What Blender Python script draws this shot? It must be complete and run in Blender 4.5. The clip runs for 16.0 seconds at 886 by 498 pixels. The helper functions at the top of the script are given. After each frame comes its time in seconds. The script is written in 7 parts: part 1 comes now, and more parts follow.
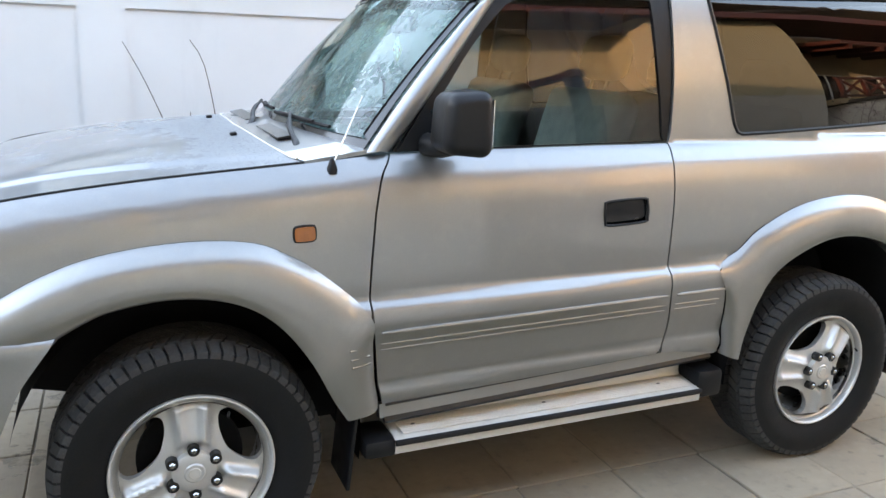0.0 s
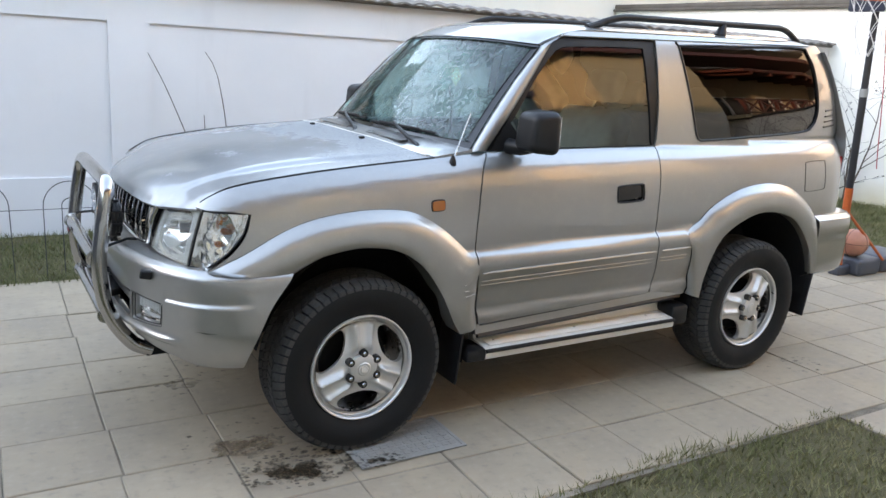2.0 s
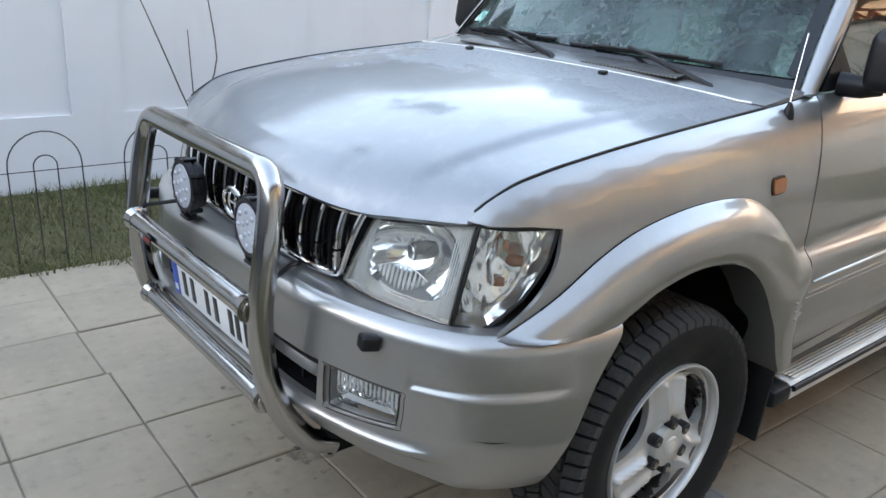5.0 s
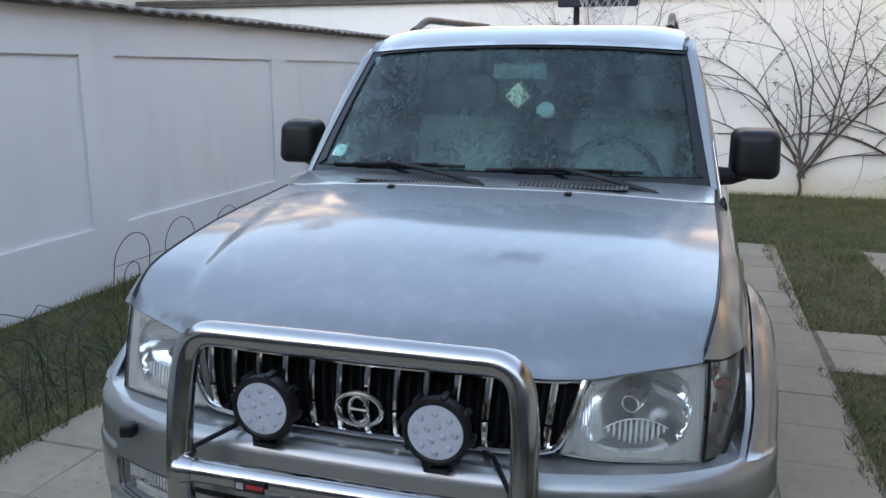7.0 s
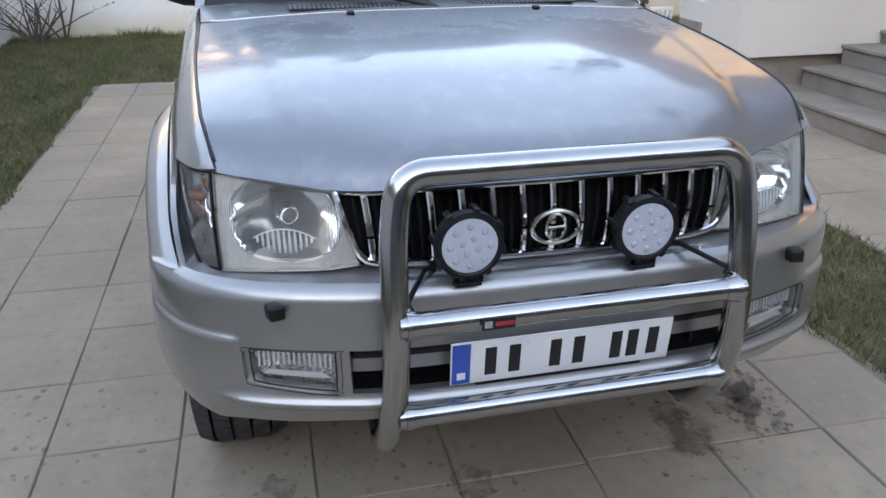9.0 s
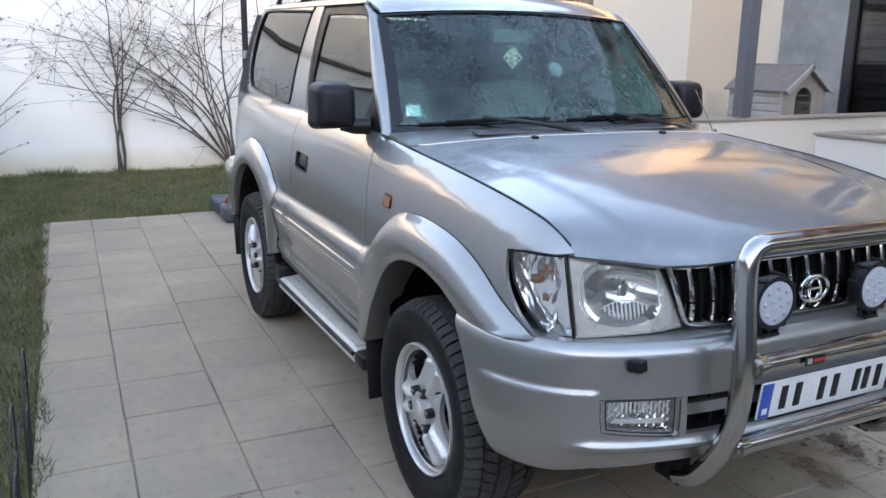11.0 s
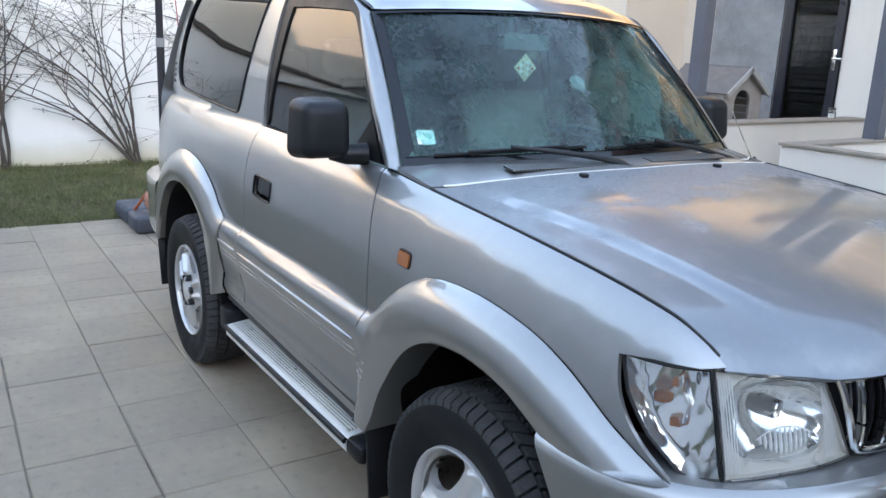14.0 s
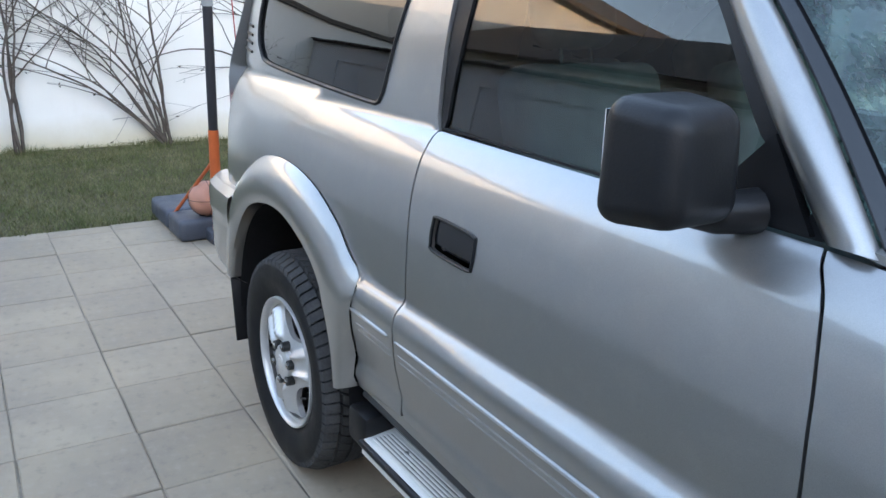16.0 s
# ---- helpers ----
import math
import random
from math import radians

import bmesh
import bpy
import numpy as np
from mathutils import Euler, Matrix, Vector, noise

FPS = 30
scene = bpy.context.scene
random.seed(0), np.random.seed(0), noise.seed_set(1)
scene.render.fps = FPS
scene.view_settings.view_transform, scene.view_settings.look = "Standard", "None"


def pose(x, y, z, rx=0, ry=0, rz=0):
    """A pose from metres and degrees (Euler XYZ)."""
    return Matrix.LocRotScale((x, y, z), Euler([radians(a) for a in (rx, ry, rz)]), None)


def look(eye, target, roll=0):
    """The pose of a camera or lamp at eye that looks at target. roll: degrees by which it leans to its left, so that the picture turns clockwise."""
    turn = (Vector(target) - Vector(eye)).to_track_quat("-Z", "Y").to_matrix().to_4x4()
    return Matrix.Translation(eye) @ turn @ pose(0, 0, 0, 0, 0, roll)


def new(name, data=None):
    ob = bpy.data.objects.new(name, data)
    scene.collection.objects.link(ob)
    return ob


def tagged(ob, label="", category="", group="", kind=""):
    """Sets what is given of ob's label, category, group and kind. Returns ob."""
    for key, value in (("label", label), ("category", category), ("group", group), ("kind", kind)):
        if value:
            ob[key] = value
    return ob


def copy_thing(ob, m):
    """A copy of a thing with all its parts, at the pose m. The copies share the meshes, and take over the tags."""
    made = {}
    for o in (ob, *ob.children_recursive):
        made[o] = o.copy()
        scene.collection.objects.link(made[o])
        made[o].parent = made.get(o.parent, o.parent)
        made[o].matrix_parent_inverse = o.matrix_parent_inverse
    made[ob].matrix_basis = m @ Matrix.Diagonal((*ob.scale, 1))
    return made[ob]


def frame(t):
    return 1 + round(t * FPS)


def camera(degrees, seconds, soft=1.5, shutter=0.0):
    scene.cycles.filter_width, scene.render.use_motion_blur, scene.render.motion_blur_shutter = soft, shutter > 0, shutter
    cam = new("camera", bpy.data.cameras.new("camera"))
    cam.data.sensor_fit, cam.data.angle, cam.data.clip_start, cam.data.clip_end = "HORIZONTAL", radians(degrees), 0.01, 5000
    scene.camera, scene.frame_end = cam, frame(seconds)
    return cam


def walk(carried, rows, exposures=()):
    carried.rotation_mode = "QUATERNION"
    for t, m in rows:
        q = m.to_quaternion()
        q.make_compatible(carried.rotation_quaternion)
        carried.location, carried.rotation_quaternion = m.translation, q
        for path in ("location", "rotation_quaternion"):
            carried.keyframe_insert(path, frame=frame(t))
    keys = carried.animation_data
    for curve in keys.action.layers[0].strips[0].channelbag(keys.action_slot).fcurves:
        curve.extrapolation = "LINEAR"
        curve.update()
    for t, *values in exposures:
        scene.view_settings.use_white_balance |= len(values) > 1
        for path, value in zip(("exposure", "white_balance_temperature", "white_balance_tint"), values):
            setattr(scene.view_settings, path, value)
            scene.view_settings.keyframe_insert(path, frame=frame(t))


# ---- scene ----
from mathutils import geometry

# -- camera and walk --
cam = camera(58.31, 16.0)
PATH = [
    (0, (-0.18, -2.966, 1.555), (0.599, -1.191, 1.062), 2.2),
    (0.5, (-0.54, -3.02, 1.597), (0.476, -1.372, 1.093), 1.6),
    (1, (-0.89, -3.203, 1.644), (0.22, -1.61, 1.16), 1.3),
    (1.5, (-1.099, -3.463, 1.634), (-0.048, -1.832, 1.148), 2.4),
    (2, (-1.339, -3.617, 1.648), (-0.322, -1.962, 1.171), 3.6),
    (2.5, (-1.461, -3.615, 1.655), (-0.455, -1.956, 1.171), 4.5),
    (3, (-1.429, -3.335, 1.636), (-0.407, -1.696, 1.115), 5.2),
    (3.5, (-1.446, -3.035, 1.617), (-0.413, -1.419, 1.052), 5.5),
    (4, (-1.553, -2.625, 1.593), (-0.483, -1.047, 0.989), 5.5),
    (4.5, (-1.562, -2.221, 1.576), (-0.442, -0.696, 0.927), 4.9),
    (5, (-1.634, -1.84, 1.53), (-0.424, -0.4, 0.851), 3.8),
    (5.2, (-1.674, -1.685, 1.537), (-0.442, -0.269, 0.847), 3.1),
    (7.3, (-2.331, -0.453, 1.644), (-0.405, -0.117, 1.222), 0.3),
    (7.5, (-2.332, -0.331, 1.619), (-0.393, -0.122, 1.176), 0.4),
    (8, (-2.351, -0.071, 1.542), (-0.444, -0.088, 0.937), -0.7),
    (8.5, (-2.351, 0.295, 1.518), (-0.524, 0.026, 0.751), -0.3),
    (9, (-2.297, 0.624, 1.552), (-0.512, 0.189, 0.762), -0.1),
    (9.5, (-2.295, 1.034, 1.549), (-0.532, 0.426, 0.828), 0.7),
    (10, (-2.252, 1.366, 1.538), (-0.497, 0.664, 0.884), 1.1),
    (10.2, (-2.262, 1.494, 1.502), (-0.488, 0.757, 0.945), 0.2),
    (12.3, (-2.274, 2.142, 1.608), (-0.581, 1.197, 1.119), 2.1),
    (12.5, (-2.26, 2.134, 1.595), (-0.572, 1.189, 1.087), 2.1),
    (13, (-2.096, 2.07, 1.564), (-0.426, 1.109, 1.029), 2.0),
    (13.5, (-1.788, 1.948, 1.581), (-0.14, 0.96, 1.026), 1.9),
    (14, (-1.484, 1.928, 1.61), (0.128, 0.854, 1.113), 2.3),
    (14.5, (-1.175, 1.91, 1.605), (0.425, 0.829, 1.085), 2.0),
    (15, (-0.773, 1.781, 1.584), (0.855, 0.761, 1.028), 1.2),
    (15.5, (-0.378, 1.771, 1.576), (1.241, 0.748, 0.999), 1.1),
    (16, (0.004, 1.77, 1.551), (1.614, 0.738, 0.965), 1.5),
]
EXPOSURES = [(0.0, 4.32, 8800, 23), (1.0, 4.18, 8700, 23), (2.5, 4.07, 8920, 24), (4.0, 4.00, 8880, 24), (5.2, 3.88, 8800, 23), (7.3, 3.18, 7880, 23), (8.0, 3.33, 7800, 21), (8.5, 3.47, 8200, 25), (9.2, 3.54, 8500, 28), (10.2, 3.62, 8250, 26), (12.5, 3.68, 7900, 26), (13.5, 3.77, 7820, 24), (14.5, 3.73, 7650, 21), (15.5, 3.72, 7450, 19), (16.0, 3.80, 7620, 21)]
walk(cam, [(t, look(eye, target, roll)) for t, eye, target, roll in PATH], EXPOSURES)

# -- sky and sun: a low sun behind the neighbouring houses, the yard in open shade --
SUN_ELEV, SUN_AZ = 8.0, -66.0      # degrees; azimuth from +y towards +x
world = bpy.data.worlds.new("world")
scene.world = world
world.use_nodes = True
wn = world.node_tree
sky = wn.nodes.new("ShaderNodeTexSky")
sky.sky_type, sky.sun_disc = 'NISHITA', False
sky.sun_elevation, sky.sun_rotation = radians(SUN_ELEV), radians(SUN_AZ)
sky.air_density, sky.dust_density, sky.ozone_density = 1.0, 0.35, 1.6
bg = wn.nodes["Background"]
bg.inputs["Strength"].default_value = 0.15
wn.links.new(sky.outputs[0], bg.inputs["Color"])
sun = new("sun", bpy.data.lights.new("sun", 'SUN'))
sun.data.energy, sun.data.angle, sun.data.color = 0.8, radians(0.6), (1.0, 0.84, 0.66)
_e, _a = radians(SUN_ELEV), radians(SUN_AZ)
sun.matrix_world = look((math.sin(_a) * math.cos(_e) * 40, math.cos(_a) * math.cos(_e) * 40, math.sin(_e) * 40), (0, 0, 0))


# -- mesh helpers --
def smooth(xs, ys):
    """A smooth monotone curve through the points, as a vectorised function."""
    xs, ys = np.array(xs, float), np.array(ys, float)
    h, d = np.diff(xs), np.diff(ys) / np.diff(xs)
    m = np.r_[d[0], np.where(d[1:] * d[:-1] > 0, 2 * d[1:] * d[:-1] / np.where(d[1:] + d[:-1] == 0, 1, d[1:] + d[:-1]), 0), d[-1]]
    X = np.linspace(xs[0], xs[-1], 500)
    i = np.clip(np.searchsorted(xs, X, side="right") - 1, 0, len(h) - 1)
    t = (X - xs[i]) / h[i]
    Y = (2 * t**3 - 3 * t**2 + 1) * ys[i] + (t**3 - 2 * t**2 + t) * h[i] * m[i] + (3 * t**2 - 2 * t**3) * ys[i + 1] + (t**3 - t**2) * h[i] * m[i + 1]
    return lambda x: np.interp(x, X, Y)


def spline(pts, n, closed=False):
    """n points spaced evenly on a Catmull-Rom curve through pts."""
    p = np.array(pts, float)
    q = np.vstack([p[-1:], p, p[:2]]) if closed else np.vstack([2 * p[0] - p[1], p, 2 * p[-1] - p[-2]])
    out = []
    for k in range(len(q) - 3):
        a, b, c, d = q[k:k + 4]
        t = np.linspace(0, 1, 24, endpoint=False)[:, None]
        out.append(0.5 * (2 * b + (c - a) * t + (2 * a - 5 * b + 4 * c - d) * t**2 + (3 * b - a - 3 * c + d) * t**3))
    out = np.vstack(out + [q[1:2] if closed else q[-2:-1]])
    s = np.r_[0, np.cumsum(np.linalg.norm(np.diff(out, axis=0), axis=1))]
    want = np.linspace(0, s[-1], n + 1)[:-1] if closed else np.linspace(0, s[-1], n)
    return np.stack([np.interp(want, s, out[:, k]) for k in range(out.shape[1])], 1)


def inside(P, poly):
    x, y = P[:, 0], P[:, 1]
    res = np.zeros(len(P), bool)
    q = np.roll(poly, -1, axis=0)
    for (x1, y1), (x2, y2) in zip(poly, q):
        hit = ((y1 > y) != (y2 > y)) & (x < (x2 - x1) * (y - y1) / (y2 - y1 if y2 != y1 else 1e-9) + x1)
        res ^= hit
    return res


def densify(poly, h):
    poly = np.array(poly, float)
    out = []
    for a, b in zip(poly, np.roll(poly, -1, axis=0)):
        n = max(1, int(np.ceil(np.linalg.norm(b - a) / h)))
        out += [a + (b - a) * k / n for k in range(n)]
    return np.array(out)


class Sheet:
    """Vertices, faces and loop normals of one part."""

    def __init__(self, V, F, N=None):
        self.V, self.F, self.N = np.array(V, float), [tuple(f) for f in F], N

    def mirrored(self):
        return Sheet(self.V * [1, -1, 1], [tuple(reversed(f)) for f in self.F], None if self.N is None else [[n * np.array([1, -1, 1]) for n in reversed(f)] for f in self.N])

    def joined(self, other):
        k = len(self.V)
        return Sheet(np.vstack([self.V, other.V]), self.F + [tuple(i + k for i in f) for f in other.F], None if self.N is None or other.N is None else self.N + other.N)


def panel(outline, fn, h, holes=(), rim=0.012, flip=False, dense=True, e=1e-4):
    """A sheet over a flat outline (a, b), bent into shape by fn(a, b) -> x, y, z, with its edges folded inwards by rim."""
    loops = [densify(o, h) if dense else np.array(o, float) for o in (outline, *holes)]
    o = loops[0]
    lo, hi = o.min(0), o.max(0)
    A, B = np.meshgrid(np.arange(lo[0] + h / 2, hi[0], h), np.arange(lo[1] + h / 2, hi[1], h))
    G = np.stack([A.ravel(), B.ravel()], 1)
    ok = inside(G, o)
    for q in loops[1:]:
        ok &= ~inside(G, q)
    edge = np.vstack(loops)
    G = G[ok]
    if len(G):
        near = np.array([np.min(np.hypot(*(edge - g).T)) for g in G])
        G = G[near > 0.45 * h]
    pts = np.vstack([edge, G])
    edges, k = [], 0
    for q in loops:
        edges += [(k + i, k + (i + 1) % len(q)) for i in range(len(q))]
        k += len(q)
    v2, _, faces, *_ = geometry.delaunay_2d_cdt([Vector(p) for p in pts], edges, [], 0, 1e-7)
    P = np.array([tuple(v) for v in v2])
    T = np.array([f for f in faces if len(f) == 3])
    C = P[T].mean(1)
    keep = inside(C, o)
    for q in loops[1:]:
        keep &= ~inside(C, q)
    T = T[keep]
    V = fn(P[:, 0], P[:, 1])
    du = fn(P[:, 0] + e, P[:, 1]) - fn(P[:, 0] - e, P[:, 1])
    dv = fn(P[:, 0], P[:, 1] + e) - fn(P[:, 0], P[:, 1] - e)
    N = np.cross(du, dv)
    N /= np.linalg.norm(N, axis=1)[:, None] + 1e-12
    if flip:
        N = -N
    F, FN = [], []
    for t in T:
        g = np.cross(V[t[1]] - V[t[0]], V[t[2]] - V[t[0]])
        t = tuple(t) if g @ N[t].sum(0) > 0 else tuple(t[::-1])
        F.append(t)
        FN.append([N[i] for i in t])
    if rim:
        count = {}
        for f in F:
            for a, b in zip(f, f[1:] + f[:1]):
                count[frozenset((a, b))] = None if frozenset((a, b)) in count else (a, b)
        V = list(V)
        for ab in count.values():
            if ab:
                a, b = ab
                k = len(V)
                V += [V[a], V[b], V[a] - N[a] * rim, V[b] - N[b] * rim]
                n = np.cross(V[k] - V[k + 1], N[a])
                n /= np.linalg.norm(n) + 1e-12
                F.append((k + 1, k, k + 2, k + 3))
                FN.append([-n] * 4 if np.dot(np.cross(V[k] - V[k + 1], V[k + 2] - V[k + 1]), n) > 0 else [-n] * 4)
    return Sheet(V, F, FN)


def surf(fn, us, vs, flip=False, wrap=False):
    """A grid surface through fn(u, v) -> x, y, z."""
    U, W = np.meshgrid(us, vs, indexing="ij")
    V = fn(U.ravel(), W.ravel())
    nu, nv = len(us), len(vs)
    F = []
    for i in range(nu if wrap else nu - 1):
        for j in range(nv - 1):
            a, b = i * nv + j, ((i + 1) % nu) * nv + j
            f = (a, b, b + 1, a + 1)
            F.append(f[::-1] if flip else f)
    return Sheet(V, F)


def xyz(a, b, c):
    a, b, c = np.broadcast_arrays(a, b, c)
    return np.stack([a, b, c], -1).astype(float)


def tube(pts, r, seg=10, closed=False, caps=True):
    """A round bar along points; r: one radius, or one for each point."""
    P = np.array(pts, float)
    n = len(P)
    R = np.broadcast_to(np.array(r, float), (n,))
    T = np.roll(P, -1, 0) - np.roll(P, 1, 0) if closed else np.gradient(P, axis=0)
    T /= np.linalg.norm(T, axis=1)[:, None] + 1e-12
    up = np.array([0, 0, 1.0]) if abs(T[0][2]) < 0.9 else np.array([1.0, 0, 0])
    side = np.cross(T[0], up)
    V = []
    for k in range(n):
        side = side - T[k] * (side @ T[k])
        side /= np.linalg.norm(side) + 1e-12
        b = np.cross(T[k], side)
        for j in range(seg):
            a = 2 * math.pi * j / seg
            V.append(P[k] + R[k] * (side * math.cos(a) + b * math.sin(a)))
    F = []
    for k in range(n if closed else n - 1):
        for j in range(seg):
            a, c = k * seg + j, ((k + 1) % n) * seg
            F.append((a, k * seg + (j + 1) % seg, c + (j + 1) % seg, c + j))
    if caps and not closed:
        F += [tuple(range(seg))[::-1], tuple((n - 1) * seg + j for j in range(seg))]
    return Sheet(V, F)


def lathe(profile, seg=48, axis=1, centre=(0, 0, 0), closed=False):
    """Profile rows (along the axis, radius) turned round the axis (0 x, 1 y, 2 z)."""
    V, F = [], []
    p = np.array(profile, float)
    n = len(p)
    o = [(1, 2), (2, 0), (0, 1)][axis]
    for j in range(seg):
        a = 2 * math.pi * j / seg
        for h, r in p:
            v = [0, 0, 0]
            v[axis], v[o[0]], v[o[1]] = h, r * math.cos(a), r * math.sin(a)
            V.append(np.add(v, centre))
    for j in range(seg):
        for k in range(n if closed else n - 1):
            a, b = j * n, ((j + 1) % seg) * n
            F.append((a + k, b + k, b + (k + 1) % n, a + (k + 1) % n))
    return Sheet(V, F)


def box(lo, hi, bevel=0.0, seg=2):
    """A box between two corners, its edges rounded."""
    bm = bmesh.new()
    bmesh.ops.create_cube(bm, size=1)
    lo, hi = Vector(lo), Vector(hi)
    for v in bm.verts:
        v.co = Vector(((lo[k] + hi[k]) / 2 + v.co[k] * (hi[k] - lo[k])) for k in range(3))
    if bevel:
        bmesh.ops.bevel(bm, geom=bm.edges[:], offset=bevel, segments=seg, affect='EDGES', profile=0.5)
    bm.verts.ensure_lookup_table()
    s = Sheet([tuple(v.co) for v in bm.verts], [tuple(v.index for v in f.verts) for f in bm.faces])
    bm.free()
    return s


def turned(s, m):
    """The sheet moved by a matrix."""
    m = np.array(m)
    N = None if s.N is None else [[m[:3, :3] @ n for n in f] for f in s.N]
    return Sheet(s.V @ m[:3, :3].T + m[:3, 3], s.F, N)


def merged(*sheets):
    out = sheets[0]
    for s in sheets[1:]:
        out = out.joined(s)
    return out


def mesh_of(name, s, mat, flat=False, angle=35):
    me = bpy.data.meshes.new(name)
    me.from_pydata([tuple(v) for v in s.V], [], [tuple(int(i) for i in f) for f in s.F])
    me.materials.append(mat)
    if not flat:
        me.polygons.foreach_set("use_smooth", [True] * len(me.polygons))
        if s.N is not None:
            me.normals_split_custom_set([tuple(n) for f in s.N for n in f])
        else:
            me.set_sharp_from_angle(angle=radians(angle))
    me.update()
    return me


def part(name, s, mat, parent=None, label="", flat=False, angle=35):
    """One mesh object under a thing or under a part."""
    ob = new(name, mesh_of(name, s, mat, flat, angle))
    if parent is not None:
        ob.parent = parent
    return tagged(ob, label)


def thing(name, label, category, group="", kind="", at=(0, 0, 0)):
    ob = new(name)
    ob.empty_display_size = 0.1
    ob.location = at
    return tagged(ob, label, category, group, kind)


def solid(name, s, mat, label="", category="", kind="", flat=False, group="", angle=35):
    return tagged(new(name, mesh_of(name, s, mat, flat, angle)), label, category, group, kind)


# -- materials --
def nodes_of(name):
    m = bpy.data.materials.new(name)
    m.use_nodes = True
    t = m.node_tree
    return m, t, t.nodes["Principled BSDF"]


def add(t, kind, **values):
    n = t.nodes.new(kind)
    for k, v in values.items():
        n.inputs[k.replace("_", " ")].default_value = v
    return n


def noise_tex(t, scale, detail=4.0, rough=0.55, coord="Object", stretch=None):
    c = t.nodes.new("ShaderNodeTexCoord")
    out = c.outputs[coord]
    if stretch:
        mp = t.nodes.new("ShaderNodeMapping")
        mp.inputs["Scale"].default_value = stretch
        t.links.new(out, mp.inputs["Vector"])
        out = mp.outputs[0]
    n = add(t, "ShaderNodeTexNoise", Scale=scale, Detail=detail, Roughness=rough)
    t.links.new(out, n.inputs["Vector"])
    return n.outputs["Fac"]


def ramp(t, fac, stops):
    r = t.nodes.new("ShaderNodeValToRGB")
    el = r.color_ramp.elements
    while len(el) < len(stops):
        el.new(0.5)
    for e, (p, c) in zip(el, stops):
        e.position, e.color = p, (*c, 1) if len(c) == 3 else c
    t.links.new(fac, r.inputs[0])
    return r.outputs[0]


def grey(v):
    return (v, v, v)


def mixed(t, fac, a, b, mode='MIX'):
    n = t.nodes.new("ShaderNodeMix")
    n.data_type, n.blend_type = 'RGBA', mode
    for sock, v in ((n.inputs[0], fac), (n.inputs[6], a), (n.inputs[7], b)):
        if hasattr(v, "is_linked"):
            t.links.new(v, sock)
        else:
            sock.default_value = v if not isinstance(v, tuple) else (*v, 1)
    return n.outputs[2]


def bump(t, b, height, strength=0.2, distance=0.01):
    n = add(t, "ShaderNodeBump", Strength=strength, Distance=distance)
    t.links.new(height, n.inputs["Height"])
    t.links.new(n.outputs[0], b.inputs["Normal"])
    return n


def plain(name, colour, rough=0.5, metal=0.0, vary=0.12, scale=6.0, grain=120.0, relief=0.1, coat=0.0, spec=0.5, coord="Object", rough_vary=0.1):
    """A surface of one colour with soft blotches, fine grain and a little relief."""
    m, t, b = nodes_of(name)
    big, fine = noise_tex(t, scale, coord=coord), noise_tex(t, grain, 3, coord=coord)
    lo, hi = tuple(c * (1 - vary) for c in colour), tuple(min(1, c * (1 + vary)) for c in colour)
    base = ramp(t, big, [(0.3, lo), (0.7, hi)])
    base = mixed(t, 0.35, base, ramp(t, fine, [(0.3, lo), (0.7, hi)]))
    t.links.new(base, b.inputs["Base Color"])
    t.links.new(ramp(t, big, [(0.3, grey(max(0, rough - rough_vary))), (0.7, grey(min(1, rough + rough_vary)))]), b.inputs["Roughness"])
    b.inputs["Metallic"].default_value = metal
    b.inputs["Coat Weight"].default_value = coat
    b.inputs["Specular IOR Level"].default_value = spec
    if relief:
        bump(t, b, fine, relief, 0.003)
    return m


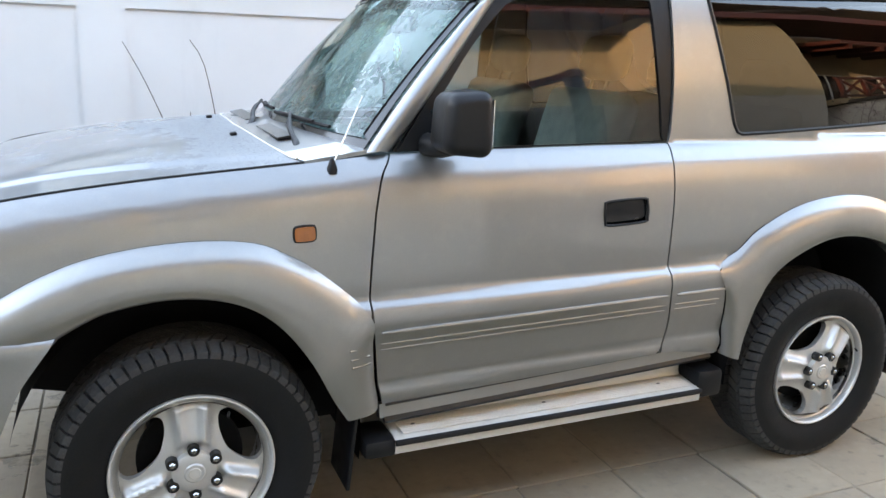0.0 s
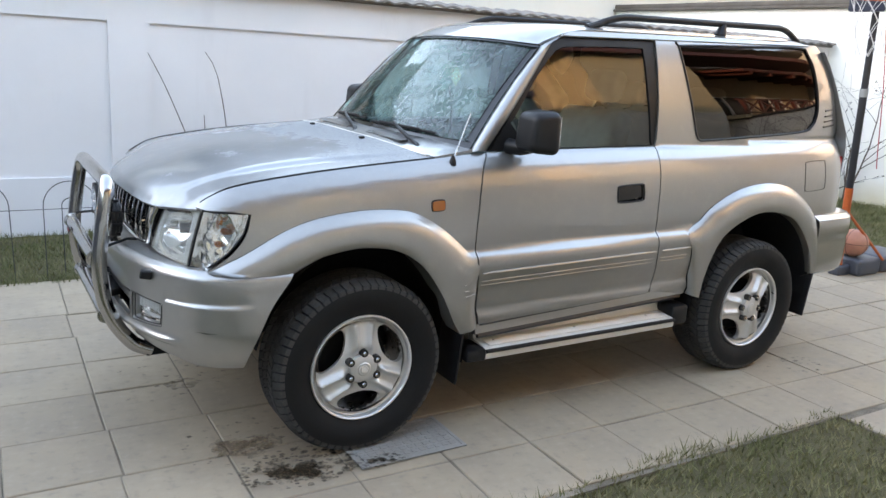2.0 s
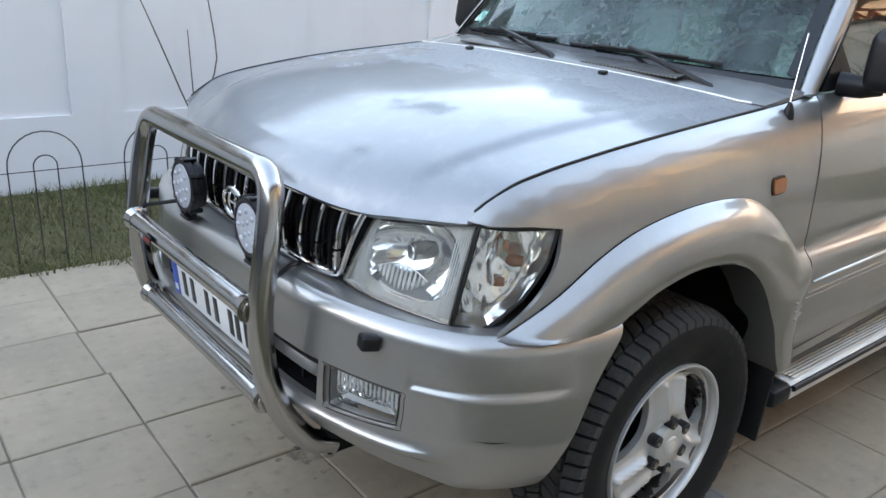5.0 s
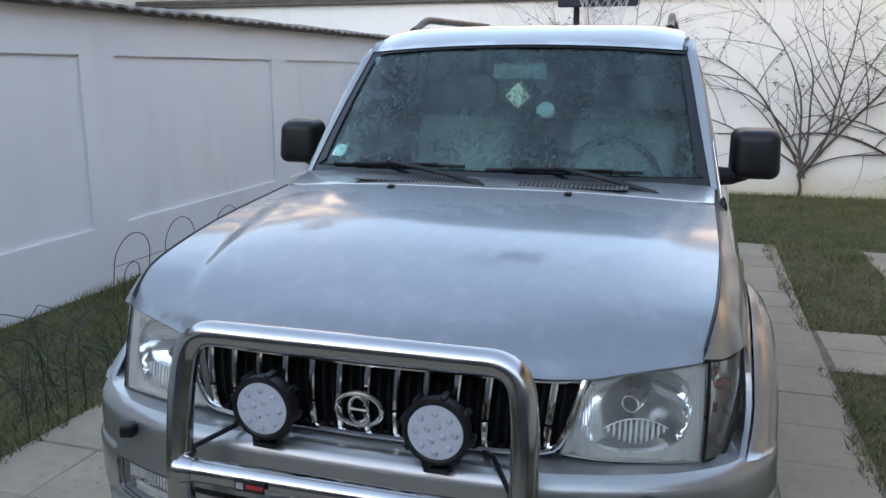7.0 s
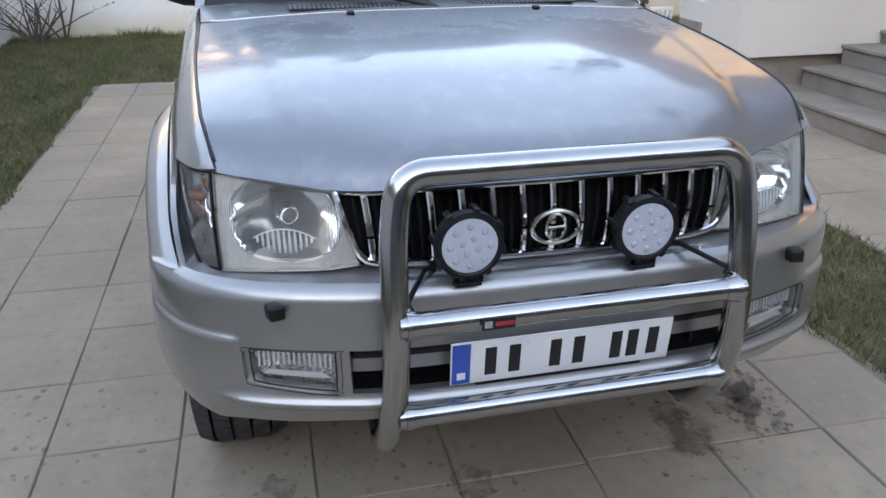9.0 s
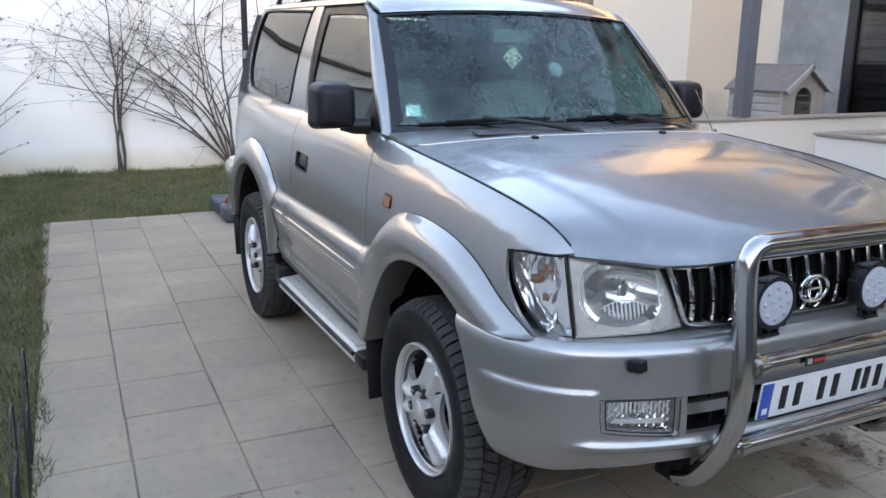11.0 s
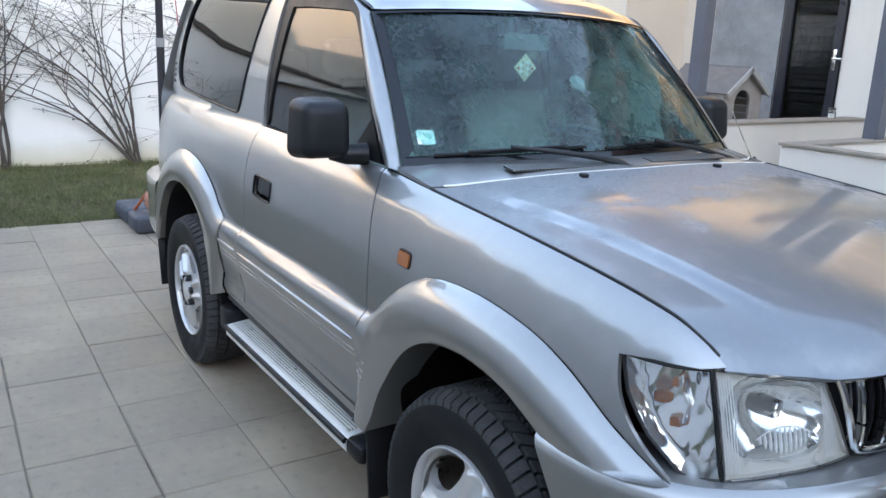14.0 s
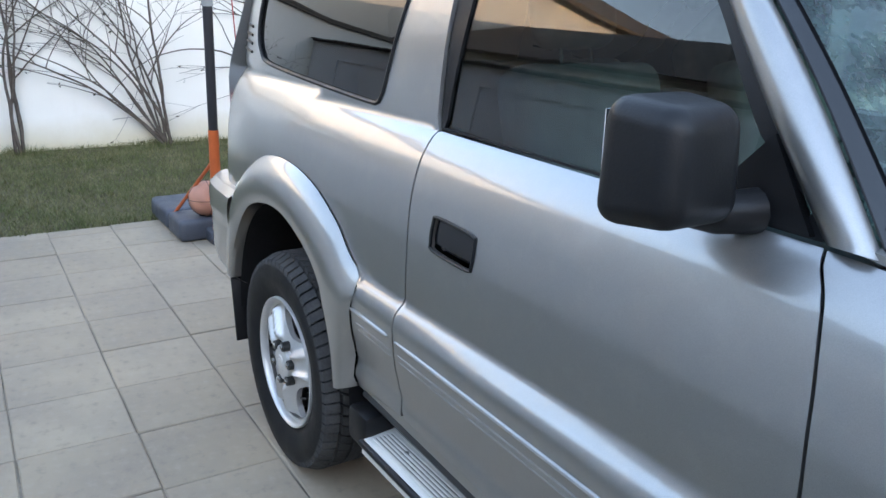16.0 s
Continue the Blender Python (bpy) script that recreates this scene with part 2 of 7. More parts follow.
def glassy(name, tint, ior=1.5, rough=0.0, frost=None, speckle=0.35, film=None):
    """Thin glass: tinted see-through with a mirror sheen; frost: (colour, scale, low, high) of a dried-dew film."""
    m, t, b = nodes_of(name)
    t.nodes.remove(b)
    out = t.nodes["Material Output"]
    tr = add(t, "ShaderNodeBsdfTransparent", Color=(*tint, 1))
    gl = add(t, "ShaderNodeBsdfGlossy", Color=(1, 1, 1, 1), Roughness=rough)
    fr = add(t, "ShaderNodeFresnel", IOR=ior)
    mx = t.nodes.new("ShaderNodeMixShader")
    t.links.new(fr.outputs[0], mx.inputs[0])
    t.links.new(tr.outputs[0], mx.inputs[1])
    t.links.new(gl.outputs[0], mx.inputs[2])
    last = mx.outputs[0]
    if film:
        scale, low, high, most = film
        rf = add(t, "ShaderNodeBsdfRefraction", Color=(*tint, 1), Roughness=0.38, IOR=1.14)
        f1, f2 = noise_tex(t, scale, 6, 0.7), noise_tex(t, scale * 11, 4, 0.65)
        mul = t.nodes.new("ShaderNodeMath")
        mul.operation = 'MULTIPLY'
        t.links.new(ramp(t, f1, [(low, grey(0.1)), (high, grey(1.0))]), mul.inputs[0])
        t.links.new(ramp(t, f2, [(0.42, grey(0.15 * most)), (0.54, grey(most))]), mul.inputs[1])
        m3 = t.nodes.new("ShaderNodeMixShader")
        t.links.new(mul.outputs[0], m3.inputs[0])
        t.links.new(last, m3.inputs[1])
        t.links.new(rf.outputs[0], m3.inputs[2])
        last = m3.outputs[0]
    if frost:
        colour, scale, low, high, most = frost
        df = add(t, "ShaderNodeBsdfDiffuse", Color=(*colour, 1))
        f1, f2 = noise_tex(t, scale, 5, 0.65), noise_tex(t, scale * 9, 3, 0.6)
        mul = t.nodes.new("ShaderNodeMath")
        mul.operation = 'MULTIPLY'
        t.links.new(ramp(t, f1, [(low, grey(0.08)), (high, grey(1.0))]), mul.inputs[0])
        t.links.new(ramp(t, f2, [(0.3, grey(speckle * most)), (0.62, grey(most))]), mul.inputs[1])
        m2 = t.nodes.new("ShaderNodeMixShader")
        t.links.new(mul.outputs[0], m2.inputs[0])
        t.links.new(last, m2.inputs[1])
        t.links.new(df.outputs[0], m2.inputs[2])
        last = m2.outputs[0]
    t.links.new(last, out.inputs["Surface"])
    return m


def paint(name, colour, dusty=0.25):
    """Silver metallic car paint: flakes, clear coat, dust and dried water marks."""
    m, t, b = nodes_of(name)
    fl = noise_tex(t, 900, 2)
    big, mid = noise_tex(t, 2.2, 5, 0.6), noise_tex(t, 14, 5, 0.65)
    base = ramp(t, fl, [(0.35, tuple(c * 0.92 for c in colour)), (0.65, tuple(c * 1.06 for c in colour))])
    base = mixed(t, ramp(t, mid, [(0.5, grey(0.0)), (0.75, grey(dusty))]), base, (0.45, 0.43, 0.40))
    t.links.new(base, b.inputs["Base Color"])
    b.inputs["Metallic"].default_value = 0.8
    t.links.new(ramp(t, mid, [(0.3, grey(0.33)), (0.75, grey(0.42))]), b.inputs["Roughness"])
    b.inputs["Coat Weight"].default_value = 1.0
    b.inputs["Coat IOR"].default_value = 1.52
    t.links.new(ramp(t, big, [(0.35, grey(0.015)), (0.7, grey(0.06))]), b.inputs["Coat Roughness"])
    bump(t, b, fl, 0.02, 0.0005)
    return m


M_PAINT = paint("silver_paint", (0.325, 0.323, 0.316))
M_LOWER = paint("champagne_lower_paint", (0.35, 0.343, 0.328), 0.3)


def dewy(name):
    """Hood paint with matt patches of dried dew and frost over the clear coat."""
    # same silver as the body, darkened in colour to offset the bright sky sheen
    m = paint(name, (0.225, 0.235, 0.245), 0.2)
    t = m.node_tree
    b = t.nodes["Principled BSDF"]
    big, fine = noise_tex(t, 2.3, 6, 0.66, stretch=(1, 0.8, 1)), noise_tex(t, 90, 4, 0.7)
    pos, sep, mr, ad = t.nodes.new("ShaderNodeTexCoord"), t.nodes.new("ShaderNodeSeparateXYZ"), t.nodes.new("ShaderNodeMapRange"), t.nodes.new("ShaderNodeMath")
    t.links.new(pos.outputs["Object"], sep.inputs[0])
    t.links.new(sep.outputs["X"], mr.inputs[0])
    for k, v in enumerate((-0.55, 0.25, -0.16, 0.13)):
        mr.inputs[k + 1].default_value = v
    t.links.new(big, ad.inputs[0])
    t.links.new(mr.outputs[0], ad.inputs[1])
    f = ramp(t, ad.outputs[0], [(0.47, grey(0.0)), (0.54, grey(1.0))])
    g = mixed(t, 1.0, f, ramp(t, fine, [(0.35, grey(0.4)), (0.6, grey(1.0))]), 'MULTIPLY')
    t.links.new(ramp(t, g, [(0.0, grey(0.10)), (1.0, grey(0.38))]), b.inputs["Coat Roughness"])
    t.links.new(ramp(t, g, [(0.0, grey(1.0)), (1.0, grey(0.25))]), b.inputs["Coat Weight"])
    b.inputs["Coat IOR"].default_value = 1.42
    t.links.new(ramp(t, g, [(0.0, grey(0.43)), (1.0, grey(0.60))]), b.inputs["Roughness"])
    t.links.new(ramp(t, g, [(0.0, grey(0.75)), (1.0, grey(0.55))]), b.inputs["Metallic"])
    return m


M_HOOD = dewy("hood_paint_with_dew")
M_CHROME = plain("chrome", (0.80, 0.79, 0.77), 0.10, 1.0, 0.05, 8, 200, 0.0, rough_vary=0.05)
M_STEEL = plain("polished_steel", (0.45, 0.44, 0.43), 0.17, 1.0, 0.08, 10, 150, 0.02, rough_vary=0.08)
M_ALLOY = plain("alloy", (0.63, 0.62, 0.60), 0.38, 0.55, 0.04, 9, 220, 0.03, coat=0.1, rough_vary=0.04)
M_NUT = plain("nut_steel", (0.20, 0.19, 0.18), 0.32, 0.9, 0.2, 30, 200, 0.05)
M_BLACK = plain("black_plastic", (0.009, 0.009, 0.010), 0.42, 0, 0.25, 12, 260, 0.12, spec=0.3)
M_GLOSSBLACK = plain("gloss_black", (0.006, 0.006, 0.007), 0.16, 0, 0.2, 12, 200, 0.0, rough_vary=0.05)
M_RUBBER = plain("tyre_rubber", (0.009, 0.009, 0.0095), 0.62, 0, 0.3, 9, 160, 0.2, spec=0.25)
M_TREAD = plain("tyre_tread", (0.052, 0.051, 0.050), 0.85, 0, 0.35, 14, 120, 0.3, spec=0.25)
M_LINER = plain("liner", (0.008, 0.008, 0.009), 0.8, 0, 0.3, 8, 100, 0.2, spec=0.2)
M_STEP = plain("step_aluminium", (0.70, 0.67, 0.62), 0.40, 0.25, 0.10, 9, 160, 0.08, rough_vary=0.12)
M_AMBER = plain("amber_lens", (0.34, 0.095, 0.018), 0.16, 0, 0.15, 30, 200, 0.0, coat=0.6)
M_REDLENS = plain("red_lens", (0.32, 0.012, 0.012), 0.15, 0, 0.1, 20, 200, 0.0, coat=0.6)
M_GLASS = glassy("windscreen_glass", (0.62, 0.93, 0.89), 1.52, 0.0, ((0.44, 0.82, 0.80), 9.0, 0.36, 0.72, 0.11), 0.25, film=(5.0, 0.40, 0.62, 0.60))
M_SIDE = glassy("side_glass", (0.38, 0.45, 0.45), 1.65)
M_PANE = glassy("house_pane", (0.45, 0.46, 0.47), 1.55)
M_DARK = glassy("tinted_glass", (0.045, 0.045, 0.05), 1.55)
M_LENS = glassy("lamp_lens", (0.94, 0.95, 0.94), 1.45, 0.0, ((0.80, 0.79, 0.74), 1.6, -0.60, 0.20, 0.08), 1.0)
M_CLEAR = glassy("clear_lens", (0.95, 0.96, 0.96), 1.45, 0.0, ((0.76, 0.76, 0.74), 1.6, -0.60, 0.20, 0.05), 1.0)
M_MIRROR = plain("mirror_glass", (0.85, 0.86, 0.88), 0.02, 1.0, 0.0, 5, 50, 0.0, rough_vary=0.0)
M_SEAT = plain("seat_cloth", (0.24, 0.24, 0.235), 0.9, 0, 0.2, 20, 400, 0.4, spec=0.2)
M_DASH = plain("dashboard", (0.060, 0.064, 0.070), 0.6, 0, 0.2, 12, 300, 0.25)
M_TRIM = plain("cabin_trim", (0.30, 0.30, 0.29), 0.8, 0, 0.15, 8, 200, 0.2)
M_WHITE = plain("plate_white", (0.78, 0.78, 0.76), 0.35, 0, 0.04, 10, 200, 0.0)
M_INK = plain("plate_black", (0.012, 0.012, 0.012), 0.4, 0, 0.1, 10, 200, 0.0)
M_BLUE = plain("plate_blue", (0.02, 0.09, 0.40), 0.35, 0, 0.1, 10, 200, 0.0)
M_RED = plain("sticker_red", (0.42, 0.03, 0.03), 0.4, 0, 0.15, 30, 200, 0.0)


def plaster(name, colour, stain, low=0.0, peel=0.0, bumpy=0.25):
    """Painted render: soft blotches, faint drips, fine grit; stain: a dirt colour that gathers in patches."""
    m, t, b = nodes_of(name)
    big, drip, fine = noise_tex(t, 0.9, 6, 0.6), noise_tex(t, 3.0, 5, 0.6, stretch=(1, 1, 0.25)), noise_tex(t, 160, 3)
    lo, hi = tuple(c * 0.95 for c in colour), tuple(min(1, c * 1.03) for c in colour)
    base = ramp(t, big, [(0.3, lo), (0.7, hi)])
    base = mixed(t, ramp(t, drip, [(0.55, grey(0.0)), (0.8, grey(0.35))]), base, stain)
    if low:
        c = t.nodes.new("ShaderNodeTexCoord")
        sp = t.nodes.new("ShaderNodeSeparateXYZ")
        t.links.new(c.outputs["Object"], sp.inputs[0])
        wob = t.nodes.new("ShaderNodeMath")
        wob.operation = 'MULTIPLY_ADD'
        t.links.new(noise_tex(t, 1.6, 5, 0.65), wob.inputs[0])
        wob.inputs[1].default_value = 0.9 * low
        wob.inputs[2].default_value = -0.45 * low
        ad = t.nodes.new("ShaderNodeMath")
        ad.operation = 'ADD'
        t.links.new(sp.outputs["Z"], ad.inputs[0])
        t.links.new(wob.outputs[0], ad.inputs[1])
        mr = t.nodes.new("ShaderNodeMapRange")
        mr.inputs[1].default_value, mr.inputs[2].default_value = 0.0, low
        mr.inputs[3].default_value, mr.inputs[4].default_value = 0.75, 0.0
        t.links.new(ad.outputs[0], mr.inputs[0])
        base = mixed(t, mr.outputs[0], base, (0.60, 0.50, 0.30))
    t.links.new(base, b.inputs["Base Color"])
    b.inputs["Roughness"].default_value = 0.88
    b.inputs["Specular IOR Level"].default_value = 0.25
    bump(t, b, fine, bumpy, 0.003)
    return m


M_WALL = plaster("white_render", (0.74, 0.73, 0.735), (0.55, 0.53, 0.52))
M_REARWALL = plaster("cream_render", (0.87, 0.84, 0.78), (0.60, 0.54, 0.42), low=0.35)
M_HOUSE = plaster("beige_render", (0.62, 0.54, 0.45), (0.5, 0.42, 0.34))
M_HOUSE2 = plaster("ochre_render", (0.60, 0.47, 0.29), (0.45, 0.3, 0.15))
M_TERRACE = plaster("terrace_render", (0.64, 0.60, 0.54), (0.5, 0.46, 0.4))


def paver_mat():
    """Weathered concrete slabs: each a little lighter or darker, with stains, pits and fine sand."""
    m, t, b = nodes_of("paving_slab")
    info = t.nodes.new("ShaderNodeObjectInfo")
    big, mid, fine = (noise_tex(t, s, d, 0.6, coord="Generated") for s, d in ((2.0, 5), (9.0, 5), (90.0, 4)))
    geo = t.nodes.new("ShaderNodeNewGeometry")
    blot = add(t, "ShaderNodeTexNoise", Scale=1.7, Detail=6.0, Roughness=0.65)
    t.links.new(geo.outputs["Position"], blot.inputs["Vector"])
    base = ramp(t, info.outputs["Random"], [(0.0, (0.335, 0.262, 0.182)), (0.5, (0.368, 0.289, 0.203)), (1.0, (0.40, 0.318, 0.225))])
    base = mixed(t, ramp(t, blot.outputs["Fac"], [(0.35, grey(0.7)), (0.62, grey(0.0))]), base, (0.225, 0.18, 0.137))
    base = mixed(t, ramp(t, mid, [(0.28, grey(0.55)), (0.45, grey(0.0))]), base, (0.20, 0.163, 0.128))
    base = mixed(t, ramp(t, mid, [(0.55, grey(0.0)), (0.8, grey(0.45))]), base, (0.43, 0.355, 0.275))
    base = mixed(t, ramp(t, fine, [(0.35, grey(0.35)), (0.6, grey(0.0))]), base, (0.29, 0.25, 0.21))
    t.links.new(base, b.inputs["Base Color"])
    t.links.new(ramp(t, blot.outputs["Fac"], [(0.3, grey(0.62)), (0.6, grey(0.85))]), b.inputs["Roughness"])
    b.inputs["Specular IOR Level"].default_value = 0.3
    bump(t, b, fine, 0.25, 0.003)
    return m


M_PAVER = paver_mat()
M_JOINT = plain("joint_sand", (0.19, 0.16, 0.125), 0.95, 0, 0.75, 3.5, 150, 0.4, spec=0.2)
M_SOIL = plain("soil", (0.090, 0.078, 0.042), 0.95, 0, 0.45, 5, 90, 0.5, spec=0.15)
M_CONCRETE = plain("stone_step", (0.27, 0.23, 0.19), 0.85, 0, 0.25, 5, 120, 0.35, spec=0.25)


def blade_mat(name, least, most):
    m, t, b = nodes_of(name)
    g = t.nodes.new("ShaderNodeNewGeometry")
    patch = add(t, "ShaderNodeTexNoise", Scale=2.6, Detail=7.0, Roughness=0.72)
    t.links.new(g.outputs["Position"], patch.inputs["Vector"])
    green = ramp(t, g.outputs["Random Per Island"], [(0.0, (0.058, 0.080, 0.026)), (0.6, (0.098, 0.126, 0.044)), (1.0, (0.15, 0.16, 0.066))])
    dry = ramp(t, g.outputs["Random Per Island"], [(0.0, (0.15, 0.125, 0.058)), (1.0, (0.32, 0.27, 0.15))])
    t.links.new(mixed(t, ramp(t, patch.outputs["Fac"], [(0.42, grey(least)), (0.68, grey(most))]), green, dry), b.inputs["Base Color"])
    b.inputs["Roughness"].default_value = 0.7
    b.inputs["Specular IOR Level"].default_value = 0.2
    return m


M_GRASS = blade_mat("grass_blades", 0.12, 0.85)
M_WORNGRASS = blade_mat("worn_grass_blades", 0.38, 1.0)
M_BARK = plain("bark", (0.12, 0.095, 0.078), 0.9, 0, 0.35, 20, 150, 0.4, spec=0.2)
M_DRYLEAF = plain("dry_leaf", (0.065, 0.055, 0.035), 0.85, 0, 0.4, 30, 150, 0.1, spec=0.2)
M_TILE = plain("roof_tile", (0.125, 0.103, 0.088), 0.8, 0, 0.35, 5, 90, 0.4, spec=0.25)
M_COPING = plain("coping_tile", (0.20, 0.175, 0.155), 0.85, 0, 0.35, 8, 90, 0.4, spec=0.25)
M_TIMBER = plain("red_brown_timber", (0.12, 0.030, 0.020), 0.5, 0, 0.3, 6, 80, 0.2)
M_COLUMN = plain("grey_steel_post", (0.085, 0.092, 0.11), 0.45, 0, 0.12, 6, 150, 0.1)
M_DOORFRAME = plain("dark_door_frame", (0.018, 0.020, 0.028), 0.35, 0, 0.15, 6, 150, 0.05)
M_BLIND = plain("door_blind", (0.42, 0.42, 0.40), 0.5, 0, 0.1, 6, 150, 0.1)
M_KENNEL = plain("weathered_kennel_boards", (0.255, 0.232, 0.215), 0.8, 0, 0.2, 8, 120, 0.3)
M_KENNELROOF = plain("kennel_roof_felt", (0.145, 0.135, 0.13), 0.85, 0, 0.25, 10, 120, 0.3)
M_BASE = plain("hoop_base_plastic", (0.055, 0.062, 0.078), 0.5, 0, 0.2, 10, 160, 0.2)
M_ORANGE = plain("orange_paint", (0.52, 0.10, 0.025), 0.42, 0, 0.2, 14, 160, 0.1)
M_POLE = plain("black_pole", (0.018, 0.018, 0.022), 0.4, 0, 0.2, 10, 160, 0.05)
M_BALL = plain("basketball_orange", (0.48, 0.22, 0.15), 0.65, 0, 0.12, 18, 300, 0.4)
M_NET = plain("white_net", (0.62, 0.60, 0.58), 0.8, 0, 0.1, 20, 200, 0.1)
M_WIRE = plain("wire", (0.040, 0.045, 0.045), 0.5, 0.4, 0.25, 20, 200, 0.1)
M_GREENNET = plain("green_wire", (0.020, 0.060, 0.040), 0.5, 0, 0.25, 20, 200, 0.1)
M_STONE = plain("pale_stone", (0.62, 0.60, 0.55), 0.8, 0, 0.15, 10, 100, 0.3)
M_GRATE = plain("cast_grate", (0.27, 0.255, 0.235), 0.7, 0.1, 0.25, 12, 140, 0.3)


# -- ground, lawns, walls --
X_END, Y_EDGE = 5.86, 2.06            # far end and right-hand edge of the paving
TILE_X, TILE_Y, GAP = 0.411, 0.405, 0.0055
X_REAR = 9.25                         # inner face of the rear boundary wall
ground = solid("ground", surf(lambda u, v: xyz(u, v, -0.016), [-400, -60, -20, -6, 0, 6, 12, 30, 80, 400], [-400, -60, -20, -6, 0, 6, 12, 30, 80, 400], flip=False),
               M_SOIL, "dark garden soil under short winter grass", "ground", "structure", flat=True)
slab = solid("pavement_bed", merged(box((-4.55, -1.52, -0.05), (X_END, Y_EDGE, -0.0065)), box((-0.96, -3.62, -0.05), (5.69, -2.31, -0.0065)), box((2.36, -2.31, -0.05), (3.10, -1.52, -0.0065))),
             M_JOINT, "sandy bed under the paving slabs", "pavement", "structure", flat=True)

# the lawns: short worn grass, in one object of many blades
LAWNS = [(-6.0, X_REAR - 0.03, Y_EDGE + 0.02, 3.56, 1.0), (X_END + 0.02, X_REAR - 0.03, -6.5, Y_EDGE, 0.85), (-2.5, 2.34, -2.29, -1.50, 1.6), (3.12, X_END, -2.29, -1.50, 1.3)]


def lawn(name, label, areas, per_m2, height, seed, mat):
    rng = np.random.default_rng(seed)
    V, F = [], []
    for x0, x1, y0, y1, k in areas:
        n = int((x1 - x0) * (y1 - y0) * per_m2 * k)
        e = 0.15
        X, Y = rng.uniform(x0 - e, x1 + e, n), rng.uniform(y0 - e, y1 + e, n)
        A, B = rng.uniform(0, 6.283, n), rng.uniform(0, 6.283, n)
        H = height * rng.uniform(0.45, 1.25, n) * (0.75 + 0.5 * np.sin(X * 2.3 + 1.3 * np.sin(Y * 3.1)) ** 2)
        W = rng.uniform(0.0022, 0.0045, n)
        L = H * rng.uniform(0.2, 1.1, n)
        ragged = lambda q: 0.008 + 0.034 * abs(math.sin(3.1 * q) + 0.6 * math.sin(7.7 * q + 1.0) + 0.4 * math.sin(17.0 * q))
        for x, y, a, b, h, w, l in zip(X, Y, A, B, H, W, L):
            k0 = len(V)
            if y < y0 - ragged(x) or y > y1 + ragged(x + 1.3) or x < x0 - ragged(y) or x > x1 + ragged(y + 2.1):
                continue
            ca, sa = math.cos(a) * w, math.sin(a) * w
            out = max(y0 - y, y - y1, x0 - x, x - x1)
            foot = -0.018 if out < 0 else -0.006
            if out > -0.10:
                h, l = h * 1.5, l * 1.5
            V += [(x - ca, y - sa, foot), (x + ca, y + sa, foot), (x + l * math.cos(b), y + l * math.sin(b), foot + h)]
            F.append((k0, k0 + 1, k0 + 2))
    return solid(name, Sheet(V, F), mat, label, "grass", "stuff", flat=True)


lawn("lawn", "short patchy winter grass, green with straw-coloured blades", LAWNS[:2], 4600, 0.040, 3, M_GRASS)
lawn("lawn_strip", "worn, half-dry strip of grass beside the paving", LAWNS[2:], 3900, 0.033, 4, M_WORNGRASS)


def tussocks(name, spots, label):
    rng = np.random.default_rng(5)
    V, F = [], []
    for cx, cy, r, hh, n in spots:
        for _ in range(n):
            a, d = rng.uniform(0, 6.283), r * math.sqrt(rng.uniform(0, 1))
            x, y, b, h = cx + d * math.cos(a), cy + d * math.sin(a), rng.uniform(0, 6.283), hh * rng.uniform(0.4, 1.1)
            k0 = len(V)
            V += [(x - 0.004 * math.cos(b), y - 0.004 * math.sin(b), -0.03), (x + 0.004 * math.cos(b), y + 0.004 * math.sin(b), -0.03), (x + h * 0.6 * math.cos(a), y + h * 0.6 * math.sin(a), h)]
            F.append((k0, k0 + 1, k0 + 2))
    return solid(name, Sheet(V, F), M_GRASS, label, "grass", "stuff", flat=True)


tussocks("grass_tussocks", [(X_REAR - 0.17, 1.95, 0.26, 0.13, 420), (X_REAR - 0.17, 2.6, 0.3, 0.08, 160), (X_REAR - 0.17, 1.05, 0.16, 0.09, 120), (X_REAR - 0.17, -0.30, 0.2, 0.10, 160), (X_REAR - 0.17, -2.1, 0.25, 0.08, 120), (X_REAR - 0.17, -3.2, 0.15, 0.08, 100), (X_REAR - 0.17, 3.2, 0.12, 0.16, 120), (5.4, -2.1, 0.2, 0.1, 140)], "rough grass tufts at the foot of the wall")


def rendered_wall(name, label):
    """The panelled garden wall along the drive: recessed fields between flat piers."""
    fields = [(-9.0, -6.2), (-5.85, -3.27), (-2.94, -0.27), (0.06, 2.585), (2.96, 5.43), (5.75, 8.1)]
    y0, y1 = 3.54, 3.74
    s = box((-9.3, y0 + 0.022, -0.04), (X_REAR - 0.02, y1, 2.08))
    s = merged(s, box((-9.3, y0, -0.04), (X_REAR - 0.02, y0 + 0.0215, 0.465)), box((-9.3, y0, 1.745), (X_REAR - 0.02, y0 + 0.0215, 2.08)))
    edges = [-9.3] + [v for f in fields for v in f] + [X_REAR - 0.02]
    for a, b in zip(edges[::2], edges[1::2]):
        s = merged(s, box((a, y0, 0.465), (b, y0 + 0.0215, 1.745)))
    return solid(name, s, M_WALL, label, "wall", "structure", flat=True)


rendered_wall("wall_right", "white rendered garden wall with recessed panels")


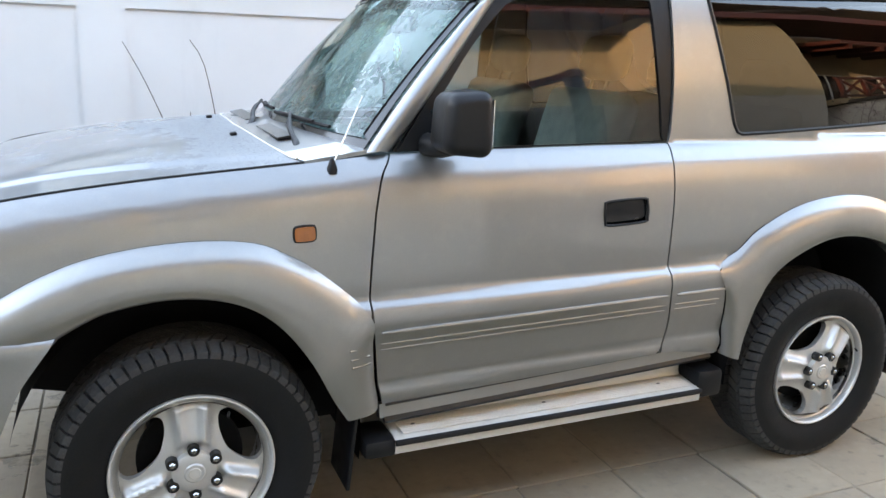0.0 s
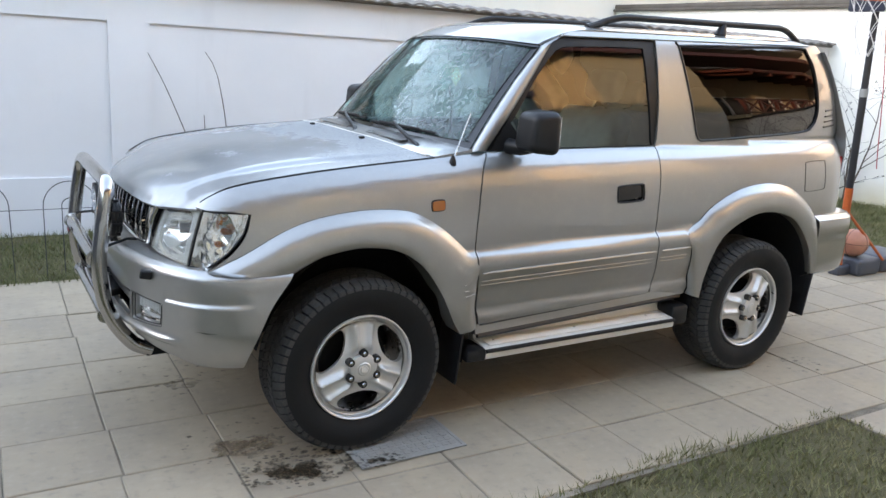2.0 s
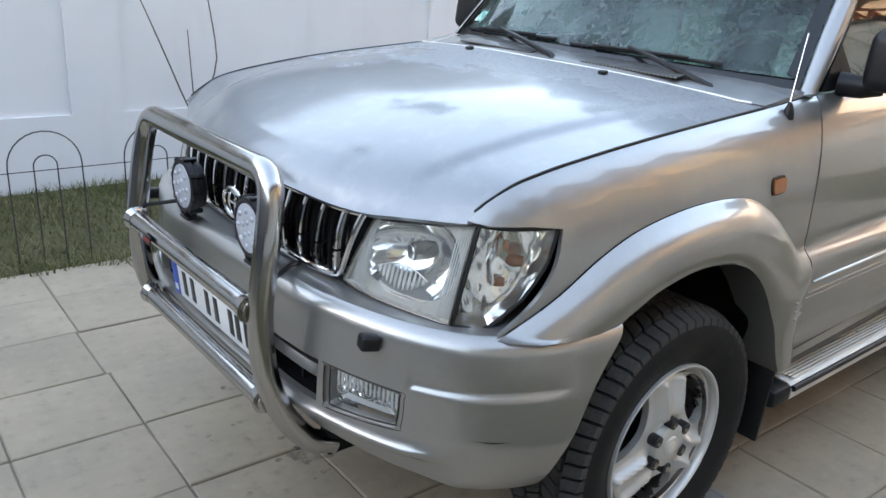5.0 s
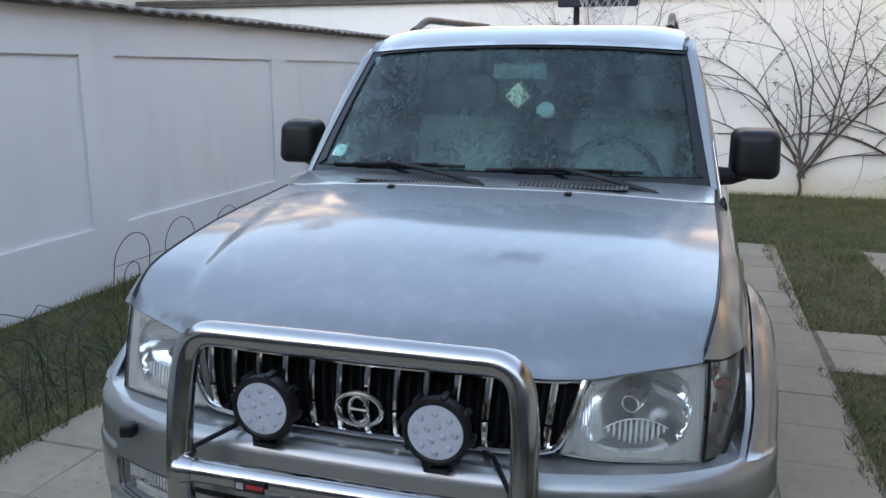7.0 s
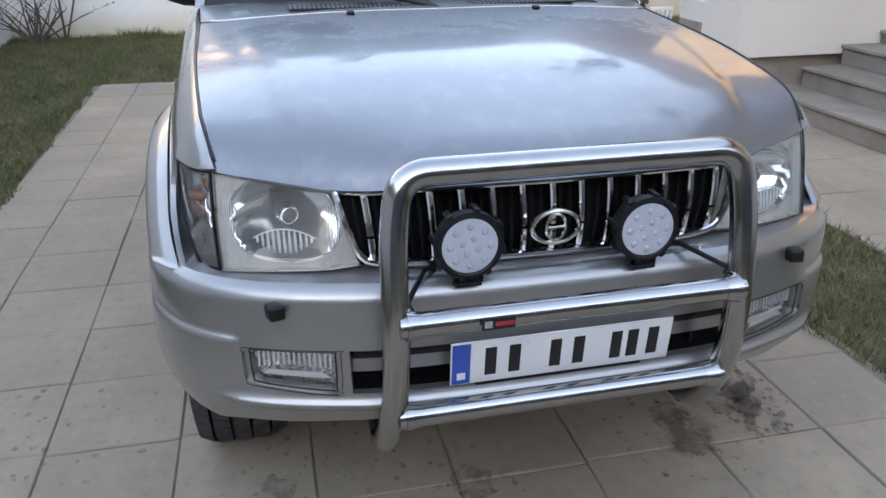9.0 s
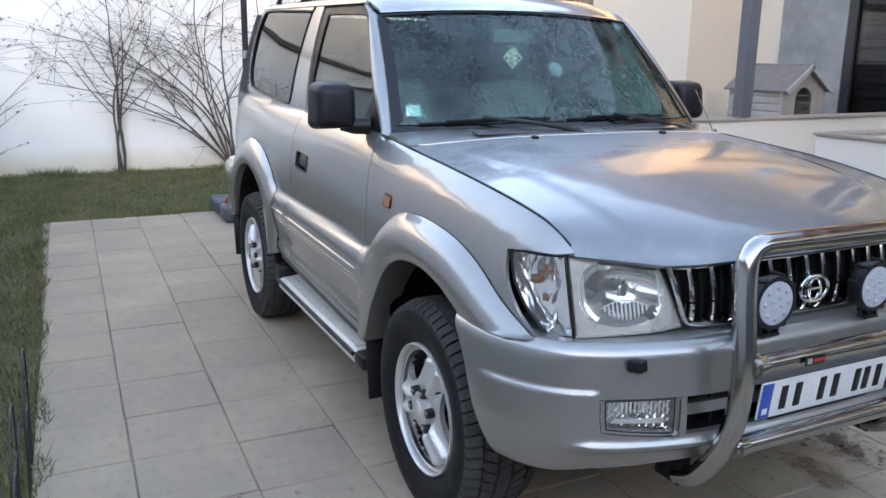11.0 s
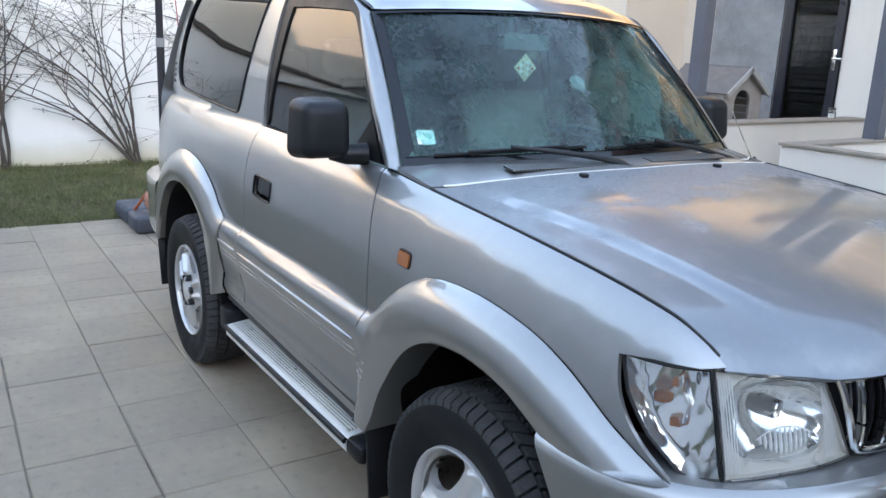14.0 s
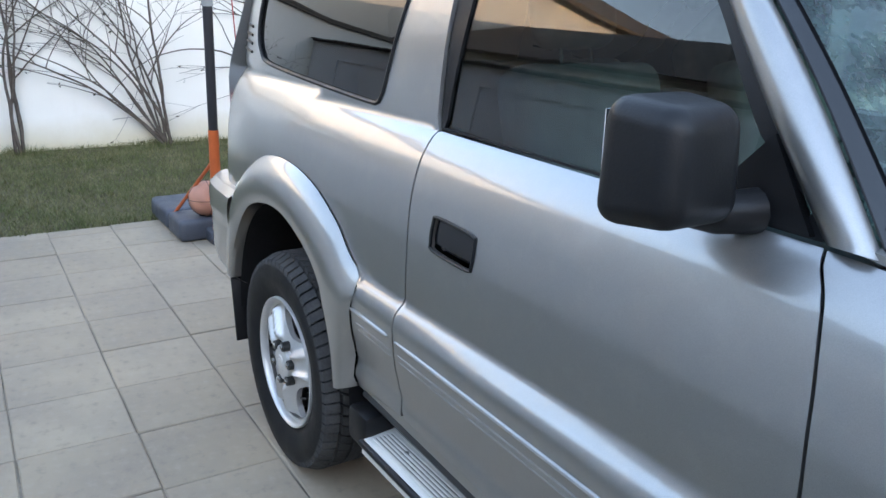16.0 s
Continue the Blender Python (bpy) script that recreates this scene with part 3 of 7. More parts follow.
def coping(name, x0, x1, y0, y1, z, label):
    """A single course of wavy tiles that slopes off the wall's top."""
    us = np.arange(x0, x1, 0.022)
    s = surf(lambda u, v: xyz(u, y0 + (y1 - y0) * v, z + 0.05 * v + 0.022 * np.abs(np.sin(u * math.pi / 0.19)) + 0.006 * np.sin(u * 5)), us, [0, 0.3, 0.65, 1.0])
    b = Sheet(s.V - [0, 0, 0.018], [f[::-1] for f in s.F])
    n, m = len(us), 4
    k = len(s.V)
    j = merged(s, b)
    j.F += [(i * m, k + i * m, k + (i + 1) * m, (i + 1) * m) for i in range(n - 1)]
    j = merged(j, box((x0, y0 + 0.06, z - 0.03), (x1, y1, z - 0.002)))
    return solid(name, j, M_COPING, label, "wall coping", "structure")


coping("coping_right", -9.3, X_REAR - 0.04, 3.42, 3.76, 2.09, "grey-brown wavy tile coping on the garden wall")

solid("wall_rear", box((X_REAR, -6.9, -0.04), (X_REAR + 0.22, 9.0, 2.60)), M_REARWALL, "cream rendered boundary wall with yellowed foot", "wall", "structure", flat=True)
solid("coping_rear", merged(box((X_REAR - 0.08, -6.9, 2.60), (X_REAR + 0.30, 9.0, 2.64), 0.01), box((X_REAR - 0.04, -6.9, 2.64), (X_REAR + 0.28, 9.0, 2.72), 0.02)), M_TILE, "dark brown tile coping on the rear wall", "wall coping", "structure")
solid("wall_patch", merged(*[box((X_REAR - 0.008, -0.39 + (y + 0.39) * 1.06, z - 0.08), (X_REAR, -0.39 + (y + 0.39) * 1.06 + w, z + h - 0.08), 0.003) for y, z, w, h in ((-3.56, 0.30, 0.12, 0.03), (-3.66, 0.285, 0.06, 0.03), (-4.06, 0.27, 0.20, 0.06), (-4.20, 0.28, 0.16, 0.045), (-4.36, 0.29, 0.12, 0.07), (-4.52, 0.26, 0.14, 0.09), (-5.15, 0.28, 0.36, 0.08))]),
      M_CONCRETE, "bare grey patches where paint has flaked off", "wall patch", "structure")
# unseen gate and fence, added to close off the yard and low sky ahead
solid("wall_gate", merged(box((-5.6, -14.0, -0.04), (-5.5, 3.54, 2.5)), *[box((-5.5, y, 0.05), (-5.47, y + 0.09, 2.45)) for y in np.arange(-13.9, 3.4, 0.1)]), M_COLUMN, "plain grey slatted gate and fence, added out of view to close the yard", "gate", "structure", flat=True)


# -- paving slabs, each a slab of its own --
def slab_mesh(w, d):
    s = box((-w / 2, -d / 2, -0.030), (w / 2, d / 2, 0.0), 0.004, 1)
    return mesh_of("paving_slab", s, M_PAVER, flat=True)


def pave(parent, xs, ys, seed, turn=Matrix.Identity(4), slip=0.0):
    """Slabs between the lines; turn: how the whole field lies; slip: how far one row is shifted against the next."""
    rng = random.Random(seed)
    row = {y: rng.uniform(-slip, slip) for y in ys}
    cache = {}
    for x0, x1 in zip(xs, xs[1:]):
        for y0, y1 in zip(ys, ys[1:]):
            w, d = round(x1 - x0 - GAP, 3), round(y1 - y0 - GAP, 3)
            if (w, d) not in cache:
                cache[w, d] = slab_mesh(w, d)
            o = new("slab", cache[w, d])
            o.parent = parent
            o.matrix_basis = turn @ pose((x0 + x1) / 2 + row[y0] + rng.uniform(-0.0018, 0.0018), (y0 + y1) / 2 + rng.uniform(-0.0018, 0.0018), rng.uniform(-0.0025, 0.0025), rng.uniform(-0.3, 0.3), rng.uniform(-0.25, 0.25), rng.choice((0, 180)) + rng.uniform(-0.4, 0.4))


def grid(a, b, step):
    out = [a]
    while out[-1] + step < b - 0.05:
        out.append(out[-1] + step)
    return out + [b]


X_LINES = sorted([X_END] + [0.356 + TILE_X * k for k in range(-12, 14)])
Y_LINES = [1.303 + TILE_Y * k for k in range(-7, 2)]
Y_LINES = [-1.52] + [y for y in Y_LINES if y > -1.45] + [Y_EDGE]
paving = thing("paving", "grey-beige square concrete paving slabs, stained and sandy", "paving", kind="structure")
pave(paving, X_LINES, Y_LINES, 11, pose(2.5, 1.3, 0, 0, 0, -1.0) @ pose(-2.5, -1.3, 0), 0.016)
paving2 = thing("garden_path", "square concrete slabs laid as a path by the house", "paving", kind="structure")
pave(paving2, [-0.95 + 0.604 * k for k in range(12)], [-3.62, -3.18, -2.75, -2.315], 12)
pave(paving2, [2.36, 2.73, 3.10], [-2.31, -1.93, -1.56], 13)


# -- the off-road car: front axle above the origin, nose towards -x --
car = thing("off_road_car", "silver three-door off-road car with chrome bull bar, dusty and dewy", "car")
ZB = smooth([-0.70, -0.645, -0.589, -0.507, -0.321, -0.083, 0.35, 0.6, 1.6, 3.2], [1.0, 1.04, 1.083, 1.12, 1.155, 1.185, 1.223, 1.245, 1.266, 1.300])
SH = smooth([0, 0.012, 0.03, 0.07, 0.15, 0.25, 0.4, 0.8], [0.755, 0.772, 0.787, 0.812, 0.838, 0.852, 0.860, 0.860])
TAPER = smooth([-0.75, -0.65, -0.45, 0, 2.3, 2.8, 3.06, 3.18, 3.26], [0.075, 0.05, 0.018, 0, 0, 0.012, 0.035, 0.075, 0.14])
MOLD = smooth([0.40, 0.49, 0.51, 0.53, 0.56, 0.60, 0.66, 0.70, 0.735, 0.77, 0.80, 0.84, 0.90], [-0.030, -0.006, 0.003, 0.003, -0.004, 0.004, 0.020, 0.028, 0.034, 0.037, 0.031, 0.0, 0.0])
GH = smooth([1.22, 1.25, 1.41, 1.6, 1.72, 1.79, 1.84], [0.760, 0.757, 0.735, 0.69, 0.652, 0.622, 0.59])


def side_w(x, z):
    """Half-width of the body side below the belt."""
    zz = z - 0.02 * (x - 0.52)
    mask = np.clip((x - 0.40) / 0.06, 0, 1) * np.clip((2.1 - x) / 0.1, 0, 1)
    return SH(np.maximum(0, ZB(x) - z)) - TAPER(x) + MOLD(zz) * mask


def cabin_w(x, z):
    """Half-width of the cabin above the belt."""
    return GH(z - 0.030 * (x - 1.0)) - TAPER(np.maximum(x, 1.0)) * 0.8


def on_side(x, z):
    return xyz(x, -side_w(x, z), z)


def on_cabin(x, z):
    return xyz(x, -cabin_w(x, z), z)


def body_side(x, z):
    """The rear quarter: body side and cabin in one sweep."""
    b = ZB(x)
    t = np.clip((z - (b - 0.02)) / 0.05, 0, 1)
    t = t * t * (3 - 2 * t)
    return xyz(x, -(side_w(x, np.minimum(z, b + 0.0)) * (1 - t) + cabin_w(x, np.maximum(z, b)) * t), z)


def both(name, s, mat, parent=None, label="", **kw):
    a = part(name, s, mat, parent or car, label, **kw)
    b = part(name, s.mirrored(), mat, parent or car, label, **kw)
    return a, b


# wheel arch outlines
FO = np.array([(-0.613, 0.820), (-0.469, 0.892), (-0.338, 0.962), (-0.201, 1.008), (-0.012, 1.032), (0.168, 1.024), (0.276, 0.985), (0.392, 0.907), (0.512, 0.790)])
FI = [(-0.316, 0.806), (-0.25, 0.845), (-0.179, 0.874), (-0.034, 0.894), (0.121, 0.871), (0.234, 0.803), (0.328, 0.684), (0.399, 0.548), (0.441, 0.478)]
RO = np.array([(1.80, 0.832), (1.90, 0.895), (1.985, 0.962), (2.17, 1.040), (2.396, 1.070), (2.601, 1.042), (2.77, 0.955), (2.885, 0.850)])
RI = [(1.925, 0.484), (1.943, 0.593), (1.985, 0.714), (2.085, 0.831), (2.29, 0.914), (2.483, 0.912), (2.653, 0.849), (2.805, 0.689), (2.875, 0.528)]
FOs, ROs = spline(FO, 40), spline(RO, 40)
DOOR_F = smooth([0.45, 0.49, 0.6, 0.8, 1.05, 1.18, 1.245, 1.3], [0.57, 0.56, 0.54, 0.517, 0.535, 0.565, 0.605, 0.62])
DOOR_R = smooth([0.45, 0.535, 0.6, 0.8, 1.1, 1.3], [1.585, 1.592, 1.612, 1.588, 1.602, 1.618])

# front wing
zs = np.linspace(0.80, ZB(0.60) - 0.004, 30)
HL_EDGE = spline([(-0.613, 0.822), (-0.531, 0.882), (-0.475, 0.950), (-0.448, 1.030)], 14)
wing = [(x, z + 0.0) for x, z in FOs] + [(DOOR_F(z) - 0.003, z) for z in zs]
xs = np.linspace(0.60, -0.63, 60)
wing += [(x, ZB(x) - 0.003) for x in xs] + [(-0.60, 1.042), (-0.52, 1.040)] + [tuple(p) for p in HL_EDGE[::-1]]
both("front_wing", panel(wing, on_side, 0.022), M_PAINT)


# doors
zd = np.linspace(0.50, 1.243, 34)
door_out = [(x, 0.49 + 0.044 * (x - 0.56)) for x in np.linspace(0.566, 1.58, 40)] + [(DOOR_R(z) - 0.003, z) for z in np.linspace(0.55, 1.262, 34)]
door_out += [(x, ZB(x) - 0.002) for x in np.linspace(1.60, 0.62, 40)] + [(DOOR_F(z) + 0.003, z) for z in zd[::-1]]
HANDLE = spline([(1.322, 1.022), (1.322, 1.072), (1.338, 1.086), (1.474, 1.092), (1.490, 1.078), (1.491, 1.030), (1.476, 1.014), (1.340, 1.008)], 40, True)
doors = both("door", panel(door_out, on_side, 0.020, holes=[HANDLE]), M_PAINT)
for d, sgn in zip(doors, (1, -1)):
    o = HANDLE

    def recess(a, b):
        return on_side(a, b) + np.array([0, 0.028, 0])
    s = panel(o, recess, 0.02, rim=0)
    rim_s = tube(np.vstack([on_side(o[:, 0], o[:, 1]), ]) - np.array([0, 0.001, 0]), 0.0045, 6, closed=True)
    flap = panel(spline([(1.329, 1.028), (1.333, 1.076), (1.466, 1.085), (1.482, 1.074), (1.484, 1.036), (1.470, 1.021), (1.346, 1.015)], 24, True), lambda a, b: on_side(a, b) + np.array([0, 0.006, 0]) + np.stack([0 * a, 0.012 * (b < 1.03), 0 * a], -1), 0.012, rim=0.012)
    key = lathe([(-0.004, 0.0), (-0.004, 0.007), (0.006, 0.008)], 14, 1, (1.46, -float(side_w(1.46, 1.028)) + 0.018, 1.024))
    for nm, q, mt in (("handle_bowl", s, M_GLOSSBLACK), ("handle_rim", rim_s, M_BLACK), ("handle_flap", flap, M_GLOSSBLACK), ("key_lock", key, M_NUT)):
        part(nm, q if sgn == 1 else q.mirrored(), mt, d, "black recessed door handle" if nm == "handle_flap" else "")

# rear quarter with its window opening
QW = spline([(1.925, 1.300), (1.90, 1.36), (1.815, 1.745), (1.83, 1.760), (2.3, 1.783), (2.80, 1.802), (2.866, 1.768), (2.915, 1.67), (2.935, 1.52), (2.925, 1.43), (2.88, 1.372), (2.78, 1.338), (2.3, 1.308), (1.96, 1.292)], 90, True)
TOP = lambda x: 1.768 + 0.030 * (x - 1.07)
REAR = smooth([0.85, 1.0, 1.25, 1.5, 1.7, 1.83], [3.185, 3.20, 3.205, 3.145, 3.06, 2.97])
quarter = [(DOOR_R(z) + 0.003, z) for z in np.linspace(1.262, 0.56, 30)] + [(1.60, 0.535), (1.68, 0.530), (1.80, 0.508), (1.866, 0.50)]
quarter += [(1.858, 0.62), (1.833, 0.74)] + [(x, z) for x, z in ROs] + [(2.93, 0.848), (3.06, 0.858)] + [(REAR(z), z) for z in np.linspace(0.865, 1.79, 30)]
quarter += [(x, TOP(x)) for x in np.linspace(2.96, 1.66, 40)] + [(1.655, TOP(1.65) - 0.005), (1.645, 1.5), (1.63, 1.30), (1.62, 1.268)]
both("rear_quarter", panel(quarter, body_side, 0.022, holes=[QW]), M_PAINT)
both("quarter_window", panel(QW, lambda a, b: body_side(a, b) + np.array([0, 0.006, 0]), 0.05, rim=0), M_DARK, label="dark tinted side window")
both("window_seal", tube(body_side(QW[:, 0], QW[:, 1]), 0.007, 6, closed=True), M_BLACK)


# wheel arch flares: rounded lips standing out from the body
def flare(outer, inner, n=56):
    O, I = spline(outer, n), spline(inner, n)
    rows = []
    prof = [(0.0, 0.0, 0.004), (0.06, 0.35, 0), (0.22, 0.75, 0), (0.45, 0.97, 0), (0.75, 1.0, 0), (0.93, 0.98, 0), (1.0, 0.90, 0), (1.0, 0.60, 0), (1.0, 0.0, -0.07)]
    V = []
    for (ox, oz), (ix, iz) in zip(O, I):
        base = float(side_w(ox, oz))
        top = 0.908 - 0.4 * float(TAPER(min(ox, ix)))
        for f, g, e in prof:
            w = base + (top - base) * g if g > 0 or f < 0.5 else base + e
            V.append((ox + (ix - ox) * f, -w - (e if f < 0.5 else 0), oz + (iz - oz) * f))
    m = len(prof)
    F = [(k * m + j, k * m + j + 1, (k + 1) * m + j + 1, (k + 1) * m + j) for k in range(n - 1) for j in range(m - 1)]
    F += [tuple(range(m)), tuple((n - 1) * m + j for j in range(m))[::-1]]
    return Sheet(V, F)


both("front_arch_flare", flare(list(map(tuple, FO)) + [(0.518, 0.70), (0.535, 0.58), (0.550, 0.49)], FI), M_LOWER, angle=60)
both("rear_arch_flare", flare([(1.87, 0.50), (1.86, 0.62), (1.835, 0.74)] + list(map(tuple, RO)) + [(2.925, 0.70), (2.945, 0.56)], RI), M_LOWER, angle=60)
for x, z in ((0.475, 0.70), (0.478, 0.672), (0.482, 0.648)):
    both("flare_ridge", tube([(x - 0.03, -0.908, z - 0.004), (x + 0.03, -0.895, z)], 0.0028, 6), M_LOWER)


# wheel housings
def housing(cx, r, a0, a1):
    us = np.linspace(math.pi * a0, -math.pi * a1, 26)
    s = surf(lambda u, v: xyz(cx + r * np.cos(u) * 1.0, -(0.86 - 0.42 * v), 0.40 + r * 1.07 * np.sin(u)), us, [0, 0.5, 1.0])
    disc = surf(lambda u, v: xyz(cx + r * v * np.cos(u), -0.44 + 0 * u, 0.40 + r * 1.07 * v * np.sin(u)), us, [0, 0.5, 1.0])
    return merged(s, disc)


both("wheel_housing", housing(0.02, 0.475, 0.93, 0.05), M_LINER)
both("wheel_housing", housing(2.395, 0.485, 1.02, 0.0), M_LINER)
part("underbody", box((-0.10, -0.58, 0.33), (2.9, 0.58, 0.52), 0.03), M_LINER, car)
part("radiator_pack", box((-0.66, -0.43, 0.55), (0.40, 0.43, 0.98), 0.03), M_LINER, car)
part("rocker", box((0.50, -0.80, 0.44), (1.86, 0.80, 0.56), 0.02), M_LINER, car)
part("rear_valance", box((2.86, -0.72, 0.48), (3.1, 0.72, 0.84), 0.03), M_LINER, car)
part("front_axle", tube([(0.0, -0.62, 0.37), (0.0, 0.62, 0.37)], 0.05, 12), M_LINER, car)
part("rear_axle", tube([(2.38, -0.62, 0.37), (2.38, 0.62, 0.37)], 0.06, 12), M_LINER, car)
part("inner_body", merged(box((0.56, -0.75, 0.50), (1.86, -0.72, 1.10)), box((0.56, 0.72, 0.50), (1.86, 0.75, 1.10)), box((1.5, -0.43, 0.50), (2.98, 0.43, 0.57)), box((2.9, -0.72, 0.55), (3.05, 0.72, 1.2))), M_LINER, car)


# sills
sill = [(x, 0.44 + 0.044 * (x - 0.56)) for x in np.linspace(0.56, 1.86, 30)] + [(x, 0.484 + 0.044 * (x - 0.56)) for x in np.linspace(1.86, 0.56, 30)]
both("sill", panel(sill, lambda a, b: xyz(a, -0.838 - 0.18 * (0.484 + 0.044 * (a - 0.56) - b), b), 0.03, rim=0.03), M_LOWER)

# bonnet
HS = lambda x: 0.7545 - TAPER(x)
HF = smooth([0, 0.30, 0.42, 0.479, 0.60, 0.68, 0.722], [-0.790, -0.768, -0.742, -0.722, -0.672, -0.640, -0.616])
HZF = smooth([0, 0.30, 0.42, 0.479, 0.55, 0.65, 0.72], [1.022, 1.018, 1.012, 1.012, 1.020, 1.032, 1.040])
HC = smooth([-0.80, -0.64, -0.48, -0.32, -0.16, 0.0, 0.16, 0.34, 0.60], [1.062, 1.108, 1.151, 1.187, 1.2115, 1.229, 1.243, 1.256, 1.272])


def hood_z(x, y):
    """Height of the bonnet skin: a centre line falling to the wing edge, two long ridges and a rolled front lip."""
    s = np.abs(y)
    k3 = np.clip(s / HS(x), 0, 1) ** 3
    base = lambda q: HC(q) * (1 - k3) + ZB(q) * k3
    d = np.maximum(0, x - HF(s))
    ridge = 0.627 + 0.135 * x - 0.10 * np.clip(-0.5 - x, 0, 1)
    bulge = 1 / (1 + np.exp(-(ridge - s) / 0.008))
    step = 0.0115 * (bulge - 0.6) * np.clip(d / 0.10, 0, 1) * np.clip((0.45 - x) / 0.25, 0.4, 1) * (1 - k3 * k3)
    return base(x) + step - (base(HF(s)) - HZF(s)) * np.exp(-d / 0.030)


H_REAR = smooth([0, 0.4, 0.65, 0.76], [0.272, 0.285, 0.315, 0.350])
ys = np.linspace(-0.708, 0.708, 80)
hood = [(float(HF(abs(y))), y) for y in ys] + [(x, float(HS(x)) - 0.003) for x in np.linspace(-0.60, 0.340, 50)] + [(float(H_REAR(abs(y))), y) for y in np.linspace(0.748, -0.748, 60)] + [(x, -float(HS(x)) + 0.003) for x in np.linspace(0.340, -0.60, 50)]
part("bonnet", panel(hood, lambda a, b: xyz(a, b, hood_z(a, b)), 0.016, e=0.009), M_HOOD, car, "silver bonnet with patches of dried dew")

# scuttle between bonnet and windscreen
WS_X = smooth([0, 0.3, 0.5, 0.65, 0.76], [0.405, 0.425, 0.455, 0.495, 0.535])
sc = [(float(H_REAR(abs(y))) + 0.005, y) for y in np.linspace(-0.751, 0.751, 50)] + [(float(WS_X(abs(y))) + 0.035, y) for y in np.linspace(0.757, -0.757, 50)]
part("scuttle", panel(sc, lambda a, b: xyz(a, b, hood_z(np.minimum(a, 0.34), b) - 0.004 + 0.16 * np.maximum(0, a - 0.30)), 0.03), M_PAINT, car)

# windscreen
WS_TOP = smooth([0, 0.3, 0.5, 0.636], [0.845, 0.865, 0.900, 0.948])


def screen(u, v):
    """u across from -1 to 1, v up from 0 to 1."""
    a = np.abs(u)
    s0, s1 = 0.744, 0.636
    s = (s0 + (s1 - s0) * v) * u
    x0, x1 = WS_X(a * s0), WS_TOP(a * s1)
    bow = 0.018 * np.sin(math.pi * v)
    return xyz(x0 + (x1 - x0) * v - bow, s, 1.243 + (1.722 - 0.012 * a**2 - 1.243) * v + 0.012 * (1 - a**2))


us = np.linspace(-1, 1, 41)
part("windscreen", surf(screen, us, np.linspace(0, 1, 21), flip=True), M_GLASS, car, "greenish windscreen with dried frost and dew")
EDGE = [(u, 0.0) for u in np.linspace(-1, 1, 40)] + [(1.0, v) for v in np.linspace(0, 1, 24)[1:-1]] + [(u, 1.0) for u in np.linspace(1, -1, 40)] + [(-1.0, v) for v in np.linspace(1, 0, 24)[1:-1]]
EDGE = np.array(EDGE)


inner = spline([(-0.91, 0.078), (0, 0.070), (0.91, 0.078), (0.942, 0.12), (0.950, 0.5), (0.950, 0.93), (0.925, 0.972), (0, 0.981), (-0.925, 0.972), (-0.950, 0.93), (-0.950, 0.5), (-0.942, 0.12)], 90, True)
part("screen_border", panel(EDGE, lambda a, b: screen(a, b) + np.array([-0.004, 0, 0.002]), 0.05, holes=[inner], rim=0.004), M_GLOSSBLACK, car)

# roof


def roof_z(x, y):
    k = np.clip(np.abs(y) / 0.625, 0, 1)
    f = np.clip((WS_TOP(np.minimum(np.abs(y), 0.61)) + 0.30 - x) / 0.30, 0, 1)
    r = np.clip((x - 2.7) / 0.30, 0, 1)
    top = lambda q: 1.830 + 0.024 * (q - 1.3) - 0.023 * k**8 - 0.006 * k**2
    lip = 1.7385 - 0.024 * (np.abs(y) / 0.636) ** 2
    return top(x) - (top(WS_TOP(np.minimum(np.abs(y), 0.61))) - lip) * f**2.0 - 0.055 * r**2


rf = [(float(WS_TOP(min(abs(y), 0.62))) + 0.002, y) for y in np.linspace(-0.622, 0.622, 50)] + [(x, 0.626 - max(0, x - 2.6) * 0.06 - max(0, 1.02 - x) * 0.12) for x in np.linspace(0.97, 2.93, 60)] + [(3.01 + 0.02 * (1 - (y / 0.6) ** 2), y) for y in np.linspace(0.58, -0.58, 30)]
rf += [(x, -(0.626 - max(0, x - 2.6) * 0.06 - max(0, 1.02 - x) * 0.12)) for x in np.linspace(2.93, 0.97, 60)]
part("roof", panel(rf, lambda a, b: xyz(a, b, roof_z(a, b)), 0.03, rim=0.012, e=0.012), M_PAINT, car)

# windscreen pillars and the frames over the doors
A_OUT = spline([(0.56, 1.250), (0.66, 1.372), (0.80, 1.545), (0.905, 1.675), (0.965, 1.735), (1.06, 1.772)], 40)
DG = spline([(0.655, 1.262), (0.76, 1.385), (0.885, 1.555), (1.0, 1.675), (1.04, 1.702), (1.10, 1.715), (1.35, 1.728), (1.555, 1.733), (1.572, 1.722), (1.585, 1.5), (1.600, 1.285), (1.585, 1.272), (1.1, 1.262)], 90, True)
FRAME_OUT = [(0.615, 1.247), (0.70, 1.366), (0.845, 1.558), (0.955, 1.693), (1.01, 1.732), (1.08, 1.752), (1.35, 1.764), (1.648, 1.772), (1.640, 1.5), (1.622, 1.268), (1.1, 1.256)]
both("window_frame", panel(FRAME_OUT, lambda a, b: on_cabin(a, b) + np.array([0, 0.010, 0]), 0.03, holes=[DG], rim=0.012), M_BLACK)
both("door_window", panel(DG, lambda a, b: on_cabin(a, b) + np.array([0, 0.018, 0]), 0.05, rim=0), M_SIDE)


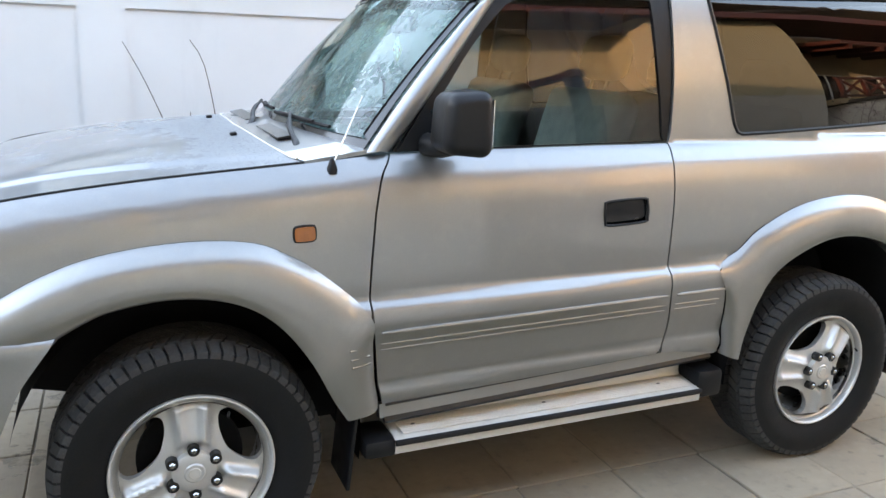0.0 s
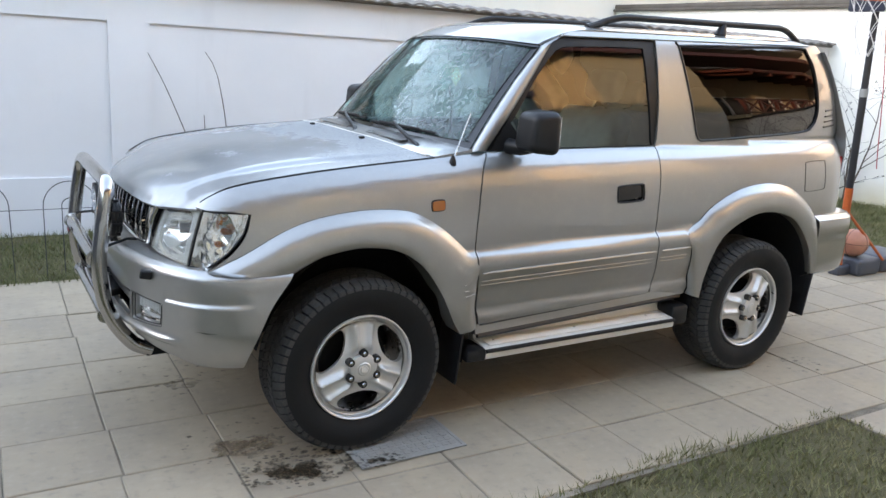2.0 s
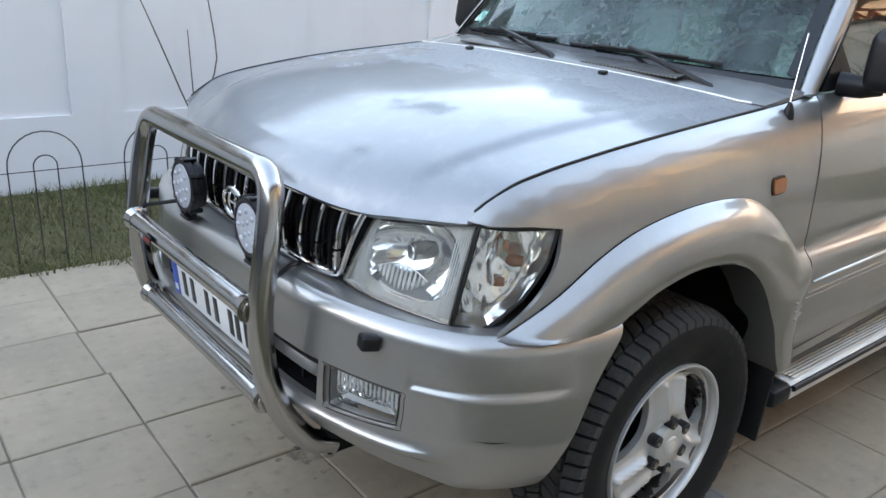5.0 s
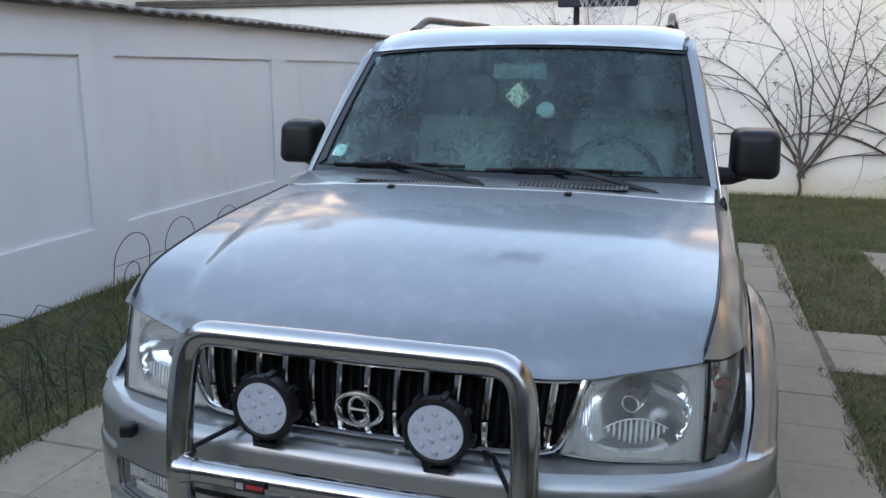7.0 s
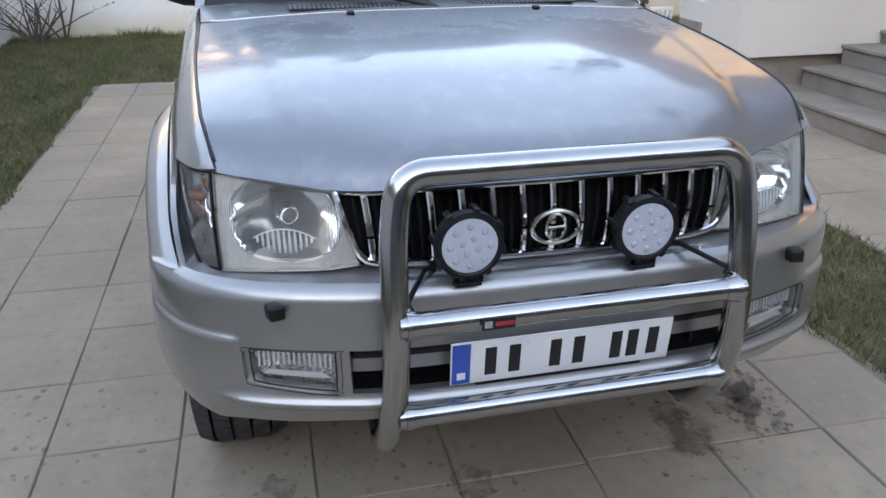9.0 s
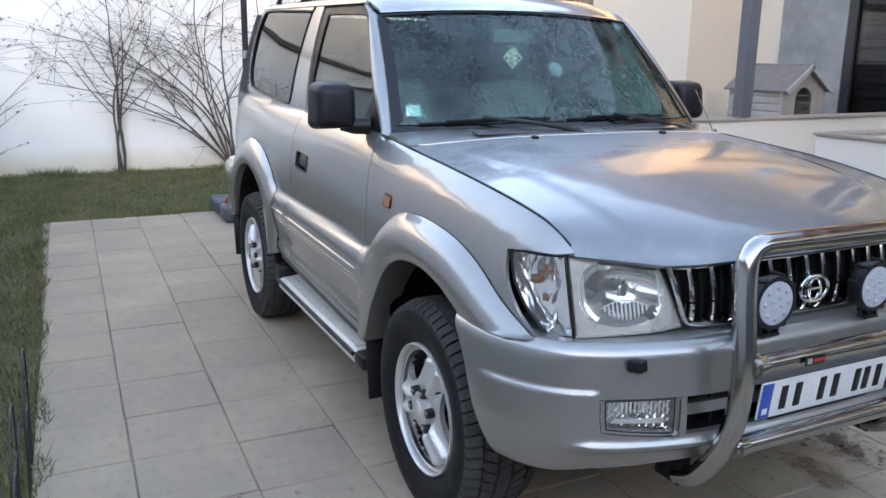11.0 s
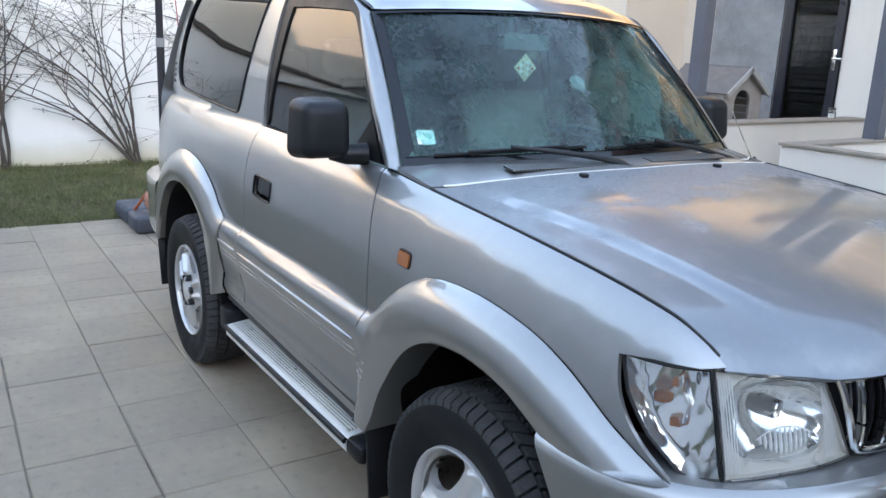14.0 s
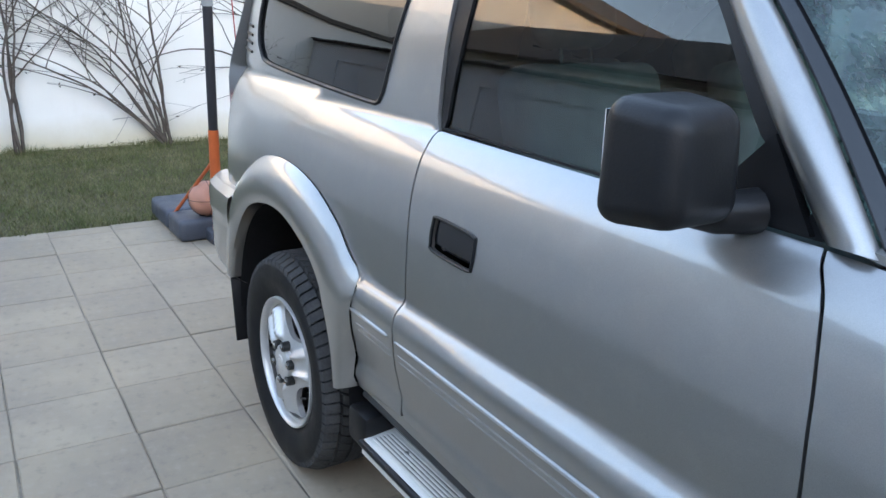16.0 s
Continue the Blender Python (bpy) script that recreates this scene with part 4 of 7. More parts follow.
def pillar(n=40):
    V, F = [], []
    for k, v in enumerate(np.linspace(0, 1, n)):
        g = screen(np.array([1.0]), np.array([v]))[0] * [1, -1, 1]
        x, z = A_OUT[int(round(v * (len(A_OUT) - 1)))]
        o = on_cabin(np.array([x + 0.045]), np.array([z - 0.002]))[0]
        for w in (0, 0.12, 0.35, 0.65, 0.9, 1.0):
            p = g + (o - g) * w
            nrm = np.array([-0.45, -0.85, 0.25])
            V.append(p + nrm * 0.030 * (math.sin(math.pi * w) ** 0.7 if 0 < w < 1 else 0) + np.array([0, -0.001, 0]))
        V.append(o + np.array([0.0, 0.05, -0.01]))
    m = 7
    F = [(k * m + j, (k + 1) * m + j, (k + 1) * m + j + 1, k * m + j + 1) for k in range(n - 1) for j in range(m - 1)]
    return Sheet(V, F)


both("windscreen_pillar", pillar(), M_PAINT, angle=70)
gut = [(x, TOP(x) - 0.004) for x in np.linspace(1.07, 2.88, 30)]
both("roof_gutter", tube([tuple(on_cabin(np.array([x]), np.array([z]))[0] + [0, -0.001, 0.0]) for x, z in gut], 0.0060, 6), M_LOWER)
rim_z = lambda x: float(roof_z(np.array([x]), np.array([0.622]))[0])
cant = [(x, min(TOP(x), rim_z(x) - 0.012)) for x in np.linspace(1.06, 2.92, 22)] + [(x, rim_z(x) - 0.002) for x in np.linspace(2.92, 1.06, 30)]
both("roof_side", panel([(x, z) for x, z in cant], on_cabin, 0.03, rim=0.01), M_PAINT)
# tail
tail = surf(lambda u, v: xyz(REAR(0.86 + 0.93 * v) + 0.0 * u + 0.03 * (1 - u**2), u * np.where(0.86 + 0.93 * v < 1.28, 0.76, 0.76 - (v - 0.45) * 0.19), 0.86 + 0.93 * v), np.linspace(-1, 1, 15), np.linspace(0, 1, 15))
part("tailgate", tail, M_PAINT, car)
both("tail_lamp", box((3.13, -0.76, 0.90), (3.205, -0.69, 1.20), 0.015), M_REDLENS)


# door and sill mouldings
def strake(x0, x1, zz, r):
    return tube([tuple(on_side(np.array([x]), np.array([zz + 0.02 * (x - 0.52)]))[0] + [0, -r * 0.35, 0]) for x in np.linspace(x0, x1, 14)], np.r_[r * 0.4, [r] * 12, r * 0.4], 8)


for d, sgn in zip(doors, (1, -1)):
    for zz, r in ((0.737, 0.0065), (0.700, 0.0030), (0.681, 0.0026)):
        q = strake(0.545, 1.575, zz, r)
        part("moulding_line", q if sgn == 1 else q.mirrored(), M_LOWER, d)
for zz, r, x1 in ((0.737, 0.0065, 1.825), (0.700, 0.0030, 1.81), (0.681, 0.0026, 1.80)):
    both("quarter_moulding", strake(1.615, x1, zz, r), M_LOWER)

both("sill_gap", tube([(x, -float(side_w(x, 0.49)) - 0.0005, 0.4865 + 0.044 * (x - 0.56)) for x in np.linspace(0.575, 1.60, 12)], 0.0042, 6), M_INK)
both("sill_underline", tube([(x, -0.840, 0.431 + 0.044 * (x - 0.56)) for x in np.linspace(0.575, 1.84, 12)], 0.013, 6), M_INK)
sx = np.linspace(-0.612, 0.35, 50)
both("bonnet_seam", tube(xyz(sx, -(HS(sx) + 0.001), np.maximum(hood_z(sx, HS(sx) - 0.004), ZB(sx) - 0.003) + 0.0008), 0.0028, 6), M_INK)

# -- front bumper --
BPL = spline([(-0.845, 0.0), (-0.842, 0.2), (-0.832, 0.4), (-0.812, 0.5), (-0.783, 0.602), (-0.738, 0.705), (-0.668, 0.800), (-0.575, 0.862), (-0.48, 0.895), (-0.38, 0.905), (-0.28, 0.908)], 200)
BQ = np.r_[0, np.cumsum(np.linalg.norm(np.diff(BPL, axis=0), axis=1))]
BN = np.gradient(BPL, axis=0)
BN = np.stack([-BN[:, 1], BN[:, 0]], 1) / np.linalg.norm(BN, axis=1)[:, None]
OFF = smooth([0.42, 0.455, 0.485, 0.54, 0.60, 0.66, 0.692, 0.698, 0.704, 0.74, 0.79, 0.812, 0.825, 0.835], [-0.075, -0.036, -0.018, -0.002, 0.006, 0.006, 0.006, 0.001, -0.003, -0.002, -0.004, -0.014, -0.032, -0.06])

OFF_PLAIN = smooth([0.42, 0.455, 0.485, 0.54, 0.60, 0.66, 0.74, 0.79, 0.812, 0.825, 0.835], [-0.075, -0.036, -0.018, -0.002, 0.006, 0.005, -0.001, -0.004, -0.014, -0.032, -0.06])
FOG_OUT = float(np.interp(0.688, BPL[:, 1], BQ))
CREASE_END = float(np.interp(-0.53, BPL[:, 0], BQ))


def bumper_at(q, z, extra=0.0):
    a = np.abs(q)
    f = np.clip((a - CREASE_END) / 0.07, 0, 1)
    f = np.maximum(f, np.clip((FOG_OUT + 0.022 - a) / 0.015, 0, 1))
    lip = np.clip((FOG_OUT + 0.12 - a) / 0.10, 0, 1)
    o = OFF(z) * (1 - f) + OFF_PLAIN(z) * f + extra + lip * (0.020 * np.exp(-((z - 0.548) / 0.016) ** 2) - 0.014 * np.clip((0.54 - z) / 0.03, 0, 1))
    x, s = np.interp(a, BQ, BPL[:, 0]), np.interp(a, BQ, BPL[:, 1])
    nx, ns = np.interp(a, BQ, BN[:, 0]), np.interp(a, BQ, BN[:, 1])
    return xyz(x + nx * o, np.sign(q) * (s + ns * o) + 0 * q, z)


def q_of_s(s):
    return float(np.interp(s, BPL[:, 1], BQ))


def q_of_x(x):
    return float(np.interp(x, BPL[:, 0], BQ))


B_END = smooth([0.42, 0.513, 0.60, 0.686, 0.76, 0.806, 0.84], [-0.510, -0.478, -0.442, -0.403, -0.352, -0.318, -0.30])
qe = lambda z: q_of_x(float(B_END(z)))
zz = np.linspace(0.447, 0.826, 22)
bump_o = [(q, 0.495 - 0.048 * min(1, abs(q) / 0.9) ** 2) for q in np.linspace(-qe(0.447), qe(0.447), 60)] + [(qe(z), z) for z in zz[1:]] + [(q, 0.826) for q in np.linspace(qe(0.826), -qe(0.826), 70)][1:-1] + [(-qe(z), z) for z in zz[:0:-1]]
f0, f1 = q_of_s(0.488), q_of_s(0.688)
FOG = [(f0, 0.582), (f0 + 0.012, 0.573), (f1 - 0.02, 0.590), (f1, 0.604), (f1 + 0.004, 0.672), (f1 - 0.008, 0.683), (f0 + 0.01, 0.683), (f0, 0.676)]
FOGM = [(-q, z) for q, z in FOG[::-1]]
IN = [(-0.468, 0.578), (0.468, 0.578), (0.472, 0.684), (-0.472, 0.684)]
bumper = part("front_bumper", panel(bump_o, bumper_at, 0.013, holes=[FOG, FOGM, IN], rim=0.02, flip=True), M_LOWER, car, "silver front bumper, scuffed at the corners")
ledge = surf(lambda u, v: bumper_at(u, 0.826 + 0.012 * v, -0.11 * v), np.linspace(-qe(0.826) * 0.86, qe(0.826) * 0.86, 70), np.linspace(0, 1, 5), flip=True)
part("bumper_ledge", ledge, M_PAINT, bumper)
part("intake_back", merged(box((-0.745, -0.50, 0.50), (-0.735, 0.50, 0.70)), box((-0.80, -0.50, 0.545), (-0.746, 0.50, 0.560))), M_LINER, bumper)
part("intake_bar", panel([(-0.47, 0.618), (0.47, 0.618), (0.47, 0.650), (-0.47, 0.650)], lambda a, b: bumper_at(a, b, -0.028 + 0.012 * 0), 0.03, rim=0.03, flip=True), M_LOWER, bumper)
for y in np.linspace(-0.36, 0.36, 5):
    part("intake_rib", box((-0.80, y - 0.004, 0.578), (-0.745, y + 0.004, 0.684)), M_BLACK, bumper)
part("bumper_scuff", panel([(-q_of_s(0.855), 0.600), (-q_of_s(0.835), 0.6015), (-q_of_s(0.81), 0.604), (-q_of_s(0.835), 0.598)], lambda a, b: bumper_at(a, b, 0.0015), 0.02, rim=0, flip=True), M_INK, bumper, "black scrape in the bumper paint")

M_REFL = plain("lamp_reflector", (0.95, 0.95, 0.93), 0.09, 0.88, 0.08, 30, 200, 0.0, rough_vary=0.06)
M_LAMPTRIM = plain("lamp_trim", (0.72, 0.70, 0.65), 0.30, 0.1, 0.06, 30, 200, 0.0, rough_vary=0.06)
M_FACET = plain("indicator_facets", (0.95, 0.94, 0.93), 0.09, 0.88, 0.05, 30, 200, 0.0)
M_FLUTE = plain("lens_flute", (0.93, 0.93, 0.92), 0.12, 0.1, 0.05, 30, 200, 0.0)


def fog_lamp():
    c = np.array(FOG)
    mid = c.mean(0)
    sc = lambda k: [tuple(mid + (p - mid) * k) for p in c]
    bez = panel(FOG, lambda a, b: bumper_at(a, b, -0.008), 0.03, holes=[sc(0.86)], rim=0.02, flip=True)
    lens = panel(sc(0.87), lambda a, b: bumper_at(a, b, -0.014), 0.03, rim=0.0, flip=True)
    back = panel(sc(0.90), lambda a, b: bumper_at(a, b, -0.050 + 0.004 * np.sin(a * 300) * np.sin(b * 260 + 30 * a) + 0.02 * ((a - mid[0]) / 0.1) ** 2), 0.007, rim=0.0, flip=True)
    bulb = lathe([(-0.012, 0.0), (-0.010, 0.012), (0.0, 0.018), (0.02, 0.02)], 16, 0, tuple(bumper_at(np.array([mid[0]]), np.array([mid[1]]), -0.035)[0]))
    return bez, lens, back, bulb


bez, lens, back, bulb = fog_lamp()
_f = spline(FOG, 60, True)
_m = _f.mean(0)
gap_q = -np.linspace(q_of_x(-0.60), qe(0.826) - 0.004, 24)
both("bumper_gap", tube(bumper_at(gap_q, np.full(24, 0.8265), 0.0006), 0.0024, 6), M_INK)
fog_seal = merged(tube(bumper_at(_m[0] + (_f[:, 0] - _m[0]) * 0.87, _m[1] + (_f[:, 1] - _m[1]) * 0.87, -0.008), 0.0022, 6, closed=True), tube(bumper_at(_f[:, 0], _f[:, 1], -0.001), 0.0016, 6, closed=True))
for m in (0, 1):
    g = (lambda s: s.mirrored()) if m == 0 else (lambda s: s)
    # the curve runs towards +y for positive q
    fl = part("fog_lamp", g(bez), M_LOWER, car, "rectangular fog lamp with clear fluted lens")
    part("lens", g(lens), M_CLEAR, fl)
    part("reflector", g(back), M_FACET, fl)
    part("bulb", g(bulb), M_CHROME, fl)
    part("seal", g(fog_seal), M_INK, fl)
    for k in range(15):
        q = f0 + 0.026 + (f1 - f0 - 0.05) * k / 14
        low = 0.628 + 0.010 * math.cos((k - 7) / 7 * 1.5)
        part("flute", g(tube(bumper_at(np.full(5, q), np.linspace(low, 0.672, 5), -0.022), 0.0026, 6)), M_FLUTE, fl)
    part("lower_step", g(panel([(f0 + 0.03, 0.602), (f1 - 0.03, 0.608), (f1 - 0.04, 0.618), (f0 + 0.05, 0.616)], lambda a, b: bumper_at(a, b, -0.026), 0.02, rim=0.004, flip=True)), M_FLUTE, fl)

nz = turned(merged(box((-0.014, -0.0175, -0.017), (0.03, 0.0175, 0.016), 0.007, 3)), pose(-0.797, -0.615, 0.782, 0, 8, -14))
both("headlamp_washer", nz, M_BLACK)

# -- headlamps and indicators --
HPL = spline([(-0.748, 0.40), (-0.741, 0.425), (-0.728, 0.52), (-0.702, 0.62), (-0.676, 0.695), (-0.658, 0.726), (-0.612, 0.764), (-0.56, 0.785), (-0.50, 0.799), (-0.44, 0.805)], 160)
HQ = np.r_[0, np.cumsum(np.linalg.norm(np.diff(HPL, axis=0), axis=1))]
HN = np.gradient(HPL, axis=0)
HN = np.stack([-HN[:, 1], HN[:, 0]], 1) / np.linalg.norm(HN, axis=1)[:, None]
hs = lambda s: float(np.interp(s, HPL[:, 1], HQ))
hx = lambda x: float(np.interp(x, HPL[:, 0], HQ))


def lamp_at(q, z, extra=0.0):
    x, s = np.interp(q, HQ, HPL[:, 0]), np.interp(q, HQ, HPL[:, 1])
    nx, ns = np.interp(q, HQ, HN[:, 0]), np.interp(q, HQ, HN[:, 1])
    back_w = np.clip((HQ[-1] - q) / 0.22, 0, 1)
    o = extra - 0.010 * ((z - 0.93) / 0.1) ** 2 * 0.4
    return xyz(x + nx * o + 0.26 * (z - 0.83) * back_w, -(s + ns * o - 0.02 * (z - 0.83) * (1 - back_w)), z)


q72 = hs(0.722)
HEAD = [(hs(0.428), 0.842), (hs(0.50), 0.836), (q72 - 0.004, 0.830), (q72 - 0.004, 1.034), (hs(0.65), 1.030), (hs(0.55), 1.018), (hs(0.500), 1.008), (hs(0.478), 0.990), (hs(0.45), 0.91)]
INDI = [(q72 + 0.004, 0.829), (hx(-0.615), 0.823), (hx(-0.60), 0.828), (hx(-0.535), 0.885), (hx(-0.482), 0.955), (hx(-0.458), 1.020), (hx(-0.462), 1.032), (hx(-0.55), 1.034), (q72 + 0.004, 1.035)]


def lamp_unit(poly, ribs, gauge):
    """Lens, side walls, faceted back and seal of one lamp."""
    p = densify(poly, 0.02)
    mid = p.mean(0)
    lens_s = panel(poly, lambda a, b: lamp_at(a, b), 0.025, rim=0.004, flip=False)
    wall_v = [lamp_at(p[:, 0], p[:, 1], e) for e in (-0.002, -0.05)]
    n = len(p)
    walls = Sheet(np.vstack(wall_v), [(k, (k + 1) % n, n + (k + 1) % n, n + k) for k in range(n)])
    wav = lambda a, b: -0.045 - 0.022 * np.exp(-(((a - mid[0]) / 0.05) ** 2 + ((b - mid[1]) / 0.06) ** 2)) + 0.0016 * np.sin(a * 0.26 * ribs + 30 * b) * np.sin(b * 80 + 18 * a)
    back_s = panel(poly, lambda a, b: lamp_at(a, b, 0) + (lamp_at(a, b, 1) - lamp_at(a, b, 0)) * np.stack([wav(a, b)] * 3, -1), 0.007, rim=0)
    seal = tube(lamp_at(p[:, 0], p[:, 1], 0.001), gauge, 6, closed=True)
    return lens_s, walls, back_s, seal


def head_interior():
    """Bowl, trim, bulb shield and the lens's flutes of one headlamp."""
    q_in, q_out = hs(0.428), q72 - 0.004
    qc, zc = q_out - 0.475 * (q_out - q_in), 0.928
    ra, rz = 0.415 * (q_out - q_in), 0.096
    rim = [(qc + ra * math.copysign(abs(math.cos(a)) ** 0.8, math.cos(a)), zc + (rz if math.sin(a) > 0 else rz * 0.86) * math.copysign(abs(math.sin(a)) ** 0.8, math.sin(a))) for a in np.linspace(0, 2 * math.pi, 49)[:-1]]
    deep = lambda a, b: -0.022 - 0.085 * np.maximum(0, 1 - ((a - qc) / ra) ** 2 - ((b - zc) / rz) ** 2) ** 0.8
    push = lambda a, b, e: lamp_at(a, b, 0) + (lamp_at(a, b, 1) - lamp_at(a, b, 0)) * np.stack([e] * 3, -1)
    bowl = panel(rim, lambda a, b: push(a, b, deep(a, b)), 0.009, rim=0)
    trim = panel(HEAD, lambda a, b: push(a, b, -0.017 + 0 * a), 0.012, holes=[rim], rim=0.012)
    visor = panel([(qc - 0.7 * ra, zc - 0.86 * rz), (qc + 0.7 * ra, zc - 0.86 * rz), (qc + 0.55 * ra, zc - 0.64 * rz), (qc + 0.25 * ra, zc - 0.52 * rz), (qc - 0.25 * ra, zc - 0.52 * rz), (qc - 0.55 * ra, zc - 0.64 * rz)], lambda a, b: push(a, b, -0.030 + 0 * a), 0.02, rim=0.004)
    out = [("reflector", bowl, M_REFL), ("trim", trim, M_LAMPTRIM), ("visor", visor, M_REFL)]
    pc = lamp_at(np.array([qc]), np.array([zc + 0.012]), -0.050)[0]
    sh = lathe([(-0.020, 0.0), (-0.020, 0.015), (-0.014, 0.021), (0.020, 0.022), (0.040, 0.016)], 24, 0)
    out.append(("bulb_shield", turned(sh, pose(*pc, 0, 0, -14)), M_NUT))
    aa = np.linspace(0, 2 * math.pi, 25)[:-1]
    out.append(("shield_ring", turned(tube(xyz(-0.019 + 0 * aa, 0.018 * np.cos(aa), 0.018 * np.sin(aa)), 0.0026, 6, closed=True), pose(*pc, 0, 0, -14)), M_CHROME))
    for k in range(-5, 6):
        q = qc + k * 0.0118
        top, low = zc - 0.008 - 0.0006 * k * k, zc - 0.060 + 0.0009 * k * k
        zs_ = np.linspace(low, top, 5)
        out.append(("flute", tube(lamp_at(q + 0 * zs_, zs_, -0.006), [0.0012, 0.0030, 0.0032, 0.0026, 0.0014], 6), M_FLUTE))
    for k in range(6):
        for q, z0, z1 in ((q_out - 0.006 - 0.0055 * k, 0.842, 1.022), (q_in + 0.030 + 0.0060 * k, 0.846, 0.93 + 0.011 * k)):
            out.append(("flute", tube(lamp_at(np.full(6, q), np.linspace(z0, z1, 6), -0.004), 0.0012, 5), M_FLUTE))
    qq = np.linspace(qc - 0.068, qc + 0.068, 14)
    out.append(("flute_arc", tube(lamp_at(qq, zc - 0.008 - 0.0006 * ((qq - qc) / 0.0118) ** 2, -0.006), 0.0015, 6), M_FLUTE))
    return out


for poly, nm, lab, ribs in ((HEAD, "headlamp", "large clear headlamp with hazed lens", 420.0), (INDI, "indicator_lamp", "clear corner indicator with orange glints", 380.0)):
    ls, wl, bk, sl = lamp_unit(poly, ribs, 0.0024 if nm == "headlamp" else 0.0042)
    c = np.mean(poly, axis=0)
    for m in (0, 1):
        g = (lambda s: s) if m == 0 else (lambda s: s.mirrored())
        h = part(nm, g(merged(wl)), M_LAMPTRIM if nm == "headlamp" else M_REFL, car, lab)
        if nm == "headlamp":
            for n2, q2, m2 in head_interior():
                part(n2, g(q2), m2, h)
        else:
            part("reflector", g(bk), M_FACET, h)
        part("seal", g(sl), M_NUT if nm == "headlamp" else M_BLACK, h)
        part("lens", g(ls), M_LENS if nm == "headlamp" else M_CLEAR, h)
        if nm == "indicator_lamp":
            pb = lamp_at(np.array([c[0] + 0.004]), np.array([c[1] + 0.022]), -0.030)[0]
            part("bulb", g(turned(lathe([(-0.018, 0.0), (-0.016, 0.007), (-0.008, 0.0125), (0.004, 0.014), (0.02, 0.011)], 16, 0), pose(*pb, 0, 0, -50))), M_AMBER, h, "orange indicator bulb")
            for da, dz, wq in ((-0.018, -0.026, 0.013), (-0.022, 0.054, 0.009)):
                qa, za = c[0] + da, c[1] + dz
                part("orange_facet", g(panel([(qa - wq, za - 0.008), (qa + wq, za - 0.010), (qa + wq * 0.8, za + 0.009), (qa - wq * 0.7, za + 0.011)], lambda a, b: lamp_at(a, b, -0.034), 0.02, rim=0.004)), M_AMBER, h)

# -- grille --
G_X = smooth([0, 0.3, 0.45, 0.50], [-0.772, -0.760, -0.738, -0.725])
gx = lambda y, z: G_X(np.abs(y)) + 0.10 * (z - 0.915) * 0.35 + 0.015 * ((z - 0.915) / 0.09) ** 2
grille = part("grille", panel([(y, 0.822 + 0.014 * (abs(y) / 0.42) ** 4) for y in np.linspace(-0.41, 0.41, 30)] + [(0.425, 0.85), (0.452, 0.93), (0.468, 1.0)] + [(y, 1.016 + 0.004 * (1 - (y / 0.46) ** 2)) for y in np.linspace(0.465, -0.465, 30)] + [(-0.468, 1.0), (-0.452, 0.93), (-0.425, 0.85)],
              lambda a, b: xyz(gx(a, b) + 0.045, a, b), 0.03, rim=0), M_LINER, car, "black grille with upright chrome bars")
for k in range(-6, 7):
    y = k * 0.0660
    for z0, z1 in ((0.846, 0.905), (0.911, 1.006)):
        zz0 = np.linspace(z0, z1, 8)
        tilt = 0.10 * (zz0 - 0.83) * np.sign(y) * (abs(k) / 6)
        yy = y + tilt
        w = 0.0074
        V, F = [], []
        for yc, z in zip(yy, zz0):
            xf = float(gx(yc, z))
            V += [(xf + 0.03, yc - w, z), (xf + 0.003, yc - w, z), (xf, yc - w * 0.5, z), (xf, yc + w * 0.5, z), (xf + 0.003, yc + w, z), (xf + 0.03, yc + w, z)]
        n = 8
        F = [(i * 6 + j, i * 6 + j + 1, (i + 1) * 6 + j + 1, (i + 1) * 6 + j) for i in range(n - 1) for j in range(5)] + [tuple(range(6)), tuple((n - 1) * 6 + j for j in range(6))[::-1]]
        part("chrome_bar", Sheet(V, F), M_CHROME, grille)
    for off in (-0.022, 0.022):
        part("black_bar", tube([(float(gx(y + off, z)) + 0.026, y + off + 0.10 * (z - 0.83) * (1 if y > 0 else -1 if y < 0 else 0) * (abs(k) / 6), z) for z in np.linspace(0.832, 1.008, 7)], 0.005, 6), M_LINER, grille)
sur = [(g_y, z) for g_y, z in ((-0.474, 1.012), (-0.452, 0.93), (-0.428, 0.868), (-0.405, 0.850), (-0.36, 0.844))] + [(y, 0.842) for y in np.linspace(-0.3, 0.3, 9)] + [(0.36, 0.844), (0.405, 0.850), (0.428, 0.868), (0.452, 0.93), (0.474, 1.012)]
sp = spline(sur, 70)
part("chrome_surround", tube(xyz(gx(sp[:, 0], sp[:, 1]) + 0.0, sp[:, 0], sp[:, 1]), 0.008, 8), M_CHROME, grille)
tp = np.linspace(-0.47, 0.47, 40)
part("chrome_lip", tube(xyz(HF(np.abs(tp)) + 0.018, tp, HZF(np.abs(tp)) - 0.010), 0.006, 8), M_CHROME, grille)
# liner-dark sheet under the bonnet lip stands in for shade above the grille
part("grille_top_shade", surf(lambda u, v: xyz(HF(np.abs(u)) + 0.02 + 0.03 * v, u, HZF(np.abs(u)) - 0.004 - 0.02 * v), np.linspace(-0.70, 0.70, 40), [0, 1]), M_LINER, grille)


def oval(cy, cz, ry, rz, r, x):
    a = np.linspace(0, 2 * math.pi, 41)[:-1]
    return tube(xyz(x + 0 * a, cy + ry * np.cos(a), cz + rz * np.sin(a)), r, 8, closed=True)


